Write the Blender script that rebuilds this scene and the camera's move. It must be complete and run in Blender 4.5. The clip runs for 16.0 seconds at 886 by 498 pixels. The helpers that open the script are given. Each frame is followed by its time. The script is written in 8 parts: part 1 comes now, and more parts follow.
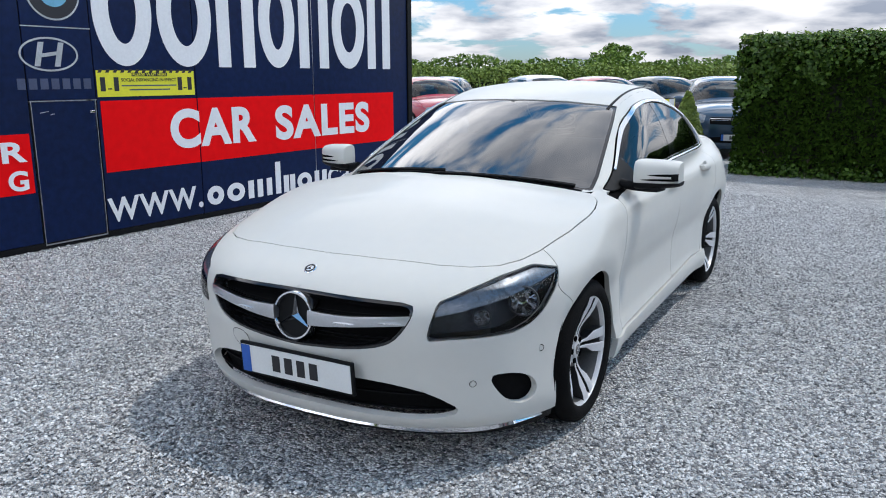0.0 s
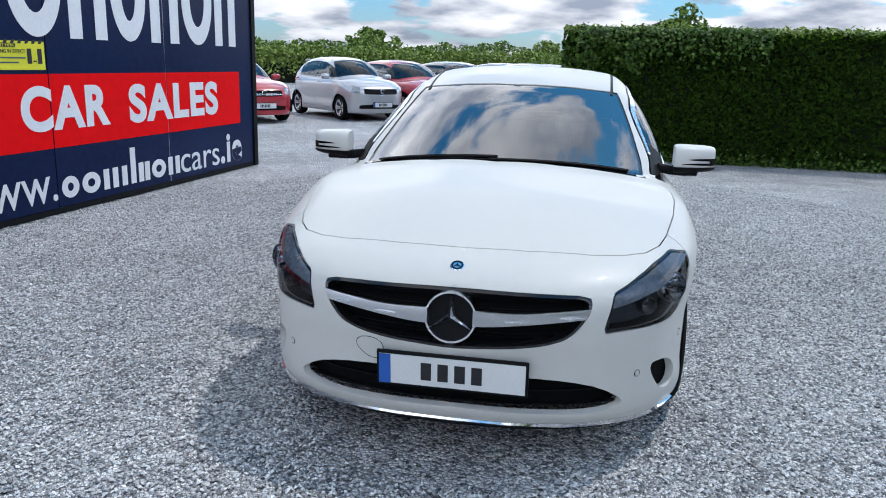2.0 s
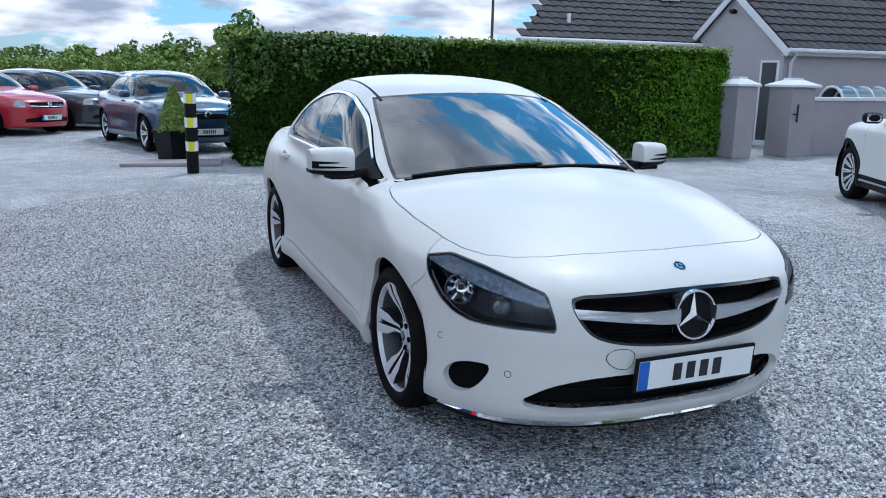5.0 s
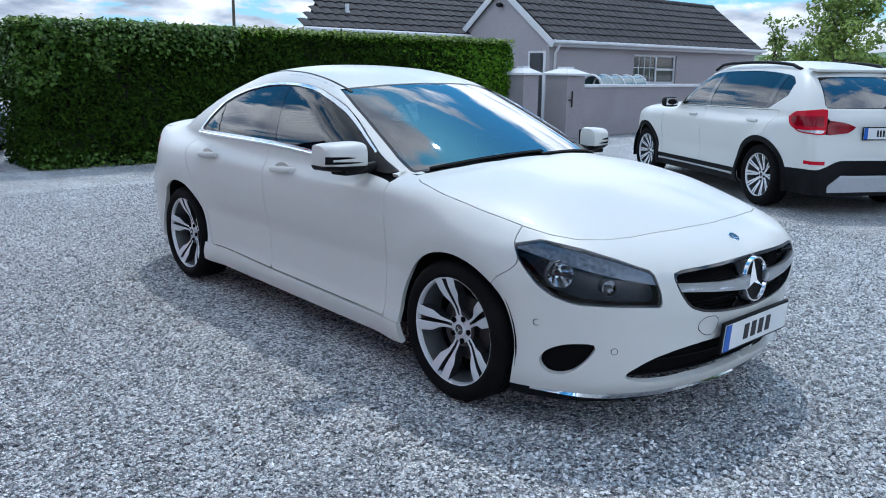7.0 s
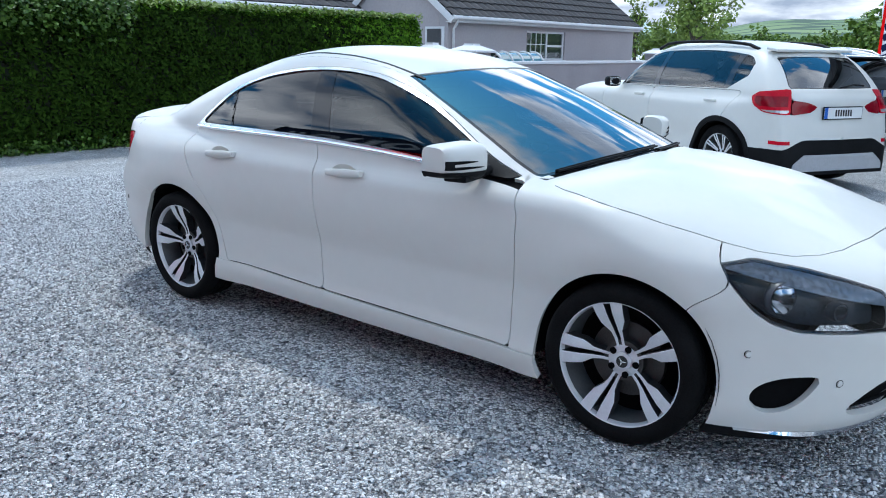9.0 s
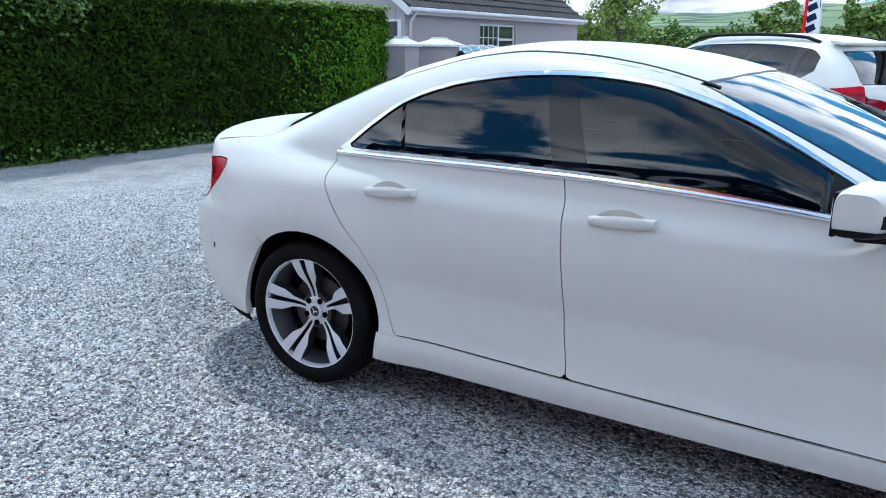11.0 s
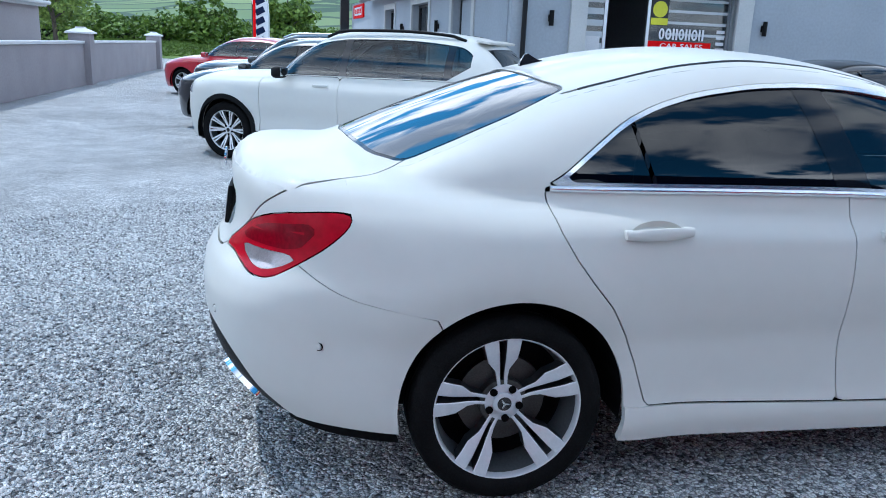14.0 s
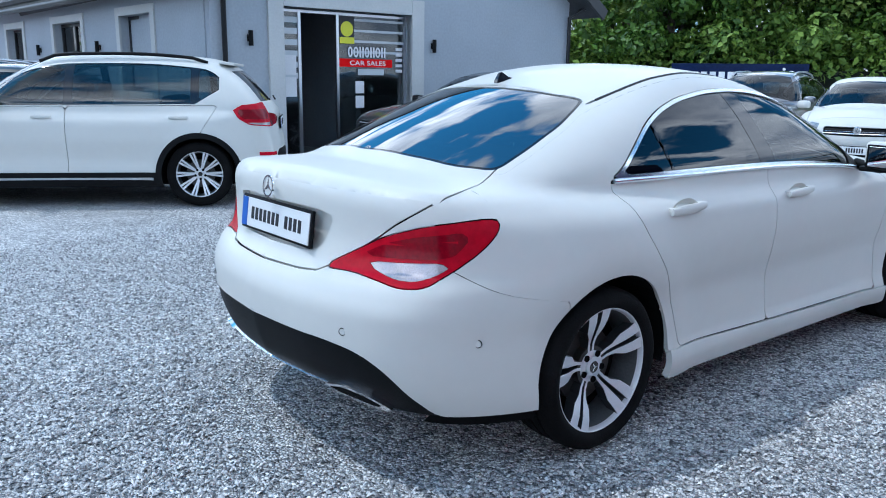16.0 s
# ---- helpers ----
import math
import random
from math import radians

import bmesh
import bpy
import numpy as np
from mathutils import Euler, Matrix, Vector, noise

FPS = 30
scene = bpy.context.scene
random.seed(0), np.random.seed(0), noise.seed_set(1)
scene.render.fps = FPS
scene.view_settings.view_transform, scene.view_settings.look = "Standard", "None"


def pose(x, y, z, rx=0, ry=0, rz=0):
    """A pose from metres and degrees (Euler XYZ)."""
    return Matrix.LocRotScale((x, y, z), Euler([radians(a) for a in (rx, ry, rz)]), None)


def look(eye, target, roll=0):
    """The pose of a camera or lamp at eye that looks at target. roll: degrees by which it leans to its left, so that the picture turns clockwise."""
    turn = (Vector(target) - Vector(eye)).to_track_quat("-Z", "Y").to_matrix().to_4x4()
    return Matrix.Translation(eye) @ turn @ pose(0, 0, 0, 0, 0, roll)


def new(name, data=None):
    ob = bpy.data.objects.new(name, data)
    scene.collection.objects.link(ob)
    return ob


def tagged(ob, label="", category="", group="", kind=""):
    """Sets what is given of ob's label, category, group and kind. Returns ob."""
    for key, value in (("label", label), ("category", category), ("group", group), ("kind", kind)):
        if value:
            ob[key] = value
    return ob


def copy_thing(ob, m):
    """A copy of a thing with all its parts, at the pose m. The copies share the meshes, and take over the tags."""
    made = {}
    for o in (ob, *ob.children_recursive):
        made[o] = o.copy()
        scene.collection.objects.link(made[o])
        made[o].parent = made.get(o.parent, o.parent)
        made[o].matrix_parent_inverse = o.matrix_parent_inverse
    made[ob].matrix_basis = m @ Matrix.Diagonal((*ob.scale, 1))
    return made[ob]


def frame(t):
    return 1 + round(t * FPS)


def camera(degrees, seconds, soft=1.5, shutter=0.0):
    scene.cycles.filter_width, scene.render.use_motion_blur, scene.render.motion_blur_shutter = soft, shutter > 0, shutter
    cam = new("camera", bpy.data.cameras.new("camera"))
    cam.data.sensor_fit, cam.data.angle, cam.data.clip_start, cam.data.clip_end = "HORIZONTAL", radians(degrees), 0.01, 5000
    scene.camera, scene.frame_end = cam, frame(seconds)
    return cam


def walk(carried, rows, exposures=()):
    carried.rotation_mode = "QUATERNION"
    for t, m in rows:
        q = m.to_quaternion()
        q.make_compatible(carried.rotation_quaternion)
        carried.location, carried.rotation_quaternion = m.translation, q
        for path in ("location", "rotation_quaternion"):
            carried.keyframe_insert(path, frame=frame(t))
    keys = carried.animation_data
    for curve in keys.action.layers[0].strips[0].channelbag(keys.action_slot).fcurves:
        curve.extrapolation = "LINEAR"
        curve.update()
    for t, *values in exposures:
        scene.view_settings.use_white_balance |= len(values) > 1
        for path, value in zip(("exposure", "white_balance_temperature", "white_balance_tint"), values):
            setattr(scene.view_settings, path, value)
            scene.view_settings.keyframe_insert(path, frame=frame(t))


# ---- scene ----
cam = camera(59.1, 16.0, 1.0)
METRES, EYE, TILT, LEAN, TURN = 12.61, 1.463, 0.0, 0.0, 0.0
ROWS = [
    (0.0, 0.0, 0.0, 0.0, -0.02, -12.46, 0.09),
    (0.5, -0.0273, 0.0072, -0.0003, -3.85, -12.73, -0.38),
    (1.0, -0.0545, 0.014, -0.0013, -8.19, -13.07, -0.91),
    (1.5, -0.0838, 0.0202, -0.0018, -12.99, -13.35, -1.34),
    (2.0, -0.1122, 0.0306, -0.0014, -18.19, -13.47, -1.54),
    (2.5, -0.1422, 0.0417, -0.0013, -23.61, -13.41, -1.64),
    (3.0, -0.1705, 0.0563, -0.002, -29.15, -13.28, -1.8),
    (3.5, -0.196, 0.0748, -0.0024, -34.7, -13.11, -1.95),
    (6.0, -0.2938, 0.1951, -0.0049, -61.98, -12.18, -0.31),
    (6.5, -0.3055, 0.2167, -0.0053, -66.65, -12.29, -0.32),
    (7.0, -0.3096, 0.2386, -0.0055, -70.63, -12.74, -0.66),
    (7.5, -0.3073, 0.2576, -0.0054, -73.92, -13.44, -1.03),
    (8.0, -0.305, 0.2832, -0.0043, -76.7, -13.94, -1.25),
    (10.5, -0.231, 0.4238, -0.0032, -86.53, -14.6, -0.26),
    (11.0, -0.2106, 0.4548, -0.0038, -88.34, -14.72, -0.64),
    (11.5, -0.189, 0.4864, -0.0046, -91.07, -14.73, -1.15),
    (12.0, -0.1679, 0.5201, -0.006, -95.68, -14.79, -1.81),
    (12.5, -0.1482, 0.5528, -0.0056, -102.36, -14.94, -2.33),
    (13.0, -0.1268, 0.5824, -0.0054, -110.84, -14.99, -2.66),
    (13.5, -0.1077, 0.6096, -0.0052, -120.34, -14.88, -2.73),
    (14.0, -0.089, 0.6342, -0.0055, -129.61, -14.45, -2.37),
    (14.5, -0.0695, 0.658, -0.0045, -137.85, -13.84, -1.95),
    (15.0, -0.0493, 0.6843, -0.0053, -145.01, -13.34, -1.29),
    (15.5, -0.0247, 0.7058, -0.0071, -151.55, -12.78, -0.87),
    (16.0, -0.0016, 0.7247, -0.008, -157.96, -12.44, -0.77),
]
walk(cam, [(t, pose(0, 0, EYE, TILT, LEAN, TURN) @ pose(METRES * x, METRES * y, METRES * z, 90 + pitch, roll, yaw)) for t, x, y, z, yaw, pitch, roll in ROWS],
     [(0.0, -0.25, 6500, 12), (5.0, -0.19, 5850, 10), (8.0, -0.08, 5850, 8), (10.5, 0.22, 5900, 7), (16.0, -0.03, 5550, 7)])

# ---- sky and sun ----
SUN_TO = Vector((0.51, 0.15, 1.0)).normalized()
sun = new("sun", bpy.data.lights.new("sun", "SUN"))
sun.data.energy, sun.data.angle, sun.data.color = 2.05, radians(0.6), (1.0, 0.96, 0.9)
sun.matrix_world = look(SUN_TO * 50, (0, 0, 0))
world = bpy.data.worlds.new("sky")
scene.world = world
world.use_nodes = True


def build_sky():
    n, l = world.node_tree.nodes, world.node_tree.links
    n.clear()
    out, bg = n.new("ShaderNodeOutputWorld"), n.new("ShaderNodeBackground")
    sky = n.new("ShaderNodeTexSky")
    sky.sky_type, sky.sun_disc = "NISHITA", False
    sky.sun_elevation = math.asin(SUN_TO.z)
    sky.sun_rotation = math.atan2(SUN_TO.x, SUN_TO.y)
    sky.air_density, sky.dust_density, sky.ozone_density = 1.0, 0.4, 4.0
    co = n.new("ShaderNodeTexCoord")
    sep = n.new("ShaderNodeSeparateXYZ")
    l.new(co.outputs["Generated"], sep.inputs[0])
    # clouds on a plane overhead: direction / (height + 0.12)
    add = n.new("ShaderNodeMath"); add.operation = "ADD"; add.inputs[1].default_value = 0.22
    mx = n.new("ShaderNodeMath"); mx.operation = "MAXIMUM"; mx.inputs[1].default_value = 0.0
    l.new(sep.outputs["Z"], mx.inputs[0]); l.new(mx.outputs[0], add.inputs[0])
    div = n.new("ShaderNodeVectorMath"); div.operation = "DIVIDE"
    comb = n.new("ShaderNodeCombineXYZ")
    for i in range(3):
        l.new(add.outputs[0], comb.inputs[i])
    l.new(co.outputs["Generated"], div.inputs[0]); l.new(comb.outputs[0], div.inputs[1])
    noi = n.new("ShaderNodeTexNoise")
    noi.inputs["Scale"].default_value, noi.inputs["Detail"].default_value = 2.3, 6
    noi.inputs["Roughness"].default_value, noi.inputs["Distortion"].default_value = 0.55, 0.25
    l.new(div.outputs[0], noi.inputs["Vector"])
    cover = n.new("ShaderNodeMapRange")
    cover.inputs["From Min"].default_value, cover.inputs["From Max"].default_value = 0.475, 0.56
    cover.interpolation_type = "SMOOTHSTEP"
    low = n.new("ShaderNodeMapRange")
    low.inputs["From Min"].default_value, low.inputs["From Max"].default_value = 0.05, 0.45
    low.inputs["To Min"].default_value, low.inputs["To Max"].default_value = 0.095, 0.03
    l.new(sep.outputs["Z"], low.inputs["Value"])
    thick = n.new("ShaderNodeMath"); thick.operation = "ADD"
    l.new(noi.outputs["Fac"], thick.inputs[0]); l.new(low.outputs["Result"], thick.inputs[1])
    l.new(thick.outputs[0], cover.inputs["Value"])
    noi2 = n.new("ShaderNodeTexNoise")
    noi2.inputs["Scale"].default_value, noi2.inputs["Detail"].default_value = 3.1, 6
    l.new(div.outputs[0], noi2.inputs["Vector"])
    tone = n.new("ShaderNodeValToRGB")
    tone.color_ramp.elements[0].position, tone.color_ramp.elements[0].color = 0.35, (3.2, 3.7, 4.6, 1)
    tone.color_ramp.elements[1].position, tone.color_ramp.elements[1].color = 0.62, (9.5, 9.7, 10.0, 1)
    l.new(noi2.outputs["Fac"], tone.inputs["Fac"])
    # a bright cloud band at mid height, added to light upright sides; dimmer overhead
    grade = n.new("ShaderNodeValToRGB")
    g = grade.color_ramp.elements
    g[0].position, g[0].color = 0.0, (0.42, 0.42, 0.43, 1)
    g[1].position, g[1].color = 1.0, (0.42, 0.42, 0.43, 1)
    for at, k in ((0.10, 0.60), (0.25, 1.30), (0.45, 1.35), (0.70, 0.80)):
        g.new(at).color = (k, k, k, 1)
    l.new(sep.outputs["Z"], grade.inputs["Fac"])
    lit = n.new("ShaderNodeVectorMath"); lit.operation = "SCALE"
    l.new(tone.outputs["Color"], lit.inputs[0]); l.new(grade.outputs["Color"], lit.inputs["Scale"])
    mix = n.new("ShaderNodeMix"); mix.data_type = "RGBA"
    l.new(cover.outputs["Result"], mix.inputs["Factor"])
    deep = n.new("ShaderNodeMix"); deep.data_type = "RGBA"
    deep.inputs["A"].default_value, deep.inputs["B"].default_value = (0.34, 0.44, 0.55, 1), (0.28, 0.78, 0.88, 1)
    rise = n.new("ShaderNodeMapRange")
    rise.inputs["From Min"].default_value, rise.inputs["From Max"].default_value = 0.02, 0.35
    l.new(sep.outputs["Z"], rise.inputs["Value"]); l.new(rise.outputs["Result"], deep.inputs["Factor"])
    blue = n.new("ShaderNodeVectorMath"); blue.operation = "MULTIPLY"
    l.new(sky.outputs["Color"], blue.inputs[0]); l.new(deep.outputs["Result"], blue.inputs[1])
    l.new(blue.outputs["Vector"], mix.inputs["A"]); l.new(lit.outputs["Vector"], mix.inputs["B"])
    l.new(mix.outputs["Result"], bg.inputs["Color"])
    bg.inputs["Strength"].default_value = 0.25
    l.new(bg.outputs[0], out.inputs["Surface"])


build_sky()

# ---- materials ----
MATS = {}


def material(name, color, rough=0.5, metal=0.0, var=0.12, scale=6.0, bump=0.0, bump_scale=40.0, coat=0.0, spec=0.5, dark=None, emit=0.0, island=0.0, rand=0.0):
    """A principled surface whose colour varies at two scales, with fine relief."""
    if name in MATS:
        return MATS[name]
    m = bpy.data.materials.new(name)
    MATS[name] = m
    m.use_nodes = True
    n, l = m.node_tree.nodes, m.node_tree.links
    p = n["Principled BSDF"]
    p.inputs["Roughness"].default_value, p.inputs["Metallic"].default_value = rough, metal
    p.inputs["Coat Weight"].default_value, p.inputs["Coat Roughness"].default_value = coat, 0.03
    p.inputs["Specular IOR Level"].default_value = spec
    co = n.new("ShaderNodeTexCoord")
    c0 = tuple(color) + (1,)
    c1 = tuple(dark) + (1,) if dark else tuple(c * (1 - var * 2) for c in color) + (1,)
    if var > 0 or dark:
        big, fine = n.new("ShaderNodeTexNoise"), n.new("ShaderNodeTexNoise")
        big.inputs["Scale"].default_value, big.inputs["Detail"].default_value = scale * 0.25, 4
        fine.inputs["Scale"].default_value, fine.inputs["Detail"].default_value = scale * 6, 6
        for t in (big, fine):
            l.new(co.outputs["Object"], t.inputs["Vector"])
        mean = n.new("ShaderNodeMath"); mean.operation = "MULTIPLY_ADD"
        mean.inputs[1].default_value = 0.5
        half = n.new("ShaderNodeMath"); half.operation = "MULTIPLY"; half.inputs[1].default_value = 0.5
        l.new(fine.outputs["Fac"], half.inputs[0])
        l.new(big.outputs["Fac"], mean.inputs[0]); l.new(half.outputs[0], mean.inputs[2])
        rng = n.new("ShaderNodeMapRange")
        rng.inputs["From Min"].default_value, rng.inputs["From Max"].default_value = 0.36, 0.62
        l.new(mean.outputs[0], rng.inputs["Value"])
        fac = rng.outputs["Result"]
        if island or rand:
            src = n.new("ShaderNodeNewGeometry").outputs["Random Per Island"] if island else n.new("ShaderNodeObjectInfo").outputs["Random"]
            mul = n.new("ShaderNodeMath"); mul.operation = "MULTIPLY_ADD"; mul.inputs[1].default_value = island or rand
            keep = n.new("ShaderNodeMath"); keep.operation = "MULTIPLY"; keep.inputs[1].default_value = 1 - (island or rand)
            l.new(fac, keep.inputs[0]); l.new(src, mul.inputs[0]); l.new(keep.outputs[0], mul.inputs[2])
            fac = mul.outputs[0]
        mix = n.new("ShaderNodeMix"); mix.data_type = "RGBA"
        mix.inputs["A"].default_value, mix.inputs["B"].default_value = c1, c0
        l.new(fac, mix.inputs["Factor"]); l.new(mix.outputs["Result"], p.inputs["Base Color"])
    else:
        p.inputs["Base Color"].default_value = c0
    if bump:
        b, t = n.new("ShaderNodeBump"), n.new("ShaderNodeTexNoise")
        t.inputs["Scale"].default_value, t.inputs["Detail"].default_value = bump_scale, 5
        l.new(co.outputs["Object"], t.inputs["Vector"])
        b.inputs["Strength"].default_value, b.inputs["Distance"].default_value = bump, 0.02
        l.new(t.outputs["Fac"], b.inputs["Height"]); l.new(b.outputs["Normal"], p.inputs["Normal"])
    if emit:
        p.inputs["Emission Color"].default_value, p.inputs["Emission Strength"].default_value = c0, emit
    return m


def glass_material(name, tint=(0.6, 0.7, 0.72), gloss=0.22, ior=1.52):
    """A thin tinted pane: see-through, with a mirror-like film that grows towards grazing angles."""
    if name in MATS:
        return MATS[name]
    m = bpy.data.materials.new(name)
    MATS[name] = m
    m.use_nodes = True
    n, l = m.node_tree.nodes, m.node_tree.links
    n.clear()
    out, mix = n.new("ShaderNodeOutputMaterial"), n.new("ShaderNodeMixShader")
    clear, shine, lw = n.new("ShaderNodeBsdfTransparent"), n.new("ShaderNodeBsdfGlossy"), n.new("ShaderNodeFresnel")
    lw.inputs["IOR"].default_value = ior
    clear.inputs["Color"].default_value = tint + (1,)
    shine.inputs["Roughness"].default_value = 0.01
    ad = n.new("ShaderNodeMath"); ad.operation = "MULTIPLY_ADD"; ad.inputs[1].default_value = 1.0; ad.inputs[2].default_value = gloss; ad.use_clamp = True
    l.new(lw.outputs[0], ad.inputs[0]); l.new(ad.outputs[0], mix.inputs["Fac"])
    l.new(clear.outputs[0], mix.inputs[1]); l.new(shine.outputs[0], mix.inputs[2]); l.new(mix.outputs[0], out.inputs["Surface"])
    return m


WHITE = material("white_car_paint", (0.66, 0.655, 0.615), 0.4, 0, 0.012, 3, 0, coat=0.22, spec=0.2)
BLACK_GLOSS = material("black_gloss", (0.012, 0.012, 0.014), 0.12, 0, 0.1, 8, coat=0.5)
BLACK_TRIM = material("black_plastic", (0.008, 0.0085, 0.0095), 0.5, 0, 0.15, 30, 0.1, 300, spec=0.12)
DARK_IN = material("dark_liner", (0.005, 0.005, 0.0055), 0.9, 0, 0.2, 10, spec=0.1)
CHROME = material("chrome", (0.82, 0.83, 0.85), 0.1, 1, 0.02, 10)
SATIN = material("satin_silver", (0.62, 0.64, 0.67), 0.28, 1, 0.05, 20)
RUBBER = material("tyre_rubber", (0.009, 0.009, 0.0095), 0.75, 0, 0.3, 30, 0.2, 150, spec=0.08)
ALLOY = material("machined_alloy", (0.74, 0.75, 0.77), 0.38, 0.3, 0.05, 20)
ALLOY_DARK = material("dark_alloy", (0.03, 0.031, 0.034), 0.4, 0.3, 0.1, 20)
GLASS = glass_material("tinted_glass", (0.14, 0.20, 0.23), 0.25)
GLASS_PARKED = glass_material("parked_glass", (0.30, 0.40, 0.42), 0.05, 1.45)
GLASS_SIDE = glass_material("side_glass", (0.20, 0.28, 0.30), 0.02)
GLASS_DARK = glass_material("privacy_glass", (0.03, 0.036, 0.04), 0.02)
GLASS_REAR = glass_material("rear_glass", (0.05, 0.07, 0.085), 0.30)
BRIGHT = material("bright_trim", (0.80, 0.83, 0.87), 0.2, 0.95, 0.03, 20)
PILLAR = material("gloss_pillar", (0.006, 0.007, 0.009), 0.06, 0, 0.05, 10, spec=0.4)
ALLOY_GREY = material("grey_alloy", (0.13, 0.135, 0.14), 0.42, 0.4, 0.15, 20)
LENS = glass_material("lamp_lens", (0.93, 0.95, 0.97), 0.0, 1.35)
PLATE_WHITE = material("plate_white", (0.78, 0.79, 0.78), 0.35, 0, 0.03, 20)
PLATE_BLUE = material("plate_blue", (0.02, 0.12, 0.5), 0.35, 0, 0.05, 20)
INK = material("dark_ink", (0.015, 0.015, 0.02), 0.5, 0, 0.1, 30)
SEAT = material("seat_fabric", (0.03, 0.031, 0.034), 0.8, 0, 0.25, 20, 0.2, 200)
MIRROR = material("silvered_glass", (0.9, 0.92, 0.93), 0.02, 1, 0)
RED_LENS = material("red_lens", (0.54, 0.003, 0.020), 0.25, 0, 0.14, 9, coat=0.1, spec=0.1)
RED_DEEP = material("deep_red_lens", (0.27, 0.001, 0.012), 0.15, 0, 0.25, 14, coat=0.15, spec=0.2)
CLEAR_LENS = material("clear_lens", (0.55, 0.50, 0.52), 0.15, 0.3, 0.2, 40, coat=1.0)
HOUSING = material("lamp_housing", (0.055, 0.066, 0.082), 0.4, 0.0, 0.35, 14)
LAMP_SILVER = material("lamp_silver", (0.26, 0.30, 0.36), 0.3, 0.2, 0.35, 10)

# ---- mesh helpers ----
def finish(bm, name, mat, parent=None, label="", smooth=None):
    """Link a bmesh as one mesh object. smooth: the sharpest angle, in degrees, that is shaded round."""
    me = bpy.data.meshes.new(name)
    bm.to_mesh(me)
    bm.free()
    mats = mat if isinstance(mat, (list, tuple)) else [mat]
    for m in mats:
        me.materials.append(m)
    if smooth:
        me.shade_smooth()
        me.set_sharp_from_angle(angle=radians(smooth))
    ob = new(name, me)
    if parent is not None:
        ob.parent = parent
    return tagged(ob, label)


def part(name, bm, mat, parent, label="", smooth=None):
    return finish(bm, name, mat, parent, label, smooth)


def thing(name, m, label, category, group="", kind=""):
    """The Empty at a thing's base."""
    ob = new(name)
    ob.matrix_world = m
    return tagged(ob, label, category, group, kind)


def box_into(bm, size, m=None, bevel=0.0):
    """A box of that size centred on m, with bevelled edges."""
    g = bmesh.ops.create_cube(bm, size=1, matrix=(m or Matrix()) @ Matrix.Diagonal((*size, 1)))
    if bevel:
        vs = set(g["verts"])
        bmesh.ops.bevel(bm, geom=[e for e in bm.edges if e.verts[0] in vs and e.verts[1] in vs], offset=bevel, segments=2, affect="EDGES", profile=0.6)


def box(size, m=None, bevel=0.0):
    bm = bmesh.new()
    box_into(bm, size, m, bevel)
    return bm


def span(p, q, z0, z1, thick, bevel=0.0):
    """An upright slab over the line p-q, its middle on the line."""
    d = Vector((q[0] - p[0], q[1] - p[1], 0))
    m = Matrix.Translation(((p[0] + q[0]) / 2, (p[1] + q[1]) / 2, (z0 + z1) / 2)) @ Matrix.Rotation(math.atan2(d.y, d.x), 4, "Z")
    return box((d.length, thick, z1 - z0), m, bevel)


def mesh_of(verts, faces):
    bm = bmesh.new()
    me = bpy.data.meshes.new("tmp")
    me.from_pydata([tuple(v) for v in verts], [], faces)
    bm.from_mesh(me)
    bpy.data.meshes.remove(me)
    return bm


def prism(outline, depth, m=None, bevel=0.0):
    """A flat outline in x, y, given thickness along z from 0 to depth."""
    bm = bmesh.new()
    vs = [bm.verts.new((x, y, 0)) for x, y in outline]
    f = bm.faces.new(vs)
    if f.normal.z > 0:
        f.normal_flip()
    up = bmesh.ops.extrude_face_region(bm, geom=[f])
    bmesh.ops.translate(bm, verts=[v for v in up["geom"] if isinstance(v, bmesh.types.BMVert)], vec=(0, 0, depth))
    if bevel:
        bmesh.ops.bevel(bm, geom=[e for e in bm.edges if abs(e.verts[0].co.z - depth) < 1e-6 and abs(e.verts[1].co.z - depth) < 1e-6], offset=bevel, segments=2, affect="EDGES")
    bmesh.ops.recalc_face_normals(bm, faces=bm.faces[:])
    if m is not None:
        bm.transform(m)
    return bm


def lathe(profile, steps=48, m=None, closed=False):
    """Turn (radius, height) pairs round z."""
    verts, faces, k = [], [], len(profile)
    for i in range(steps):
        a = 2 * math.pi * i / steps
        verts += [(r * math.cos(a), r * math.sin(a), h) for r, h in profile]
    for i in range(steps):
        j = (i + 1) % steps
        for q in range(k if closed else k - 1):
            w = (q + 1) % k
            faces.append((i * k + q, j * k + q, j * k + w, i * k + w))
    bm = mesh_of(verts, faces)
    bmesh.ops.remove_doubles(bm, verts=bm.verts[:], dist=1e-6)
    if m is not None:
        bm.transform(m)
    return bm


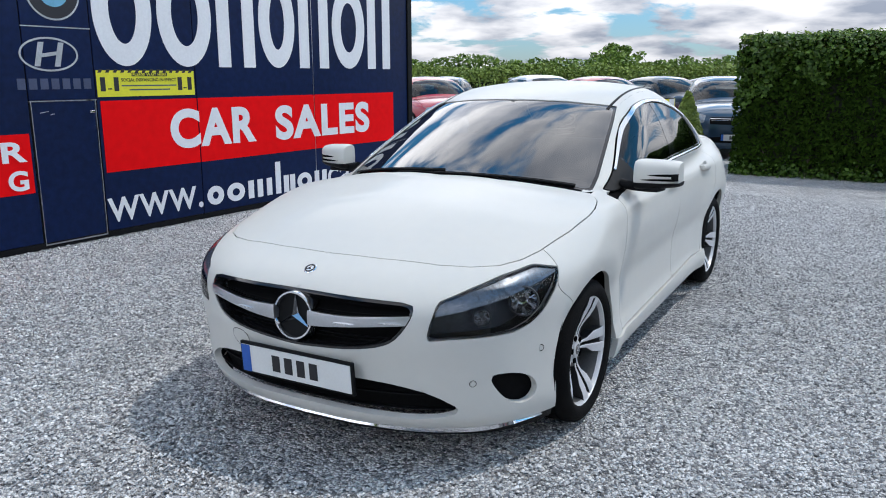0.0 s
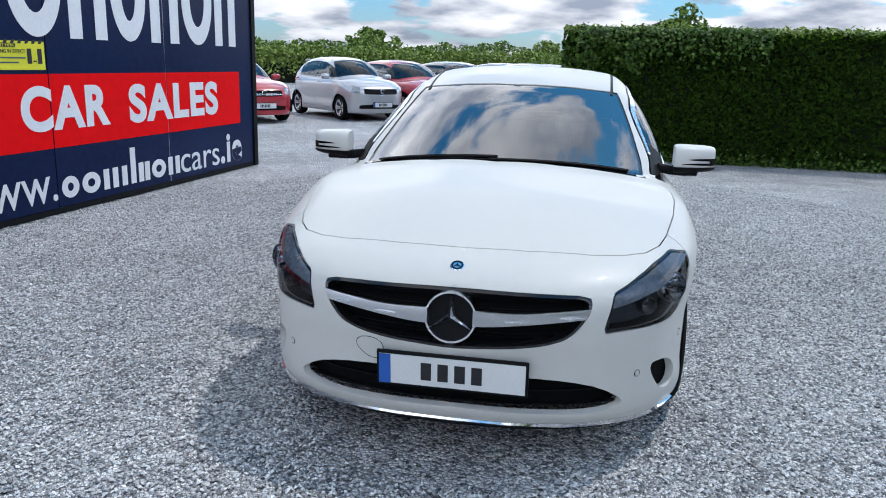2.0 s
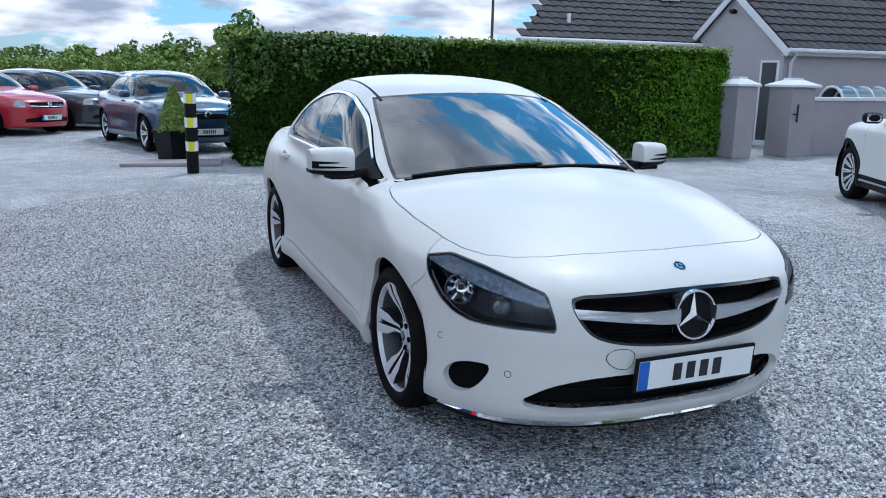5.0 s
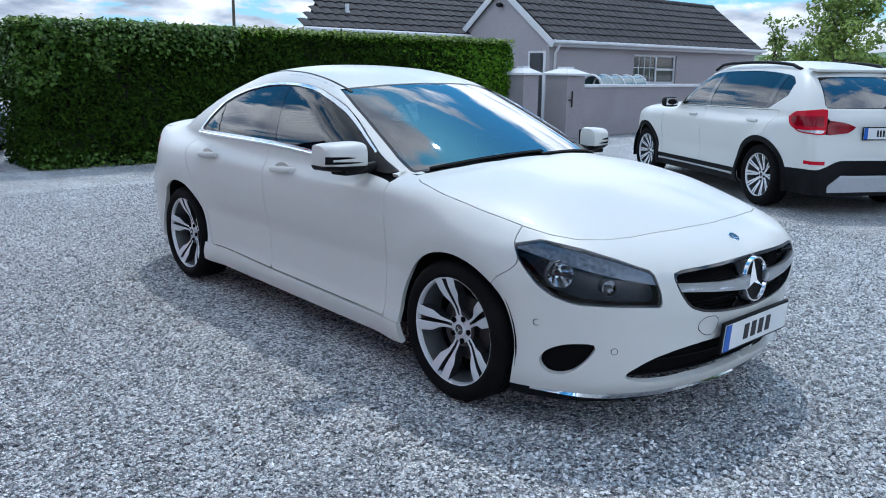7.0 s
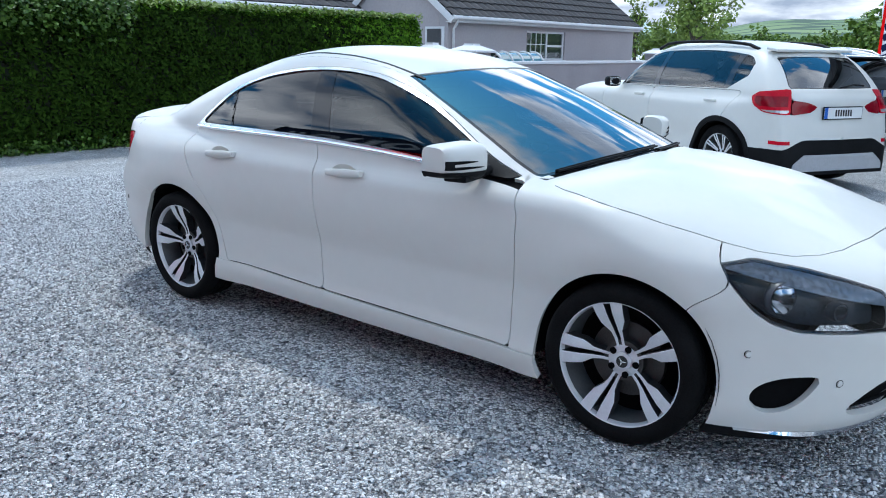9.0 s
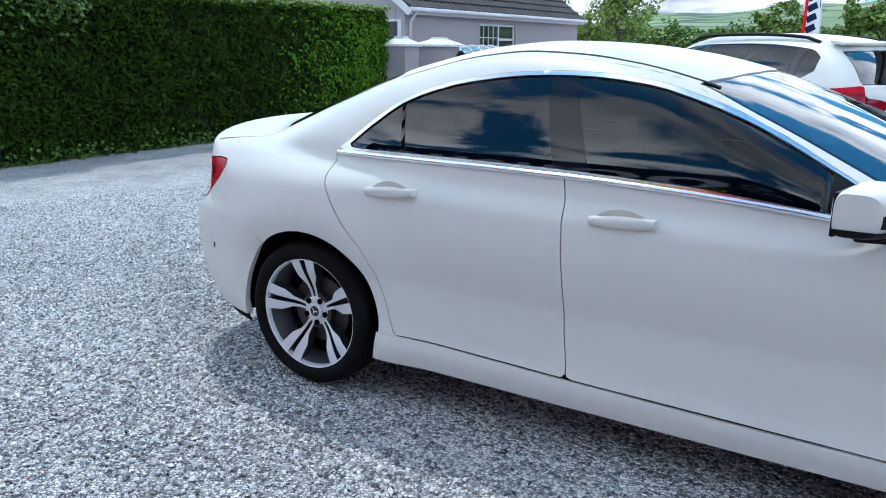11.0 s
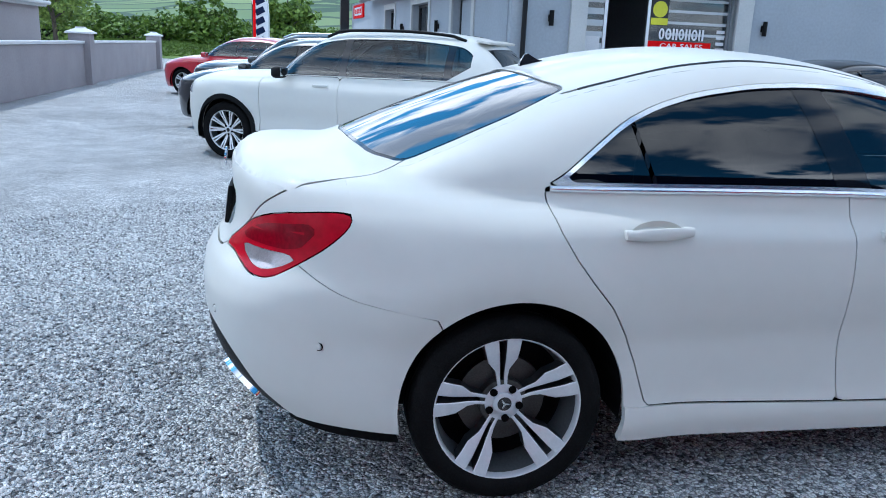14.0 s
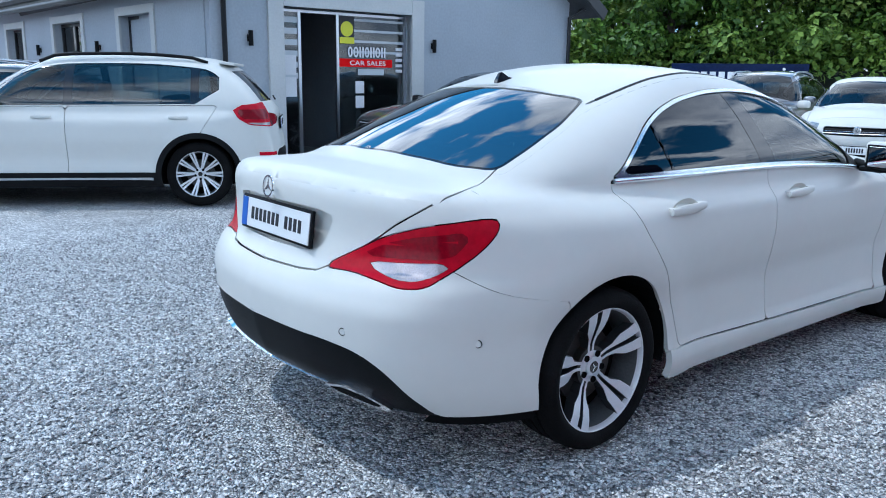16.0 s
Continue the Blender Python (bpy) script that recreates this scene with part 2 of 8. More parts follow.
def tube(points, radius, sides=8, taper=None):
    """A round rod along points; taper: radius at its end."""
    verts, faces, pts = [], [], [Vector(p) for p in points]
    up = Vector((0.13, 0.21, 0.97))
    for i, p in enumerate(pts):
        d = (pts[min(i + 1, len(pts) - 1)] - pts[max(i - 1, 0)]).normalized()
        u = d.cross(up)
        if u.length < 0.1:
            u = d.cross(Vector((1, 0, 0)))
        u.normalize()
        w = d.cross(u)
        r = radius if taper is None else radius + (taper - radius) * i / (len(pts) - 1)
        verts += [p + r * (math.cos(6.28318 * k / sides) * u + math.sin(6.28318 * k / sides) * w) for k in range(sides)]
    for i in range(len(pts) - 1):
        for k in range(sides):
            a, b = i * sides + k, i * sides + (k + 1) % sides
            faces.append((a, a + sides, b + sides, b))
    faces += [tuple(range(sides)), tuple(range(len(verts) - 1, len(verts) - sides - 1, -1))]
    return mesh_of(verts, faces)


def merge(*bms):
    out = bmesh.new()
    for b in bms:
        me = bpy.data.meshes.new("tmp")
        b.to_mesh(me)
        out.from_mesh(me)
        bpy.data.meshes.remove(me)
        b.free()
    return out

# ---- car bodies: a body is the zero set of a field built from a few profiles ----
def curve(*flat):
    """A smooth monotone curve through x, value pairs."""
    xs, ys = np.array(flat[0::2], float), np.array(flat[1::2], float)
    h, d = np.diff(xs), np.diff(ys) / np.diff(xs)
    m = np.zeros(len(xs))
    m[0], m[-1] = d[0], d[-1]
    for i in range(1, len(xs) - 1):
        if d[i - 1] * d[i] > 0:
            w1, w2 = 2 * h[i] + h[i - 1], h[i] + 2 * h[i - 1]
            m[i] = (w1 + w2) / (w1 / d[i - 1] + w2 / d[i])

    def at(x):
        x = np.asarray(x, float)
        xc = np.clip(x, xs[0], xs[-1])
        i = np.clip(np.searchsorted(xs, xc) - 1, 0, len(xs) - 2)
        t = (xc - xs[i]) / h[i]
        y = (1 + 2 * t) * (1 - t) ** 2 * ys[i] + t * (1 - t) ** 2 * h[i] * m[i] + t * t * (3 - 2 * t) * ys[i + 1] + t * t * (t - 1) * h[i] * m[i + 1]
        return y + np.where(x < xs[0], (x - xs[0]) * m[0], 0) + np.where(x > xs[-1], (x - xs[-1]) * m[-1], 0)
    return at


def smax(a, b, k):
    h = np.clip(0.5 + 0.5 * (a - b) / k, 0, 1)
    return b + (a - b) * h + k * h * (1 - h)


def smin(a, b, k):
    return -smax(-a, -b, k)


def ease(x, a, b):
    t = np.clip((x - a) / (b - a), 0, 1)
    return t * t * (3 - 2 * t)


def body_field(c):
    """The signed field of a car body (negative inside). s runs back from the nose, y to the car's right, z up."""
    def field(s, y, z):
        y = np.abs(y)
        side = y - c["plan"](s) - c["sect"](z) - c["extra"](s, z)
        nose = c["nose"](z) + c["nose_plan"](y) - s
        tail = s - c["tail"](z) + c["tail_plan"](y)
        top = z - c["top"](s) + c["crown"](s) * (y / 0.8) ** 2.2
        low = smax(smax(side, top, c.get("k_top", 0.07)), smax(nose, tail, 0.01), c.get("k_end", 0.10))
        sh = y * y * (c["ws"] * (1 - ease(s, 1.9 * c["fs"], 3.1 * c["fs"])) - c["bl"] * ease(s, 2.4 * c["fs"], 3.3 * c["fs"]))
        roof = z - c["roof"](s - sh) + c["roof_crown"] * (y / 0.55) ** 2.4
        gh = smax(y - c["belt"](s) + c["tumble"](z - c["zbelt"]), roof, c.get("k_roof", 0.06))
        gh = smax(gh, smax(0.5 - s, s - c["gh_end"], 0.01), 0.05)
        return smin(low, gh, c.get("k_join", 0.035))
    return field


def cast(field, o, d, far, steps=60):
    """First place where rays from o along d enter the body, or nan."""
    n = len(o)
    ts = np.linspace(0, far, steps)
    hit, lo, hi = np.zeros(n, bool), np.zeros(n), np.zeros(n)
    prev = 0.0
    for t in ts[1:]:
        p = o + d * t
        inside = (field(p[:, 0], p[:, 1], p[:, 2]) < 0) & ~hit
        lo[inside], hi[inside] = prev, t
        hit |= inside
        prev = t
    for _ in range(24):
        mid = (lo + hi) / 2
        p = o + d * mid[:, None]
        ins = field(p[:, 0], p[:, 1], p[:, 2]) < 0
        hi, lo = np.where(ins, mid, hi), np.where(ins, lo, mid)
    p = o + d * hi[:, None]
    p[~hit] = np.nan
    return p


def patch(field, kind, a, b, axis=1.0):
    """A grid of rays: 'side' over (s, z), 'top' over (s, y), 'front' and 'rear' over (angle, z) round an upright axis."""
    A, B = np.meshgrid(a, b, indexing="ij")
    A, B, one = A.ravel(), B.ravel(), np.ones(A.size)
    if kind == "side":
        o, d, far = np.stack([A, one * 1.4, B], 1), np.stack([0 * A, -one, 0 * A], 1), 1.38
    elif kind == "top":
        o, d, far = np.stack([A, B, one * 2.2], 1), np.stack([0 * A, 0 * A, -one], 1), 2.0
    else:
        sg = -1.0 if kind == "front" else 1.0
        ca, sa = np.cos(A) * sg, np.sin(A)
        o, d, far = np.stack([axis + 2.4 * ca, 2.4 * sa, B], 1), np.stack([-ca, -sa, 0 * A], 1), 2.35
    v = cast(field, o, d, far, 80)
    i, j = np.meshgrid(np.arange(len(a) - 1), np.arange(len(b) - 1), indexing="ij")
    w = len(b)
    q = np.stack([i * w + j, (i + 1) * w + j, (i + 1) * w + j + 1, i * w + j + 1], -1).reshape(-1, 4)
    q = q[~np.isnan(v[q].sum(axis=(1, 2)))]
    # turn the faces outwards
    if len(q):
        nrm = np.cross(v[q[:, 1]] - v[q[:, 0]], v[q[:, 2]] - v[q[:, 0]])
        c = v[q].mean(1)
        e = 1e-3
        g = np.stack([field(c[:, 0] + e, c[:, 1], c[:, 2]) - field(c[:, 0] - e, c[:, 1], c[:, 2]),
                      field(c[:, 0], c[:, 1] + e, c[:, 2]) - field(c[:, 0], c[:, 1] - e, c[:, 2]),
                      field(c[:, 0], c[:, 1], c[:, 2] + e) - field(c[:, 0], c[:, 1], c[:, 2] - e)], 1)
        flip = (nrm * g).sum(1) < 0
        q[flip] = q[flip][:, ::-1]
    return v, q


def rounded(pts, rounds=2, cut=0.25):
    """Corner-cutting: a smooth closed outline from a few corners."""
    p = np.array(pts, float)
    for _ in range(rounds):
        nx = np.roll(p, -1, 0)
        p = np.stack([p + cut * (nx - p), p + (1 - cut) * (nx - p)], 1).reshape(-1, 2)
    return p


def inside(poly, a, b):
    """Signed distance to an outline, positive inside."""
    p = np.asarray(poly, float)
    q = np.roll(p, -1, 0)
    best, odd = np.full(len(a), 1e9), np.zeros(len(a), bool)
    for (x0, y0), (x1, y1) in zip(p, q):
        dx, dy = x1 - x0, y1 - y0
        t = np.clip(((a - x0) * dx + (b - y0) * dy) / (dx * dx + dy * dy + 1e-12), 0, 1)
        best = np.minimum(best, (a - x0 - t * dx) ** 2 + (b - y0 - t * dy) ** 2)
        if y0 != y1:
            odd ^= ((y0 > b) != (y1 > b)) & (a < dx * (b - y0) / dy + x0)
    return np.where(odd, 1, -1) * np.sqrt(best)


def angle_of(v, axis, sg=-1.0):
    return np.arctan2(np.abs(v[:, 1]), (v[:, 0] - axis) * sg)


def flat(vals):
    out = []
    for x in vals if isinstance(vals, (list, tuple)) else [vals]:
        out += flat(x) if isinstance(x, (list, tuple)) else [x]
    return out


def clip_grid(v, q, fields):
    """The part of a grid where every field is positive, cut along the zero lines."""
    w = np.stack(fields, 1)
    good = (w > 0)[q]
    alive, whole = ~((~good).all(1)).any(1), good.all((1, 2))
    verts, faces, index = [], [], {}

    def put(key, co):
        if key not in index:
            index[key] = len(verts)
            verts.append(co)
        return index[key]
    for f in q[whole]:
        faces.append([put(int(i), v[i]) for i in f])
    for f in q[alive & ~whole]:
        poly = [(int(i), v[i], w[i]) for i in f]
        for k in range(w.shape[1]):
            nxt = []
            for a, b in zip(poly, poly[1:] + poly[:1]):
                pa, pb = a[2][k] > 0, b[2][k] > 0
                if pa:
                    nxt.append(a)
                if pa != pb:
                    t = a[2][k] / (a[2][k] - b[2][k])
                    nxt.append(((k, frozenset((a[0], b[0]))), a[1] + t * (b[1] - a[1]), a[2] + t * (b[2] - a[2])))
            poly = nxt
            if len(poly) < 3:
                break
        if len(poly) > 2:
            ids = [put(p[0], p[1]) for p in poly]
            if len(set(ids)) == len(ids):
                faces.append(ids)
    return np.array(verts).reshape(-1, 3), faces


def panel(field, grid, val, rim=0.014, both=False, mirror=False, shift=0.0):
    """A body panel: the grid clipped to val > 0, its edges turned in by rim. both: with its other half; mirror: the other side alone."""
    v, faces = clip_grid(grid[0], grid[1], flat(val))
    if not len(v):
        return bmesh.new()
    e = 2e-3
    g = np.stack([field(v[:, 0] + e, v[:, 1], v[:, 2]) - field(v[:, 0] - e, v[:, 1], v[:, 2]),
                  field(v[:, 0], v[:, 1] + e, v[:, 2]) - field(v[:, 0], v[:, 1] - e, v[:, 2]),
                  field(v[:, 0], v[:, 1], v[:, 2] + e) - field(v[:, 0], v[:, 1], v[:, 2] - e)], 1)
    g /= np.linalg.norm(g, axis=1, keepdims=True) + 1e-9
    v = v + shift * g
    if rim:
        used = {}
        for f in faces:
            for i, j in zip(f, f[1:] + f[:1]):
                used[(i, j)] = 1
        edge = [(i, j) for i, j in used if (j, i) not in used and not (both and abs(v[i, 1]) < 1e-4 and abs(v[j, 1]) < 1e-4)]
        top, low, extra = {}, {}, []
        for i in {i for p in edge for i in p}:
            top[i] = len(v) + len(extra)
            extra.append(v[i])
            low[i] = len(v) + len(extra)
            extra.append(v[i] - rim * g[i])
        faces = faces + [[top[j], top[i], low[i], low[j]] for i, j in edge]
        v = np.vstack([v, np.array(extra)])
    flip = v * np.array([1, -1, 1])
    if mirror:
        v, faces = flip, [f[::-1] for f in faces]
    if both:
        n = len(v)
        faces = faces + [[i + n for i in f[::-1]] for f in faces]
        v = np.vstack([v, flip])
    bm = mesh_of(v, faces)
    if both:
        mid = [x for x in bm.verts if abs(x.co.y) < 1e-4]
        bmesh.ops.remove_doubles(bm, verts=mid, dist=1e-5)
    for face in bm.faces:
        face.smooth = True
    return bm

# ---- the white saloon: profiles ----
COUPE = {
    "plan": curve(0.0, 0.70, 0.25, 0.80, 0.55, 0.862, 0.92, 0.885, 1.5, 0.875, 2.4, 0.872, 3.1, 0.876, 3.62, 0.887, 4.1, 0.865, 4.4, 0.81, 4.64, 0.72),
    "sect": curve(0.12, -0.06, 0.2, -0.022, 0.26, -0.012, 0.34, -0.03, 0.50, -0.036, 0.62, -0.014, 0.74, 0.0, 0.84, -0.006, 0.92, -0.028, 1.02, -0.07, 1.2, -0.16),
    "extra": lambda s, z: -0.008 * ease(s, 2.7, 3.5) * ease(z, 0.905, 0.935) - 0.060 * ease(s, 3.65, 4.25) * ease(z, 0.68, 0.95) + 0.018 * np.exp(-((np.hypot(s - 0.92, z - 0.32) - 0.40) / 0.09) ** 2) + 0.022 * np.exp(-((np.hypot(s - 3.62, z - 0.32) - 0.42) / 0.12) ** 2),
    "nose": curve(0.10, 0.14, 0.17, 0.085, 0.22, 0.05, 0.30, 0.035, 0.42, 0.022, 0.52, 0.004, 0.60, 0.0, 0.66, 0.014, 0.70, 0.045, 0.74, 0.11, 0.78, 0.22),
    "nose_plan": curve(0, 0, 0.2, 0.012, 0.4, 0.055, 0.6, 0.15, 0.72, 0.255, 0.82, 0.42, 0.95, 0.75),
    "tail": curve(0.15, 4.40, 0.25, 4.48, 0.36, 4.565, 0.48, 4.60, 0.60, 4.605, 0.68, 4.575, 0.74, 4.522, 0.86, 4.495, 0.98, 4.502, 1.05, 4.515),
    "tail_plan": curve(0, 0, 0.3, 0.025, 0.5, 0.075, 0.65, 0.15, 0.75, 0.25, 0.85, 0.45, 0.95, 0.8),
    "top": curve(0.0, 0.70, 0.1, 0.765, 0.25, 0.825, 0.5, 0.893, 0.9, 0.957, 1.15, 0.982, 1.35, 0.972, 1.7, 0.965, 2.6, 0.975, 3.5, 1.005, 4.0, 1.05, 4.35, 1.043, 4.62, 1.026),
    "crown": curve(0.0, 0.10, 0.5, 0.10, 1.0, 0.085, 1.5, 0.06, 3.3, 0.06, 3.9, 0.085, 4.6, 0.055),
    "ws": 0.42, "bl": 0.42, "fs": 1.0,
    "roof": curve(0.9, 0.87, 1.14, 0.985, 1.5, 1.14, 1.8, 1.258, 2.05, 1.342, 2.3, 1.396, 2.55, 1.425, 2.8, 1.434, 3.05, 1.414, 3.4, 1.340, 3.8, 1.207, 4.08, 1.092, 4.3, 0.99),
    "roof_crown": 0.042,
    "belt": curve(1.2, 0.80, 1.8, 0.815, 2.6, 0.82, 3.2, 0.80, 3.7, 0.735, 4.1, 0.66, 4.4, 0.60),
    "tumble": curve(-0.4, 0.02, -0.1, 0.0, 0, 0.004, 0.2, 0.088, 0.36, 0.205, 0.46, 0.285),
    "zbelt": 0.98, "gh_end": 4.2, "k_top": 0.07, "k_end": 0.10, "k_roof": 0.07, "k_join": 0.03,
}

# ---- end of profiles
COUPE_AT = pose(-0.573, 2.803, 0, 0, 0, 60.9)

# ---- ground ----
def gravel_material():
    m = bpy.data.materials.new("crushed_limestone")
    m.use_nodes = True
    n, l = m.node_tree.nodes, m.node_tree.links
    p = n["Principled BSDF"]
    p.inputs["Roughness"].default_value, p.inputs["Specular IOR Level"].default_value = 0.85, 0.25
    co = n.new("ShaderNodeTexCoord")
    cells, cells2, big, patch_ = (n.new("ShaderNodeTexVoronoi"), n.new("ShaderNodeTexVoronoi"), n.new("ShaderNodeTexNoise"), n.new("ShaderNodeTexNoise"))
    cells.inputs["Scale"].default_value, cells2.inputs["Scale"].default_value = 60, 108
    big.inputs["Scale"].default_value, big.inputs["Detail"].default_value = 0.35, 6
    patch_.inputs["Scale"].default_value, patch_.inputs["Detail"].default_value = 2.6, 8
    for t in (cells, cells2, big, patch_):
        l.new(co.outputs["Object"], t.inputs["Vector"])
    hue = n.new("ShaderNodeValToRGB")
    e = hue.color_ramp.elements
    e[0].position, e[0].color = 0.0, (0.035, 0.037, 0.042, 1)
    e[1].position, e[1].color = 1.0, (0.95, 0.95, 0.94, 1)
    for pos, c in ((0.20, (0.20, 0.205, 0.215, 1)), (0.40, (0.50, 0.505, 0.515, 1)), (0.60, (0.74, 0.74, 0.735, 1)), (0.82, (0.90, 0.895, 0.88, 1))):
        k = e.new(pos)
        k.color = c
    sep, sep2 = n.new("ShaderNodeSeparateColor"), n.new("ShaderNodeSeparateColor")
    l.new(cells.outputs["Color"], sep.inputs[0]); l.new(cells2.outputs["Color"], sep2.inputs[0])
    avg = n.new("ShaderNodeMix"); avg.inputs["Factor"].default_value = 0.36
    l.new(sep.outputs[0], avg.inputs["A"]); l.new(sep2.outputs[0], avg.inputs["B"])
    far, span = n.new("ShaderNodeVectorMath"), n.new("ShaderNodeMapRange")
    far.operation = "DISTANCE"; far.inputs[1].default_value = (-0.3, 4.2, 0)
    span.inputs["From Min"].default_value, span.inputs["From Max"].default_value = 3.2, 8.5
    span.inputs["To Min"].default_value, span.inputs["To Max"].default_value = 0.0, 0.62
    l.new(co.outputs["Object"], far.inputs[0]); l.new(far.outputs["Value"], span.inputs["Value"])
    worn = n.new("ShaderNodeMix"); worn.inputs["B"].default_value = 0.52
    l.new(span.outputs["Result"], worn.inputs["Factor"]); l.new(avg.outputs["Result"], worn.inputs["A"])
    l.new(worn.outputs["Result"], hue.inputs["Fac"])
    # worn, dusty tracks and damper patches
    tone = n.new("ShaderNodeMapRange")
    tone.inputs["From Min"].default_value, tone.inputs["From Max"].default_value = 0.35, 0.65
    tone.inputs["To Min"].default_value, tone.inputs["To Max"].default_value = 0.92, 1.25
    l.new(big.outputs["Fac"], tone.inputs["Value"])
    tone2 = n.new("ShaderNodeMapRange")
    tone2.inputs["From Min"].default_value, tone2.inputs["From Max"].default_value = 0.3, 0.7
    tone2.inputs["To Min"].default_value, tone2.inputs["To Max"].default_value = 0.88, 1.2
    l.new(patch_.outputs["Fac"], tone2.inputs["Value"])
    mul = n.new("ShaderNodeMath"); mul.operation = "MULTIPLY"
    l.new(tone.outputs[0], mul.inputs[0]); l.new(tone2.outputs[0], mul.inputs[1])
    mix = n.new("ShaderNodeMix"); mix.data_type = "RGBA"; mix.blend_type = "MULTIPLY"; mix.inputs["Factor"].default_value = 1
    l.new(hue.outputs["Color"], mix.inputs["A"]); l.new(mul.outputs[0], mix.inputs["B"])
    # shade in the crevices between stones, painted into the colour along cell edges
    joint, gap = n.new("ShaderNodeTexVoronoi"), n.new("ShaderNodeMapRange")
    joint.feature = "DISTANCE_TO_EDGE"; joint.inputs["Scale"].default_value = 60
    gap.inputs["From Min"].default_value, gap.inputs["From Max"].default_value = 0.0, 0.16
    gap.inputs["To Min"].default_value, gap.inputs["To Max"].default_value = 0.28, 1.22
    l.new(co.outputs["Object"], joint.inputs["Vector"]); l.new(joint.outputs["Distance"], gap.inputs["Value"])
    crevice_shade = n.new("ShaderNodeMix"); crevice_shade.data_type = "RGBA"; crevice_shade.blend_type = "MULTIPLY"; crevice_shade.inputs["Factor"].default_value = 0.9
    l.new(mix.outputs["Result"], crevice_shade.inputs["A"]); l.new(gap.outputs["Result"], crevice_shade.inputs["B"])
    l.new(crevice_shade.outputs["Result"], p.inputs["Base Color"])
    add = n.new("ShaderNodeMath"); add.operation = "MULTIPLY_ADD"; add.inputs[1].default_value = 0.6
    l.new(cells2.outputs["Distance"], add.inputs[0]); l.new(cells.outputs["Distance"], add.inputs[2])
    b = n.new("ShaderNodeBump"); b.invert = True
    b.inputs["Strength"].default_value, b.inputs["Distance"].default_value = 1.0, 0.030
    l.new(add.outputs[0], b.inputs["Height"]); l.new(b.outputs["Normal"], p.inputs["Normal"])
    return m


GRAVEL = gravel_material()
STONE = material("gravel_stone", (0.95, 0.95, 0.94), 0.85, 0, 0.1, 30, dark=(0.10, 0.104, 0.112), island=0.9)


def build_ground():
    """One sheet to the horizon: fine and gently uneven near the cars, wide cells far off."""
    near = np.concatenate([[-1500, -500, -160, -60, -25], np.arange(-12, 30.1, 0.6), [40, 70, 160, 500, 1500]])
    n = len(near)
    verts, faces = [], []
    for x in near:
        for y in near:
            h = noise.noise(Vector((x * 0.35, y * 0.35, 0.0))) * 0.012 + noise.noise(Vector((x * 1.3, y * 1.3, 4.0))) * 0.006 - 0.008
            h *= 1 - ease(math.hypot(x - 2, y - 6), 18, 26)
            verts.append((x, y, min(h, 0.0)))
    for i in range(n - 1):
        for j in range(n - 1):
            a = i * n + j
            faces.append((a, a + n, a + n + 1, a + 1))
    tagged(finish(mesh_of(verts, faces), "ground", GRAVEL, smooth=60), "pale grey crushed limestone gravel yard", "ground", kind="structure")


def loose_stones():
    """Loose chippings lying on the yard where the camera passes nearest."""
    rng = np.random.default_rng(5)
    count = 150000
    # a band round the saloon
    a = rng.uniform(0, 2 * math.pi, count)
    r = 1.2 + 3.6 * rng.random(count) ** 0.8
    cx, cy = COUPE_AT.translation.x + 1.13, COUPE_AT.translation.y + 2.02
    ax = np.stack([np.cos(a) * (r + 1.2), np.sin(a) * r * 0.95], 1)
    th = radians(60.9)
    px = cx + ax[:, 0] * math.cos(th) - ax[:, 1] * math.sin(th)
    py = cy + ax[:, 0] * math.sin(th) + ax[:, 1] * math.cos(th)
    base = np.array([(1, 0, 0), (-1, 0, 0), (0, 1, 0), (0, -1, 0), (0, 0, 1), (0, 0, -1)], float)
    tri = np.array([(0, 2, 4), (2, 1, 4), (1, 3, 4), (3, 0, 4), (2, 0, 5), (1, 2, 5), (3, 1, 5), (0, 3, 5)])
    size = rng.uniform(0.0048, 0.0105, (count, 1, 1)) * rng.uniform(0.7, 1.3, (count, 1, 3))
    size[:, :, 2] *= 0.75
    v = base[None] * size * rng.uniform(0.7, 1.25, (count, 6, 1))
    q = rng.uniform(0, 6.283, count)
    c, s = np.cos(q)[:, None], np.sin(q)[:, None]
    x, y = v[:, :, 0] * c - v[:, :, 1] * s, v[:, :, 0] * s + v[:, :, 1] * c
    tilt = rng.uniform(-0.8, 0.8, (count, 1))
    v = np.stack([x + px[:, None], y + py[:, None], v[:, :, 2] + tilt * x + 0.001], -1).reshape(-1, 3)
    f = (tri[None] + 6 * np.arange(count)[:, None, None]).reshape(-1, 3)
    me = bpy.data.meshes.new("loose_gravel")
    me.from_pydata(v.tolist(), [], f.tolist())
    me.materials.append(STONE)
    tagged(new("loose_gravel", me), "loose grey limestone chippings scattered over the yard", "gravel", kind="stuff")


build_ground()
loose_stones()


# ---- walls: a frame with x along the wall, z up, -y out towards the yard ----
def wall_frame(p, d):
    return Matrix.Translation((p[0], p[1], 0)) @ Matrix.Rotation(math.atan2(d[1], d[0]), 4, "Z")


def slab(x0, x1, z0, z1, y0, y1, bevel=0.0):
    return box((x1 - x0, y1 - y0, z1 - z0), Matrix.Translation(((x0 + x1) / 2, (y0 + y1) / 2, (z0 + z1) / 2)), bevel)


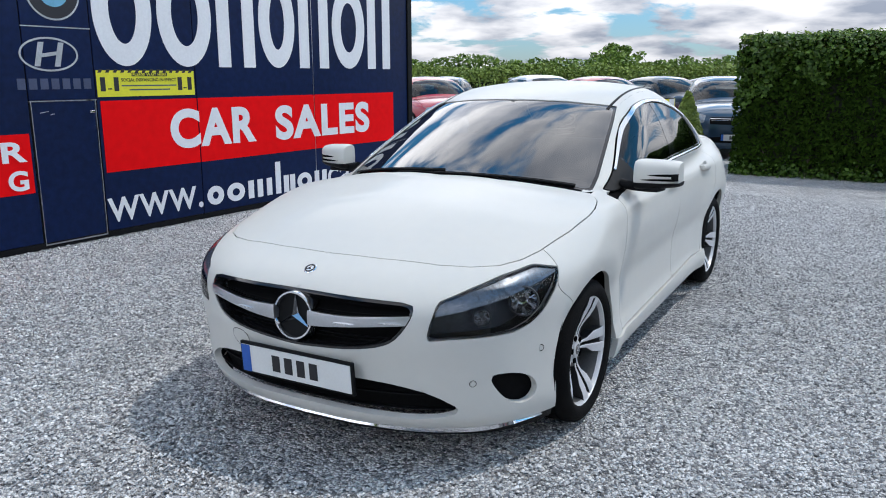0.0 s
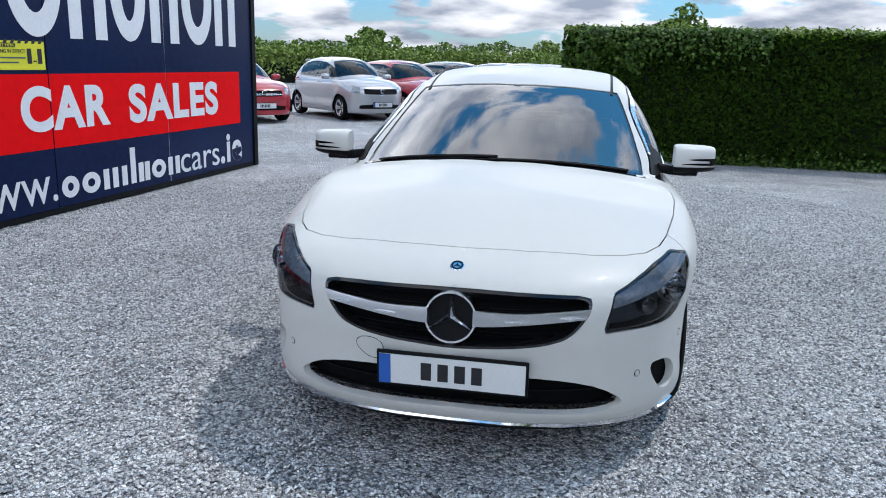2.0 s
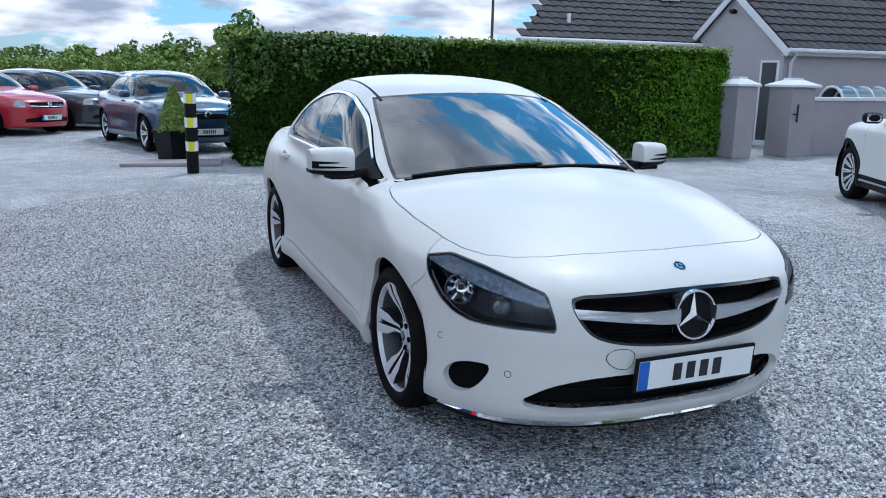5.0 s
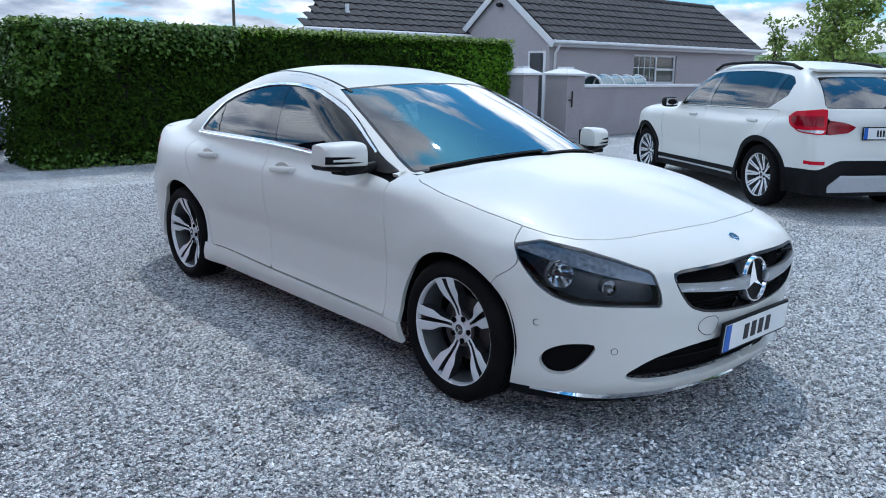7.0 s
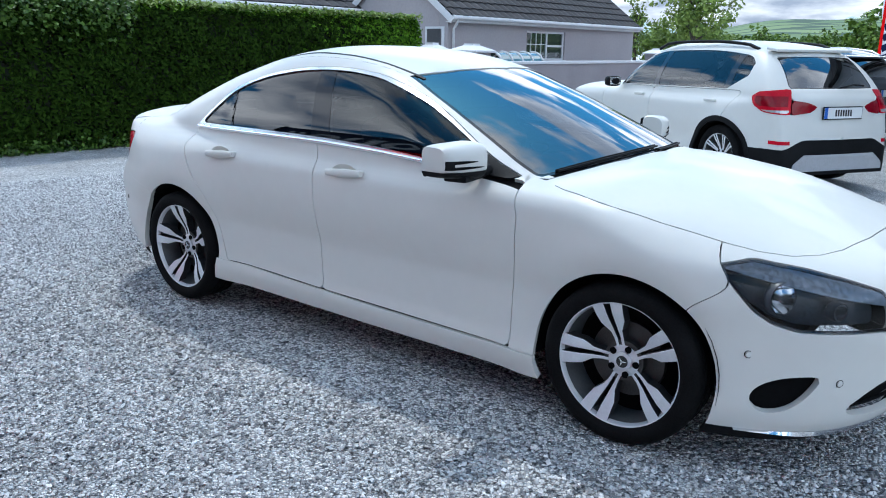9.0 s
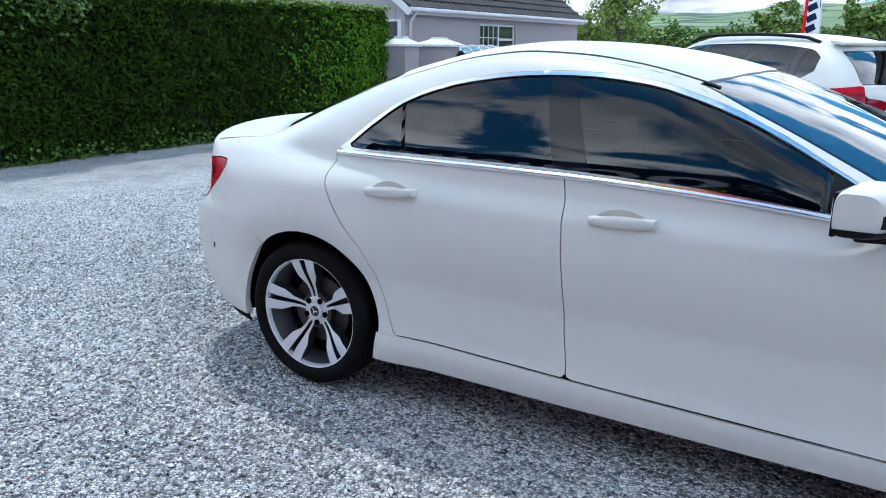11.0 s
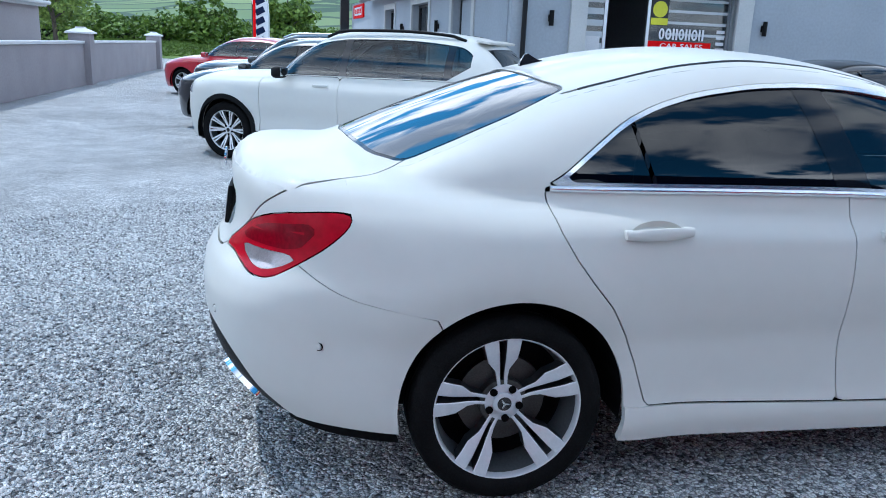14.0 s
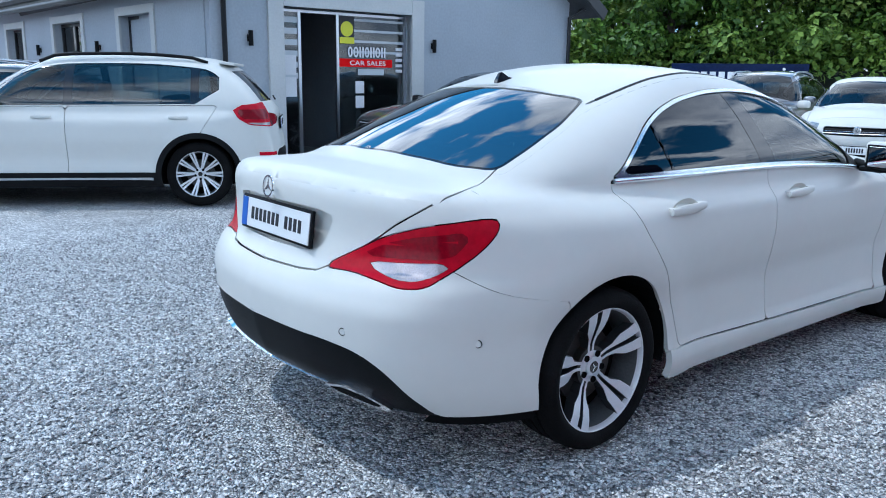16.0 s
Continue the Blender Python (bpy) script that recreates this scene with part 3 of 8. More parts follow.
def wall_with_holes(x0, x1, z0, z1, y0, y1, holes):
    """A wall with rectangular openings right through it."""
    xs = sorted({x0, x1, *[h[0] for h in holes], *[h[1] for h in holes]})
    zs = sorted({z0, z1, *[h[2] for h in holes], *[h[3] for h in holes]})
    solid = {}
    for i in range(len(xs) - 1):
        for j in range(len(zs) - 1):
            cx, cz = (xs[i] + xs[i + 1]) / 2, (zs[j] + zs[j + 1]) / 2
            solid[i, j] = not any(h[0] < cx < h[1] and h[2] < cz < h[3] for h in holes)
    bm = bmesh.new()
    vert = {}

    def at(i, j, y):
        if (i, j, y) not in vert:
            vert[i, j, y] = bm.verts.new((xs[i], y, zs[j]))
        return vert[i, j, y]
    for (i, j), s in solid.items():
        if not s:
            continue
        bm.faces.new([at(i, j, y0), at(i + 1, j, y0), at(i + 1, j + 1, y0), at(i, j + 1, y0)])
        bm.faces.new([at(i, j + 1, y1), at(i + 1, j + 1, y1), at(i + 1, j, y1), at(i, j, y1)])
        for di, dj, a, b in ((-1, 0, (i, j), (i, j + 1)), (1, 0, (i + 1, j + 1), (i + 1, j)), (0, -1, (i + 1, j), (i, j)), (0, 1, (i, j + 1), (i + 1, j + 1))):
            if not solid.get((i + di, j + dj), False):
                bm.faces.new([at(*a, y0), at(*b, y0), at(*b, y1), at(*a, y1)])
    bmesh.ops.recalc_face_normals(bm, faces=bm.faces[:])
    return bm


def placed(name, bm, mat, m, parent=None, label="", smooth=None):
    """A mesh whose points are given in the frame m."""
    bm.transform(m)
    return finish(bm, name, mat, parent, label, smooth)


def text_mesh(words, width, height, m, bold=0.0, depth=0.004):
    """Lettering in the built-in font, stretched to width x height, its lower left corner at m's origin, facing +z of m."""
    cu = bpy.data.curves.new("lettering", "FONT")
    cu.body, cu.extrude, cu.offset, cu.space_character = words, 0.004, bold, 1.0 + 3.0 * bold
    ob = bpy.data.objects.new("lettering", cu)
    scene.collection.objects.link(ob)
    me = bpy.data.meshes.new_from_object(ob.evaluated_get(bpy.context.evaluated_depsgraph_get()))
    bpy.data.objects.remove(ob)
    bm = bmesh.new()
    bm.from_mesh(me)
    xs, ys, zs = [v.co.x for v in bm.verts], [v.co.y for v in bm.verts], [v.co.z for v in bm.verts]
    x0, y0, z0 = min(xs), min(ys), min(zs)
    sx, sy, sz = width / (max(xs) - x0), height / (max(ys) - y0), depth / (max(zs) - z0)
    for v in bm.verts:
        v.co = ((v.co.x - x0) * sx, (v.co.y - y0) * sy, (v.co.z - z0) * sz)
    bm.transform(m)
    return bm


def on_wall(x, z, y=0.0):
    """The pose of something flat laid on a wall's outer side."""
    return Matrix.Translation((x, y, z)) @ Matrix.Rotation(radians(90), 4, "X")


# ---- the signboard shed ----
NAVY = material("navy_sign_panel", (0.006, 0.017, 0.068), 0.35, 0, 0.22, 2.5, 0.03, 4, coat=0.04, spec=0.14)
SIGN_RED = material("red_sign_vinyl", (0.84, 0.006, 0.008), 0.5, 0, 0.06, 2, spec=0.04)
SIGN_WHITE = material("white_sign_vinyl", (0.80, 0.81, 0.83), 0.4, 0, 0.05, 6)
SIGN_YELLOW = material("yellow_notice", (0.75, 0.72, 0.03), 0.45, 0, 0.06, 10)
SIGN_SILVER = material("silver_print", (0.55, 0.58, 0.60), 0.35, 0.3, 0.15, 20)
FADED = material("faded_print", (0.06, 0.08, 0.15), 0.4, 0, 0.15, 30)
GALVANISED = material("galvanised_sheet", (0.34, 0.35, 0.36), 0.5, 0.3, 0.2, 3)
CORRUGATED = material("dark_cladding", (0.10, 0.11, 0.125), 0.45, 0.4, 0.2, 4)
SIGN = wall_frame((-2.52, 8.10), (1.97, 3.15))


def ellipse(rx, ry, n=40):
    return [(rx * math.cos(2 * math.pi * k / n), ry * math.sin(2 * math.pi * k / n)) for k in range(n)]


def oval_ring(rx, ry, tx, ty, depth, m, n=44):
    verts, faces = [], []
    for k in range(n):
        a = 2 * math.pi * k / n
        c, s = math.cos(a), math.sin(a)
        verts += [(rx * c, ry * s, 0), (rx * c, ry * s, depth), ((rx - tx) * c, (ry - ty) * s, depth), ((rx - tx) * c, (ry - ty) * s, 0)]
    for k in range(n):
        j = (k + 1) % n
        for q in range(4):
            faces.append((k * 4 + q, j * 4 + q, j * 4 + (q + 1) % 4, k * 4 + (q + 1) % 4))
    bm = mesh_of(verts, faces)
    bm.transform(m)
    return bm


def build_sign():
    board = thing("signboard", SIGN, "large navy blue signboard wall with white and red lettering", "signboard")
    top = 3.05
    seams = [-4.6, -1.75, -1.12, 0.02, 1.81, 3.80]
    for i, (a, b) in enumerate(zip(seams, seams[1:])):
        if i == 1:
            part("panel", slab(a + 0.006, b - 0.006, 1.27, 1.87, 0.0, 0.03, 0.003), NAVY, board)
            part("panel", slab(a + 0.006, b - 0.006, 1.882, top, 0.0, 0.03, 0.003), NAVY, board)
            d = part("door", slab(a + 0.02, b - 0.02, 0.05, 1.255, 0.004, 0.03, 0.004), NAVY, board, "plain navy access door")
            part("door_handle", box((0.05, 0.02, 0.02), Matrix.Translation((b - 0.06, -0.012, 1.16)), 0.005), CHROME, d)
            for x0 in (a + 0.012, b - 0.018):
                part("door_edge", slab(x0, x0 + 0.006, 0.04, 1.262, -0.004, 0.02), SATIN, d)
            part("door_edge", slab(a + 0.012, b - 0.012, 0.032, 0.042, -0.004, 0.02), SATIN, d)
            for x, z, w, an in ((-1.62, 1.17, 0.08, 8), (-1.55, 1.15, 0.035, 12)):
                part("scratch", box((w, 0.003, 0.005), Matrix.Translation((x, 0.002, z)) @ Matrix.Rotation(radians(-an), 4, "Y")), SIGN_SILVER, d)
        else:
            part("panel", slab(a + 0.006, b - 0.006, 0.06, top, 0.0, 0.03, 0.003), NAVY, board)
    for x in seams[1:-1]:
        part("seam", slab(x - 0.005, x + 0.005, 0.05, top, 0.006, 0.03), DARK_IN, board)
    for z in (1.262, 1.876):
        part("seam_strip", slab(-1.75, -1.12, z - 0.004, z + 0.004, -0.002, 0.02), SATIN, board)
    part("seam_strip", slab(1.806, 1.813, 0.06, top, -0.002, 0.02), SATIN, board)
    part("end_post", slab(3.80, 3.90, 0.0, top + 0.1, -0.02, 0.10, 0.006), BLACK_TRIM, board)
    part("base_rail", slab(-4.6, 3.82, 0.0, 0.055, 0.0, 0.05, 0.004), BLACK_TRIM, board)
    for a, b in ((-1.085, 0.012), (0.028, 1.804), (1.816, 3.45)):
        part("red_band", slab(a, b, 0.60, 1.25, -0.004, 0.001), SIGN_RED, board)
    part("red_band", slab(-4.4, -1.78, 0.50, 1.0, -0.004, 0.001), SIGN_RED, board)

    def word(txt, x, z, w, h, bold=0.02, mat=SIGN_WHITE, y=-0.005):
        part("lettering", text_mesh(txt, w, h, on_wall(x, z, y), bold, 0.003), mat, board)
    word("CAR", -0.34, 0.755, 1.16, 0.395, 0.042)
    word("SALES", 1.13, 0.745, 1.76, 0.395, 0.042)
    word("www.", -1.11, 0.13, 1.12, 0.23, 0.0, y=-0.002)
    word("cars", 2.02, 0.12, 0.86, 0.21, 0.0, y=-0.002)
    word(".ie", 2.92, 0.12, 0.54, 0.36, 0.03, y=-0.002)
    word("ER", -2.22, 0.77, 0.40, 0.17, 0.03)
    word("G", -2.00, 0.53, 0.17, 0.17, 0.03)
    # trade name: plain white shapes, not lettered
    x, widths = -1.10, (0.68, 0.72, 0.60, 0.62, 0.60, 0.70, 0.55)
    for i, w in enumerate(widths):
        w *= 0.985
        cx, z0, z1 = x + w / 2 - 0.01, 1.56, 2.56
        if i in (0, 1, 3, 5):
            part("name_shape", oval_ring(w * 0.47, 0.50, 0.17, 0.20, 0.003, on_wall(cx, (z0 + z1) / 2, -0.002)), SIGN_WHITE, board)
        else:
            for sx in (-1, 1):
                part("name_shape", slab(cx + sx * w * 0.30 - 0.085, cx + sx * w * 0.30 + 0.085, z0, z1, -0.005, -0.002), SIGN_WHITE, board)
        x += w + 0.02
    x = 0.06
    for i, (w, h) in enumerate(((0.25, 0.2), (0.28, 0.2), (0.26, 0.2), (0.27, 0.37), (0.2, 0.2), (0.28, 0.2), (0.26, 0.2))):
        if i in (0, 1, 5):
            part("name_shape", oval_ring(w * 0.46, h / 2, 0.075, 0.06, 0.003, on_wall(x + w / 2, 0.13 + h / 2, -0.002)), SIGN_WHITE, board)
        else:
            for sx in (-1, 1):
                part("name_shape", slab(x + w / 2 + sx * w * 0.27 - 0.042, x + w / 2 + sx * w * 0.27 + 0.042, 0.13, 0.13 + (h if i != 3 or sx > 0 else 0.2), -0.005, -0.002), SIGN_WHITE, board)
        x += w + 0.025
    # printed emblems as plain ovals
    e = part("printed_emblem", oval_ring(0.265, 0.142, 0.016, 0.016, 0.003, on_wall(-1.525, 1.65, -0.002)), SIGN_SILVER, board)
    for dx in (-0.09, 0.09):
        part("emblem_bar", prism([(dx - 0.05, -0.10), (dx, -0.10), (dx + 0.05, 0.10), (dx, 0.10)], 0.003, on_wall(-1.525, 1.65, -0.002)), SIGN_SILVER, e)
    part("emblem_bar", prism([(-0.10, -0.03), (0.10, 0.0), (0.10, 0.03), (-0.10, 0.0)], 0.003, on_wall(-1.525, 1.65, -0.002)), SIGN_SILVER, e)
    r = part("printed_emblem", prism(ellipse(0.25, 0.25), 0.003, on_wall(-1.44, 2.18, -0.002)), SIGN_SILVER, board)
    part("emblem_disc", prism(ellipse(0.235, 0.235), 0.002, on_wall(-1.44, 2.18, -0.005)), INK, r)
    part("emblem_disc", prism(ellipse(0.14, 0.14), 0.002, on_wall(-1.44, 2.18, -0.007)), material("print_blue", (0.15, 0.42, 0.6), 0.4, 0, 0.1, 5), r)
    for k in range(7):
        part("name_shape", slab(-1.83 + k * 0.1, -1.76 + k * 0.1, 1.36, 1.45, -0.003, -0.001), FADED, board)
    # notice
    n = part("notice", slab(-1.105, -0.005, 1.285, 1.52, -0.006, -0.0005), SIGN_YELLOW, board, "yellow and black waiting notice")
    for k in range(14):
        xx = -1.09 + k * 0.078
        part("notice_stripe", prism([(0, 0), (0.035, 0), (0.055, 0.033), (0.02, 0.033)], 0.002, on_wall(xx, 1.50, -0.0062)), INK, n)
    part("notice_bar", slab(-0.735, -0.335, 1.468, 1.502, -0.009, -0.006), INK, n)
    part("notice_text", text_mesh("PLEASE WAIT HERE", 0.38, 0.024, on_wall(-0.725, 1.473, -0.0092), 0.0, 0.002), SIGN_YELLOW, n)
    part("notice_text", text_mesh("SOCIAL DISTANCING IN EFFECT", 0.62, 0.032, on_wall(-0.85, 1.42, -0.0065), 0.01, 0.002), INK, n)
    for z, w in ((1.383, 0.62), (1.345, 0.46)):
        part("notice_line", slab(-0.54 - w / 2, -0.54 + w / 2, z - 0.006, z + 0.006, -0.008, -0.006), FADED, n)
    for xx in (-1.045, -0.905, -0.185, -0.065):
        part("notice_mark", slab(xx - 0.025, xx + 0.025, 1.335, 1.46, -0.008, -0.006), INK, n)
    for xx in (-0.975, -0.125):
        part("notice_mark", slab(xx - 0.02, xx + 0.02, 1.35, 1.362, -0.008, -0.006), INK, n)
    # the shed behind: ribbed dark cladding, plain and closed
    shed = thing("shed", SIGN, "dark ribbed metal shed behind the signboard", "shed")
    bm = bmesh.new()
    for k in range(34):
        box_into(bm, (0.10, 0.03, 2.9), Matrix.Translation((-4.55 + k * 0.247, 0.065, 1.46)))
    part("cladding", merge(bm, slab(-4.6, 3.78, 0.0, 2.95, 0.08, 0.12)), CORRUGATED, shed)
    part("shed_side", slab(3.66, 3.78, 0.0, 2.95, 0.12, 5.0), CORRUGATED, shed)
    part("shed_side", slab(-4.6, -4.5, 0.0, 2.95, 0.12, 5.0), CORRUGATED, shed)
    part("shed_roof", slab(-4.6, 3.78, 2.95, 3.03, 0.10, 5.0), CORRUGATED, shed)
    # ribbed sheets rising behind the board
    rise = Matrix.Translation((0, 0.14, 3.03)) @ Matrix.Rotation(radians(24), 4, "X")
    bm = slab(-4.6, 3.78, 0.0, 0.02, 0.0, 3.6)
    for k in range(42):
        box_into(bm, (0.07, 3.6, 0.035), Matrix.Translation((-4.5 + k * 0.2, 1.8, 0.037)))
    bm.transform(rise)
    part("roof_sheet", bm, GALVANISED, shed, "ribbed pale metal roof sheet")
    part("gable", prism([(0.12, 3.03), (3.42, 3.03), (3.42, 4.48)], 0.08, Matrix.Translation((3.68, 0, 0)) @ Matrix.Rotation(radians(90), 4, "Z") @ Matrix.Rotation(radians(90), 4, "X")), CORRUGATED, shed)
    part("gable", prism([(0.12, 3.03), (3.42, 3.03), (3.42, 4.48)], 0.08, Matrix.Translation((-4.58, 0, 0)) @ Matrix.Rotation(radians(90), 4, "Z") @ Matrix.Rotation(radians(90), 4, "X")), CORRUGATED, shed)
    part("roof_back", slab(-4.58, 3.76, 3.03, 4.46, 3.36, 3.42), CORRUGATED, shed)
    part("shed_back", slab(-4.5, 3.66, 0.0, 2.95, 4.9, 5.0), CORRUGATED, shed)


build_sign()

# ---- boundary wall, gate, house ----
RENDER = material("pinkish_grey_render", (0.36, 0.325, 0.335), 0.92, 0, 0.09, 5, 0.15, 120)
HOUSE_WALL = material("pale_house_render", (0.42, 0.385, 0.39), 0.92, 0, 0.06, 3, 0.15, 120)
WHITE_PAINT = material("white_paint", (0.74, 0.74, 0.75), 0.55, 0, 0.07, 9, 0.05, 60)
IRON = material("black_iron", (0.015, 0.015, 0.016), 0.5, 0.2, 0.2, 30)
TILE = material("dark_concrete_tile", (0.060, 0.056, 0.058), 0.85, 0, 0.3, 8, 0.2, 50, rand=0.5)
TILE_JOINED = material("dark_concrete_tiles", (0.060, 0.056, 0.058), 0.85, 0, 0.3, 8, 0.2, 50, island=0.5)
PANE = glass_material("window_pane", (0.55, 0.6, 0.62), 0.08)
WALLF = wall_frame((13.4, 6.3), (9.2, -5.0))


def pier(x, w, label):
    p = thing("gate_pier", WALLF @ Matrix.Translation((x, 0, 0)), label, "gate pier", "piers along the boundary wall")
    part("shaft", box((w, w, 1.36), Matrix.Translation((0, 0.02, 0.68)), 0.01), RENDER, p)
    bm = mesh_of([(-w * .62, -w * .62, 1.36), (w * .62, -w * .62, 1.36), (w * .62, w * .62, 1.36), (-w * .62, w * .62, 1.36),
                  (-w * .62, -w * .62, 1.40), (w * .62, -w * .62, 1.40), (w * .62, w * .62, 1.40), (-w * .62, w * .62, 1.40),
                  (-w * .22, -w * .22, 1.50), (w * .22, -w * .22, 1.50), (w * .22, w * .22, 1.50), (-w * .22, w * .22, 1.50),
                  (-w * .2, -w * .2, 1.54), (w * .2, -w * .2, 1.54), (w * .2, w * .2, 1.54), (-w * .2, w * .2, 1.54)],
                 [(3, 2, 1, 0)] + [(a + k, a + (k + 1) % 4, a + 4 + (k + 1) % 4, a + 4 + k) for a in (0, 4, 8) for k in range(4)] + [(12, 13, 14, 15)])
    bm.transform(Matrix.Translation((0, 0.02, 0)))
    part("cap", bm, WHITE_PAINT, p, "white pyramid cap")


def build_boundary():
    for x, w in ((-1.30, 0.46), (0.08, 0.60), (10.1, 0.55), (22.6, 0.55)):
        pier(x, w, "rendered gate pier with white pyramid cap")
    for i, (a, b) in enumerate(((0.38, 9.82), (10.38, 22.3))):
        w = tagged(placed("boundary_wall_%d" % (i + 1), slab(a, b, 0.0, 1.10, -0.09, 0.11), RENDER, WALLF), "low pinkish grey rendered boundary wall", "wall", kind="structure")
        placed("coping", slab(a, b, 1.10, 1.17, -0.13, 0.15, 0.012), WHITE_PAINT, WALLF, w, "white wall coping")
    g = thing("garden_gate", WALLF @ pose(-0.98, 0.1, 0, 0, 0, 62), "black iron garden gate standing open between piers", "gate")
    for k in range(6):
        x = 0.05 + k * 0.115
        h = 1.02 + 0.10 * math.sin(math.pi * k / 5)
        part("bar", tube([(x, 0, 0.06), (x, 0, h)], 0.009, 6), IRON, g)
        part("bar_tip", lathe([(0.0, 0.06), (0.014, 0.02), (0.0, 0.0)], 8, Matrix.Translation((x, 0, h))), IRON, g)
    for z in (0.12, 0.60, 0.94):
        part("rail", slab(0.0, 0.68, z - 0.012, z + 0.012, -0.008, 0.008), IRON, g)
    h = thing("wall_bracket", WALLF @ Matrix.Translation((-0.06, -0.30, 0.86)), "dark upright bracket fixed on a gate pier", "bracket")
    part("plate", box((0.03, 0.02, 0.34), None, 0.004), IRON, h)
    part("arm", box((0.12, 0.02, 0.03), Matrix.Translation((-0.06, 0.0, -0.02)), 0.004), IRON, h)


build_boundary()


def tile_row_mesh(w, d, t):
    """One roof tile: rounded back, thicker at its lower edge."""
    verts, faces, n = [], [], 5
    for j, (y, lift) in enumerate(((0.0, t), (d, 0.0))):
        for k in range(n):
            u = k / (n - 1)
            verts.append((w * u, y, lift + 0.028 * math.sin(math.pi * u)))
    for k in range(n - 1):
        faces.append((k, k + 1, n + k + 1, n + k))
    base = len(verts)
    verts += [(w * k / (n - 1), 0.0, 0.0) for k in range(n)]
    faces += [(base + k, base + k + 1, k + 1, k) for k in range(n - 1)]
    return verts, faces


def roof_plane(name, parent, m, width, length, single=0, hip=0.0):
    """A tiled pitch: x along the eave, y up the slope. single: how many tiles are parts of their own."""
    pitch = part(name, prism([(0, 0), (width, 0), (width, length), (hip * length, length)], 0.045, Matrix.Translation((0, 0, -0.05))), DARK_IN, parent)
    pitch.matrix_local = m
    tw, td = 0.30, 0.315
    v, f = tile_row_mesh(tw - 0.004, td + 0.06, 0.035)
    me = bpy.data.meshes.new("roof_tile")
    me.from_pydata(v, [], f)
    me.materials.append(TILE)
    av, af, n = [], [], 0
    rng = random.Random(3)
    for r in range(int(length / td)):
        for c in range(int(width / tw)):
            j = rng.uniform(-0.004, 0.004)
            if c * tw < hip * r * td - 0.1:
                continue
            if n < single:
                ob = new("roof_tile", me)
                ob.parent, ob.matrix_local = pitch, Matrix.Translation((c * tw, r * td + j, 0))
            else:
                b = len(av)
                av += [(x + c * tw, y + r * td + j, z) for x, y, z in v]
                af += [tuple(i + b for i in q) for q in f]
            n += 1
    if av:
        tagged(part("roof_tiles", mesh_of(av, af), TILE_JOINED, pitch, "", 50), kind="stuff")
    return pitch


def window_unit(name, m, w, h, depth, parent=None, mat=None, split=0.55, grid=True, label=""):
    """A casement in an opening: frame, sash bars and panes, x and z from its lower left corner."""
    mat = mat or WHITE_PAINT
    ob = thing(name, m, label or "white framed window with glazing bars", "window", kind="structure") if parent is None else new(name)
    if parent is not None:
        ob.parent, ob.matrix_local = parent, m
    t = 0.055
    for a in (slab(0, w, 0, t, 0, depth, 0.004), slab(0, w, h - t, h, 0, depth, 0.004), slab(0, t, t, h - t, 0, depth, 0.004), slab(w - t, w, t, h - t, 0, depth, 0.004)):
        part("window_frame", a, mat, ob)
    x = w * split
    part("mullion", slab(x - t / 2, x + t / 2, t, h - t, 0.002, depth, 0.004), mat, ob)
    part("pane", slab(t, x - t / 2, t, h - t, depth * 0.5, depth * 0.5 + 0.006), PANE, ob)
    part("pane", slab(x + t / 2, w - t, t, h - t, depth * 0.5, depth * 0.5 + 0.006), PANE, ob)
    if grid:
        for k in range(1, 4):
            xx = t + (x - t) * k / 4
            part("glazing_bar", slab(xx - 0.009, xx + 0.009, t, h - t, depth * 0.3, depth * 0.7), mat, ob)
        part("glazing_bar", slab(t, x - t / 2, h * 0.55 - 0.009, h * 0.55 + 0.009, depth * 0.31, depth * 0.69), mat, ob)
        part("glazing_bar", slab(x + t / 2, w - t, h * 0.5 - 0.03, h * 0.5 + 0.03, depth * 0.2, depth * 0.8), mat, ob)
    part("sill", slab(-0.06, w + 0.06, -0.06, 0.0, -0.08, depth, 0.008), mat, ob)
    return ob


HOUSEF = wall_frame((18.7, 5.35), (0.85, -0.527))
ROOM_DARK = material("dim_room", (0.10, 0.10, 0.105), 0.9, 0, 0.2, 2)


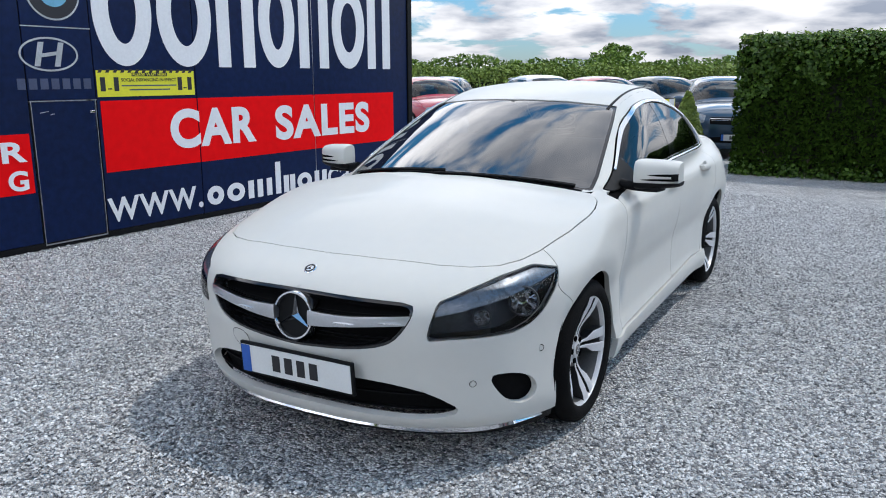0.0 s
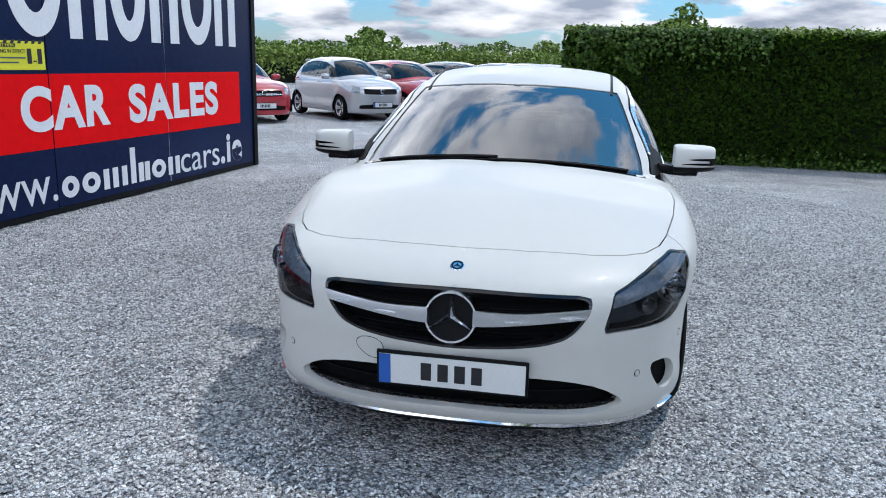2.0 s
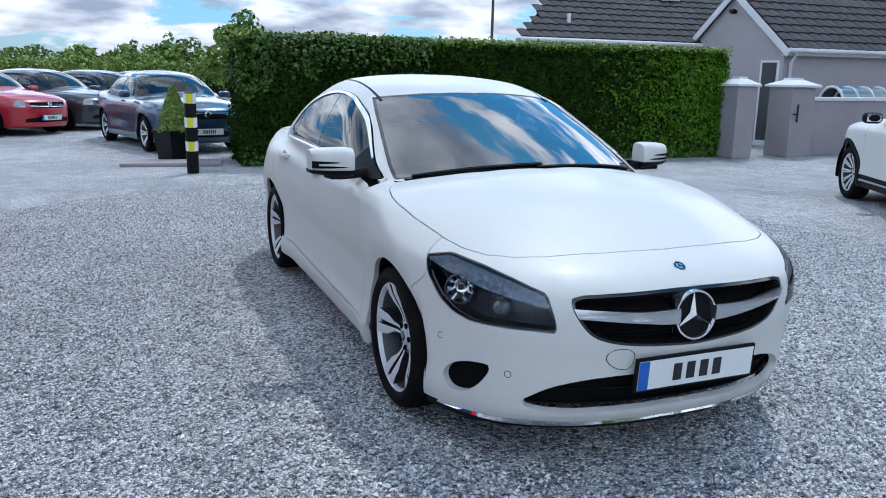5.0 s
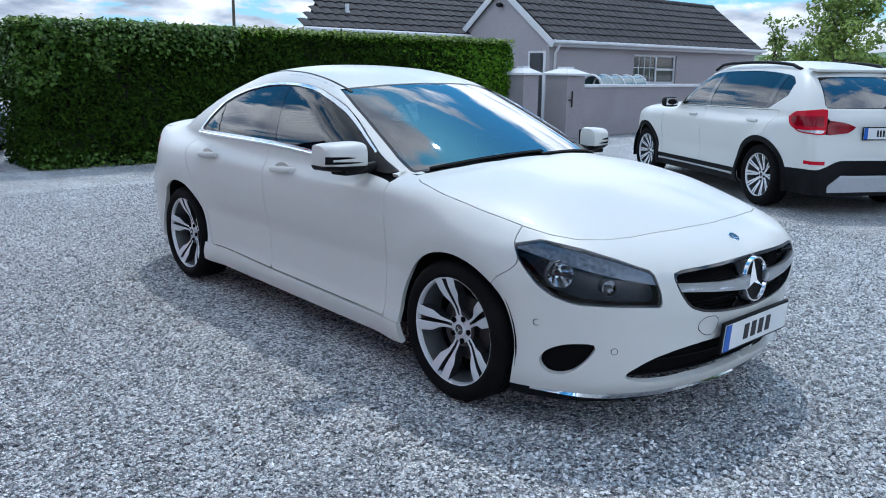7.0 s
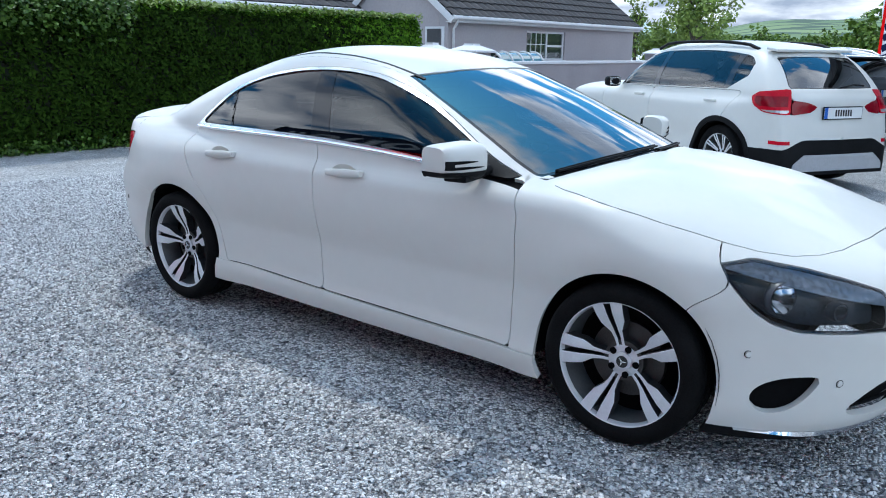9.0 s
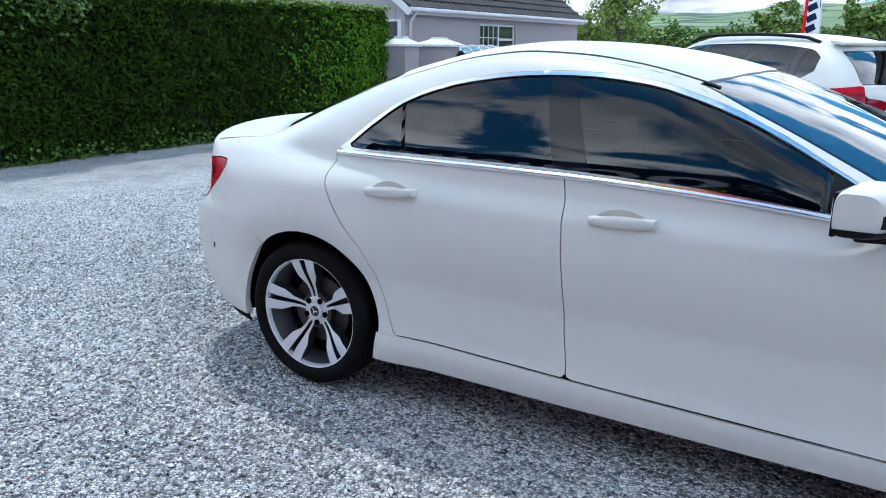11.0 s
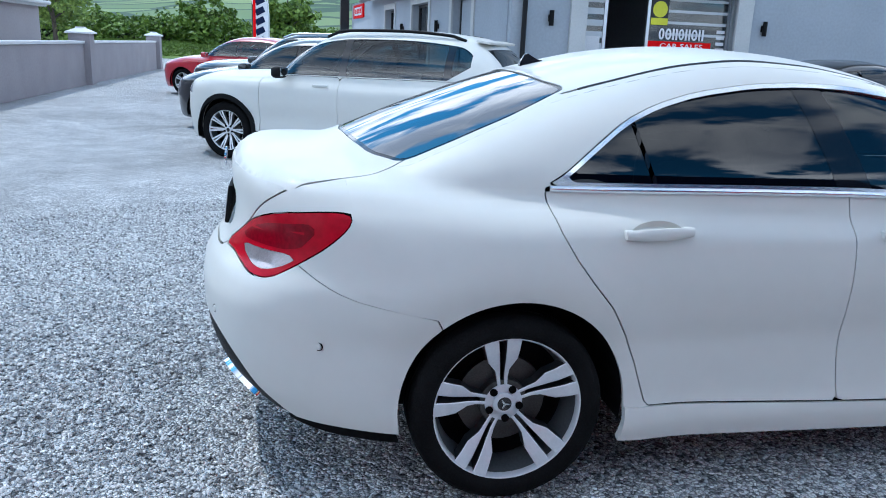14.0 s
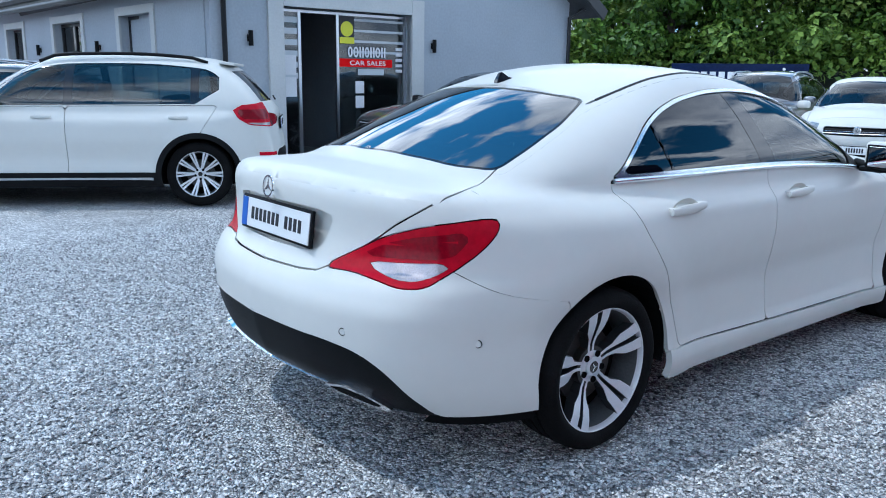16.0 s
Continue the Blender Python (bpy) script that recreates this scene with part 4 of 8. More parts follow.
def build_house():
    h = thing("house", HOUSEF, "pale rendered bungalow with dark tiled roofs", "house")
    x0, x1, eave, deep, ridge = -3.42, 6.1, 2.22, 3.5, 3.52
    part("wall", wall_with_holes(x0, x1, -0.3, eave, 0.0, 0.25, [(-0.06, 1.90, 1.15, 1.94)]), HOUSE_WALL, h)
    win = window_unit("window", Matrix.Translation((-0.06, 0.05, 1.15)), 1.96, 0.79, 0.06, h)
    part("room_back", slab(-1.0, 3.0, 0.0, 2.2, 1.6, 1.7), ROOM_DARK, h)
    for x in (x0, x1 - 0.25):
        bm = prism([(0.26, -0.3), (deep, -0.3), (deep, eave), (deep / 2, ridge), (0.0, eave), (0.26, eave)], 0.25, Matrix.Translation((x, 0, 0)) @ Matrix.Rotation(radians(90), 4, "Z") @ Matrix.Rotation(radians(90), 4, "X"))
        part("gable", bm, HOUSE_WALL, h, "rendered gable wall")
    part("wall", slab(x0, x1, -0.3, eave, deep - 0.2, deep), HOUSE_WALL, h)
    slope = math.atan2(ridge - eave, deep / 2)
    ln = (deep / 2 + 0.22) / math.cos(slope)
    for sg in (0, 1):
        m = Matrix.Translation((x0 - 0.10, -0.22, eave - 0.10)) @ Matrix.Rotation(slope, 4, "X")
        if sg:
            m = Matrix.Translation((x1 + 0.10, deep + 0.22, eave - 0.10)) @ Matrix.Rotation(math.pi, 4, "Z") @ Matrix.Rotation(slope, 4, "X")
        p = roof_plane("roof", h, m @ Matrix.Translation((0, 0, 0.07)), x1 - x0 + 0.2, ln, single=200 if not sg else 0)
        tagged(p, "dark grey interlocking tiled pitch")
    for k in range(24):
        part("ridge_tile", lathe([(0.10, 0.0), (0.10, 0.40)], 12, Matrix.Translation((x0 + 0.0 + 0.40 * k, deep / 2, ridge + 0.07)) @ Matrix.Rotation(radians(90), 4, "Y")), TILE, h, "", 60)
    part("gutter", tube([(x0 - 0.1, -0.26, eave - 0.06), (x1 + 0.12, -0.26, eave - 0.06)], 0.055, 10), WHITE_PAINT, h, "white rain gutter", 60)
    part("fascia", slab(x0 - 0.08, x1 + 0.08, eave - 0.16, eave - 0.01, -0.20, -0.17), WHITE_PAINT, h)
    part("soffit", slab(x0 - 0.08, x1 + 0.08, eave - 0.17, eave - 0.155, -0.17, 0.0), WHITE_PAINT, h)
    part("downpipe", tube([(x0 + 0.10, -0.26, eave - 0.10), (x0 + 0.12, -0.18, eave - 0.22), (x0 + 0.16, -0.06, eave - 0.32), (x0 + 0.16, -0.05, 0.0)], 0.035, 8), WHITE_PAINT, h, "white downpipe", 60)
    for sg in (-1, 1):
        a = (x0 - 0.11, deep / 2, ridge + 0.04)
        b = (x0 - 0.11, deep / 2 + sg * (deep / 2 + 0.24), eave - 0.14)
        d = Vector(b) - Vector(a)
        m = Matrix.Translation((Vector(a) + Vector(b)) / 2) @ d.to_track_quat("Y", "Z").to_matrix().to_4x4()
        part("bargeboard", box((0.03, d.length, 0.16), m, 0.004), WHITE_PAINT, h, "white bargeboard")
    # side door in the gable, small lamp
    door = window_unit("door", Matrix.Translation((x0 - 0.012, 0.72, 0.05)) @ Matrix.Rotation(radians(-90), 4, "Z"), 0.62, 1.90, 0.02, h, split=0.9, grid=False)
    fl = part("flood_lamp", box((0.12, 0.16, 0.08), Matrix.Translation((x0 - 0.12, 1.72, 3.12)) @ Matrix.Rotation(radians(25), 4, "Y"), 0.01), BLACK_TRIM, h)
    # the longer roof behind
    m0 = HOUSEF.inverted() @ wall_frame((13.2, 12.6), (0.85, -0.527))
    bx = Matrix.Translation(m0.translation)
    b = new("rear_block")
    b.parent, b.matrix_local = h, bx
    part("rear_wall", slab(0, 6.2, -0.3, 2.4, 0.0, 0.25), HOUSE_WALL, b)
    rs, rl = math.atan2(2.6, 4.0), math.hypot(2.6, 4.0) + 0.3
    bm = mesh_of([(-0.1, -0.25, 2.36), (6.6, -0.25, 2.36), (6.6, 4.2, 5.2), (2.6, 4.2, 5.2)], [(0, 1, 2, 3)])
    tiles = roof_plane("rear_roof", h, bx @ Matrix.Translation((-0.1, -0.25, 2.40)) @ Matrix.Rotation(rs, 4, "X"), 8.5, rl, hip=0.75)
    part("rear_gutter", tube([(-0.1, -0.30, 2.36), (6.4, -0.30, 2.36)], 0.055, 8), WHITE_PAINT, b, "", 60)
    for x in (2.7, 4.9):
        sky = part("roof_window", box((0.6, 0.9, 0.06), Matrix.Translation((x, 0.0, 0.0)), 0.01), WHITE_PAINT, tiles)
        sky.matrix_local = Matrix.Translation((x, 2.6, 0.09))
    part("roof_vent", tube([(1.5, 0.35, 2.6), (1.5, 0.35, 3.05)], 0.05, 10), WHITE_PAINT, b, "", 50)
    # curved glass cover standing behind the wall
    cf = thing("cold_frame", HOUSEF @ pose(-2.9, -1.25, 0), "row of curved glass covers with white ribs behind the wall", "cold frame")
    part("plinth", box((2.3, 0.7, 1.02), Matrix.Translation((1.1, 0.3, 0.51)), 0.01), RENDER, cf)
    for k in range(5):
        arc = [(0.44 * k + 0.02, 0.3 + 0.34 * math.cos(a), 1.02 + 0.36 * math.sin(a)) for a in np.linspace(0.1, 3.04, 9)]
        part("rib", tube(arc, 0.03, 6), WHITE_PAINT, cf, "", 50)
        if k < 4:
            verts = [(0.44 * k + dx, p[1], p[2]) for p in arc for dx in (0.05, 0.42)]
            part("glass_cover", mesh_of(verts, [(2 * i, 2 * i + 1, 2 * i + 3, 2 * i + 2) for i in range(8)]), material("teal_glass", (0.10, 0.20, 0.20), 0.08, 0, 0.2, 6, coat=1.0), cf, "", 60)


build_house()

# ---- showroom building ----
BLUE_RENDER = material("pale_blue_grey_render", (0.40, 0.435, 0.475), 0.9, 0, 0.07, 4, 0.12, 150)
REVEAL = material("pale_reveal_paint", (0.56, 0.57, 0.56), 0.7, 0, 0.06, 6)
SLATE = material("dark_slate", (0.05, 0.052, 0.058), 0.7, 0, 0.25, 10, 0.2, 30)
BLACK_UPVC = material("black_pvc", (0.014, 0.015, 0.018), 0.35, 0, 0.1, 20)
FROST = material("frosted_stripe", (0.55, 0.58, 0.60), 0.7, 0, 0.05, 10)
FLOOR_TILE = material("grey_floor_tile", (0.22, 0.225, 0.23), 0.35, 0, 0.15, 4)
INNER = material("showroom_wall", (0.32, 0.335, 0.35), 0.8, 0, 0.08, 3)
FRONTF = wall_frame((7.12, -0.85), (-0.47, -0.883))
WINGF = wall_frame((7.4, -0.3), (-0.9, 0.43))


def build_showroom():
    b = thing("showroom", FRONTF, "pale blue rendered car showroom with wide glazed entrance", "building")
    x0, x1, eave, apex = -0.60, 7.05, 2.92, 5.4
    part("wall", wall_with_holes(x0, x1, 0.0, eave, 0.0, 0.3, [(0.56, 3.01, 0.0, 2.37)]), BLUE_RENDER, b)
    mid = (x0 + x1) / 2
    part("gable", prism([(x0, eave), (x1, eave), (mid, apex)], 0.3, Matrix.Translation((0, 0.3, 0)) @ Matrix.Rotation(radians(90), 4, "X")), BLUE_RENDER, b)
    part("side_wall", slab(x1 - 0.3, x1, 0.0, eave, 0.3, 9.0), BLUE_RENDER, b)
    part("side_wall", slab(x0, x0 + 0.3, 0.0, eave, 0.3, 9.0), BLUE_RENDER, b)
    part("back_wall", slab(x0 + 0.3, x1 - 0.3, 0.0, eave, 8.7, 9.0), BLUE_RENDER, b)
    for sg in (-1, 1):
        a, c = Vector((mid, 4.3, apex + 0.05)), Vector((mid + sg * ((x1 - x0) / 2 + 0.45), 4.3, eave - 0.32))
        d = c - a
        m = Matrix.Translation((a + c) / 2) @ d.to_track_quat("X", "Z").to_matrix().to_4x4()
        part("roof", box((d.length, 9.6, 0.10), m, 0.01), SLATE, b, "dark slate roof pitch")
        part("verge", box((d.length, 0.06, 0.22), Matrix.Translation(Vector((0, -4.85, 0))) @ m, 0.006), BLACK_UPVC, b)
    # entrance surround
    for a in (slab(0.30, 0.56, 0.0, 2.62, -0.05, 0.12, 0.008), slab(3.01, 3.27, 0.0, 2.62, -0.05, 0.12, 0.008), slab(0.562, 3.008, 2.37, 2.62, -0.048, 0.12, 0.008)):
        part("surround", a, REVEAL, b, "pale door surround")
    e = new("entrance")
    e.parent = b
    tagged(e, "glazed entrance with its door standing open")
    for a in (slab(0.57, 0.61, 0.0, 2.35, 0.14, 0.20), slab(0.90, 0.95, 0.0, 2.35, 0.14, 0.20), slab(1.60, 1.65, 0.0, 2.35, 0.14, 0.20), slab(2.96, 3.0, 0.0, 2.35, 0.14, 0.20), slab(0.61, 2.96, 2.31, 2.35, 0.142, 0.198), slab(1.652, 2.958, 0.0, 0.06, 0.142, 0.198)):
        part("door_frame", a, SATIN, e)
    part("pane", slab(1.65, 2.96, 0.06, 2.31, 0.165, 0.173), PANE, e)
    part("pane", slab(0.61, 0.90, 0.06, 2.31, 0.165, 0.173), PANE, e)
    for k in range(6):
        z = 1.30 + 0.17 * k
        part("frosted_stripe", slab(0.612, 0.898, z, z + 0.09, 0.158, 0.163), FROST, e)
        if k > 1:
            part("frosted_stripe", slab(1.96, 2.955, z + 0.08, z + 0.12, 0.158, 0.163), FROST, e)
    part("paper_notice", slab(0.63, 0.86, 1.36, 1.66, 0.150, 0.155), WHITE_PAINT, e)
    part("paper_notice", slab(0.63, 0.86, 1.02, 1.32, 0.150, 0.155), WHITE_PAINT, e)
    st = part("window_sticker", slab(1.67, 1.95, 1.86, 2.30, 0.150, 0.156), INK, e, "black and yellow door sticker")
    part("sticker_disc", prism(ellipse(0.12, 0.12), 0.003, on_wall(1.81, 2.10, 0.149)), SIGN_YELLOW, st)
    part("sticker_band", slab(1.67, 1.95, 1.87, 1.97, 0.145, 0.149), SIGN_YELLOW, st)
    rb = part("red_band", slab(1.64, 2.72, 1.50, 1.63, 0.146, 0.152), SIGN_RED, e)
    part("lettering", text_mesh("CAR SALES", 0.72, 0.075, on_wall(1.86, 1.527, 0.145), 0.01, 0.002), SIGN_WHITE, rb)
    x = 1.82
    for k, w in enumerate((0.10, 0.11, 0.10, 0.10, 0.10, 0.11, 0.10)):
        if k in (0, 1, 3, 5):
            part("name_shape", oval_ring(w * 0.47, 0.085, 0.03, 0.03, 0.003, on_wall(x + w / 2, 1.74, 0.15)), SIGN_WHITE, e)
        else:
            for sx in (-1, 1):
                part("name_shape", slab(x + w / 2 + sx * w * 0.28 - 0.016, x + w / 2 + sx * w * 0.28 + 0.016, 1.655, 1.825, 0.147, 0.15), SIGN_WHITE, e)
        x += w + 0.008
    part("paper_notice", slab(2.02, 2.55, 1.37, 1.47, 0.150, 0.155), FROST, e)
    for z in (1.17, 0.93):
        part("paper_notice", slab(1.97, 2.14, z - 0.1, z + 0.1, 0.150, 0.155), WHITE_PAINT, e)
    for k in range(5):
        part("paper_notice", slab(2.80, 2.94, 1.42 + 0.09 * k, 1.47 + 0.09 * k, 0.150, 0.155), WHITE_PAINT, e)
    # the room behind
    part("floor", slab(x0 + 0.3, x1 - 0.3, -0.04, 0.015, 0.3, 8.7), FLOOR_TILE, b)
    part("inner_wall", slab(0.2, 3.6, 0.0, 2.8, 3.6, 3.7), INNER, b)
    part("inner_wall", slab(0.1, 0.2, 0.0, 2.8, 0.3, 3.6), INNER, b)
    part("inner_wall", slab(3.6, 3.7, 0.0, 2.8, 0.3, 3.6), INNER, b)
    part("inner_ceiling", slab(x0 + 0.3, x1 - 0.3, 2.8, 2.86, 0.3, 8.7), INNER, b)
    part("step", slab(0.3, 3.27, 0.0, 0.04, -0.5, 0.30, 0.01), REVEAL, b)
    for x in (0.0, 3.49):
        lamp = thing("wall_lamp", FRONTF @ Matrix.Translation((x, 0, 1.88)), "black up-and-down wall lamp", "wall lamp", "wall lamps on the showroom")
        part("plate", box((0.07, 0.02, 0.10), Matrix.Translation((0, -0.01, 0)), 0.004), BLACK_TRIM, lamp)
        part("tube", lathe([(0.0, -0.11), (0.035, -0.11), (0.035, 0.11), (0.0, 0.11)], 20, Matrix.Translation((0, -0.06, 0))), BLACK_TRIM, lamp, "", 40)
    for x, s in ((-0.42, 1), (6.98, 1)):
        part("downpipe", tube([(x + (0.35 if x > 1 else 0), -0.30, 2.80), (x, -0.08, 2.55), (x, -0.07, 0.0)], 0.038, 10), BLACK_UPVC, b, "black downpipe", 60)
    part("hopper", box((0.16, 0.20, 0.16), Matrix.Translation((7.3, -0.18, 2.78)), 0.02), BLACK_UPVC, b)
    # wing
    w = thing("showroom_wing", WINGF, "long low rendered wing with black windows and slate roof", "building")
    wx = [(2.0, 3.31), (5.25, 6.90), (9.1, 10.4)]
    part("wall", wall_with_holes(-17.2, -0.15, 0.0, 2.72, 0.0, 0.3, [(-b_, -a_, 1.05, 2.30) for a_, b_ in wx]), BLUE_RENDER, w)
    for a_, b_ in wx:
        for s_ in (slab(-b_ - 0.16, -b_, 0.95, 2.44, -0.03, 0.02, 0.006), slab(-a_, -a_ + 0.16, 0.95, 2.44, -0.03, 0.02, 0.006), slab(-b_, -a_, 2.30, 2.44, -0.028, 0.02, 0.006), slab(-b_, -a_, 0.95, 1.05, -0.05, 0.02, 0.006)):
            part("surround", s_, REVEAL, w)
        window_unit("window", Matrix.Translation((-b_ + 0.005, 0.14, 1.055)), b_ - a_ - 0.01, 1.24, 0.06, w, BLACK_UPVC, 0.5, False)
    part("room_back", slab(-17.0, -0.6, 0.0, 2.7, 3.0, 3.1), INNER, w)
    part("back_wall", slab(-17.2, -0.6, 0.0, 2.72, 5.7, 6.0), BLUE_RENDER, w)
    part("end_wall", slab(-17.2, -16.9, 0.0, 4.2, 0.3, 5.7), BLUE_RENDER, w)
    part("gutter", tube([(-12.8, -0.34, 2.62), (-0.5, -0.34, 2.62)], 0.06, 10), BLACK_UPVC, w, "black rain gutter", 60)
    part("soffit", slab(-12.8, -0.5, 2.64, 2.67, -0.30, 0.0), WHITE_PAINT, w)
    part("fascia", slab(-12.8, -0.5, 2.60, 2.76, -0.32, -0.30), BLACK_UPVC, w)
    part("roof", prism([(-0.36, 2.74), (3.0, 4.9), (3.0, 5.0), (-0.38, 2.82)], 12.4, Matrix.Translation((-12.85, 0, 0)) @ Matrix.Rotation(radians(90), 4, "Z") @ Matrix.Rotation(radians(90), 4, "X")), SLATE, w, "dark slate wing roof")
    part("far_roof", prism([(-0.36, 2.74), (3.0, 4.9), (3.0, 5.0), (-0.38, 2.82)], 4.2, Matrix.Translation((-17.3, 0, 0.4)) @ Matrix.Rotation(radians(90), 4, "Z") @ Matrix.Rotation(radians(90), 4, "X")), SLATE, w)
    sg = part("wall_sign", slab(-16.5, -14.3, 2.22, 2.64, -0.05, -0.002, 0.006), SIGN_RED, w, "small red wall sign")
    part("sign_face", slab(-16.2, -14.6, 2.30, 2.56, -0.056, -0.051), SIGN_WHITE, sg)
    for k in range(4):
        part("sign_mark", slab(-16.0 + 0.35 * k, -15.75 + 0.35 * k, 2.36, 2.50, -0.060, -0.057), SIGN_RED, sg)
    for x in (-4.35, -7.9):
        lamp = thing("wall_lamp", WINGF @ Matrix.Translation((x, 0, 1.80)), "black up-and-down wall lamp", "wall lamp", "wall lamps on the showroom")
        part("plate", box((0.07, 0.02, 0.10), Matrix.Translation((0, -0.01, 0)), 0.004), BLACK_TRIM, lamp)
        part("tube", lathe([(0.0, -0.11), (0.035, -0.11), (0.035, 0.11), (0.0, 0.11)], 20, Matrix.Translation((0, -0.06, 0))), BLACK_TRIM, lamp, "", 40)
    part("end_verge", slab(-17.45, -17.2, 0.0, 4.6, -0.4, -0.1), BLACK_UPVC, w, "black end verge board")


build_showroom()

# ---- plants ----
# the hedge's green twice: one with shade in its colour, one with sunlight
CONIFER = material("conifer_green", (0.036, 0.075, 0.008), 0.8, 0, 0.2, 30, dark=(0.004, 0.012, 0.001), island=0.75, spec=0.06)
LIT_CONIFER = material("fresh_conifer_green", (0.15, 0.32, 0.018), 0.75, 0, 0.2, 30, dark=(0.03, 0.085, 0.006), island=0.75, spec=0.1)
IVY = material("ivy_green", (0.10, 0.19, 0.022), 0.5, 0, 0.2, 30, dark=(0.016, 0.045, 0.006), island=0.8, spec=0.3)
BROADLEAF = material("broadleaf_green", (0.20, 0.30, 0.045), 0.5, 0, 0.2, 30, dark=(0.045, 0.10, 0.014), island=0.8, spec=0.3)
WILLOW = material("pale_leaf_green", (0.28, 0.37, 0.075), 0.55, 0, 0.2, 30, dark=(0.08, 0.14, 0.025), island=0.8, spec=0.3)
# near-black: the shade inside a hedge put into its core's colour
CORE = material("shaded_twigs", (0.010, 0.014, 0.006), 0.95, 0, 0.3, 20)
BARK = material("bark", (0.10, 0.08, 0.06), 0.9, 0, 0.3, 20, 0.5, 60)
GRASS = material("grass_green", (0.16, 0.24, 0.035), 0.8, 0, 0.25, 6, dark=(0.06, 0.11, 0.015), island=0.5)


def leaf_cloud(points, normals, size, rng, flutter=0.8, long=1.6):
    """Small folded leaves at points, facing roughly along normals: verts and faces."""
    n = len(points)
    d = normals + flutter * rng.normal(size=(n, 3))
    d /= np.linalg.norm(d, axis=1, keepdims=True) + 1e-9
    a = np.cross(d, rng.normal(size=(n, 3)))
    a /= np.linalg.norm(a, axis=1, keepdims=True) + 1e-9
    b = np.cross(d, a)
    s = (size * rng.uniform(0.6, 1.35, n))[:, None]
    tip, left, right, root = points + a * s * long * 0.5, points + b * s * 0.5 + d * s * 0.12, points - b * s * 0.5 + d * s * 0.12, points - a * s * long * 0.5
    v = np.stack([root, left, tip, right], 1).reshape(-1, 3)
    k = 4 * np.arange(n)[:, None]
    return v, np.concatenate([k + np.array([[0, 1, 2]]), k + np.array([[0, 2, 3]])], 0)


def leaves(name, v, f, mat, parent, label=""):
    me = bpy.data.meshes.new(name)
    me.from_pydata(v.tolist(), [], f.tolist())
    me.materials.append(mat)
    ob = new(name, me)
    ob.parent = parent
    return tagged(ob, label, kind="stuff")


HEDGEF = wall_frame((4.4, 12.0), (7.9, -4.9))


def build_hedge():
    rng = np.random.default_rng(11)
    ln, dp, ht = 9.25, 1.7, 2.02
    h = thing("hedge", HEDGEF, "tall clipped dark green conifer hedge with ivy at one end", "hedge")
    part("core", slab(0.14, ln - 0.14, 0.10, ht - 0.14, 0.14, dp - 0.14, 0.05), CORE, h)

    def surface(n, face):
        u, w = rng.random(n), rng.random(n)
        if face == "front":
            p, nn = np.stack([u * ln, 0 * u, w * ht], 1), (0, -1, 0)
        elif face == "top":
            p, nn = np.stack([u * ln, w * dp, 0 * u + ht], 1), (0, 0, 1)
        elif face == "left":
            p, nn = np.stack([0 * u, u * dp, w * ht], 1), (-1, 0, 0)
        else:
            p, nn = np.stack([0 * u + ln, u * dp, w * ht], 1), (1, 0, 0)
        nn = np.tile(np.array(nn, float), (n, 1))
        bump = np.array([noise.noise(Vector((q[0] * 1.4, q[1] * 1.4, q[2] * 1.4))) * 0.11 + noise.noise(Vector((q[0] * 4, q[1] * 4, q[2] * 4))) * 0.07 for q in p])
        # rounded upper edges and corners
        p = p + nn * (bump - 0.16 * rng.random(n) ** 1.5)[:, None]
        edge = np.maximum(0, p[:, 2] - (ht - 0.32)) / 0.32
        if face == "front":
            p[:, 1] += 0.20 * edge ** 2
        if face in ("left", "right"):
            p[:, 0] += (0.30 if face == "left" else -0.22) * edge ** 2
        if face == "top":
            y = np.minimum(p[:, 1], dp - p[:, 1])
            p[:, 2] -= 0.10 * (np.maximum(0, 0.2 - y) / 0.2) ** 2
        return p, nn
    parts = [surface(42000, "front"), surface(20000, "top"), surface(5000, "left"), surface(7500, "right")]
    p, nn = np.vstack([a for a, _ in parts]), np.vstack([b for _, b in parts])
    nn = nn + np.array([0, 0, 0.55])
    drop = 0.80 * (1 - ease(p[:, 0], 0.1, 2.4)) + 0.22 * np.sin(p[:, 0] * 7) + 0.10 * np.sin(p[:, 0] * 17)
    ivy = (p[:, 2] > ht - drop) & (p[:, 0] < 2.8) & (rng.random(len(p)) < 0.7)
    # sunlight painted on: brighter leaves over the top and towards the far end
    sunlit = ~ivy & (rng.random(len(p)) < np.maximum(0.75 * ease(p[:, 0], ln - 3.4, ln - 0.6), 0.8 * ease(p[:, 2], ht - 0.16, ht - 0.02)))
    v, f = leaf_cloud(p[sunlit], nn[sunlit], 0.036, rng, 0.65, 2.2)
    leaves("fresh_foliage", v, f, LIT_CONIFER, h, "conifer foliage painted brighter green where the sun falls")
    ivy_or = ivy | sunlit
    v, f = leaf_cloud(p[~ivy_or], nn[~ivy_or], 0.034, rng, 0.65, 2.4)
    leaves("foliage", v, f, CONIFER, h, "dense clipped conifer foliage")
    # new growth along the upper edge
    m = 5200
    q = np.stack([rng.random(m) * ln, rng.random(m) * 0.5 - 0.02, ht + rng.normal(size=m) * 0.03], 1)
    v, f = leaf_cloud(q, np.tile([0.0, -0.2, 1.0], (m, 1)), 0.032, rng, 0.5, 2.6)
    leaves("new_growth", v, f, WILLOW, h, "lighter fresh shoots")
    big = p[ivy][:9000]
    more = np.stack([0.22 + rng.random(2600) * 2.9, rng.normal(size=2600) * 0.10 - 0.02, ht + 0.02 - np.abs(rng.normal(size=2600)) * 0.22], 1)
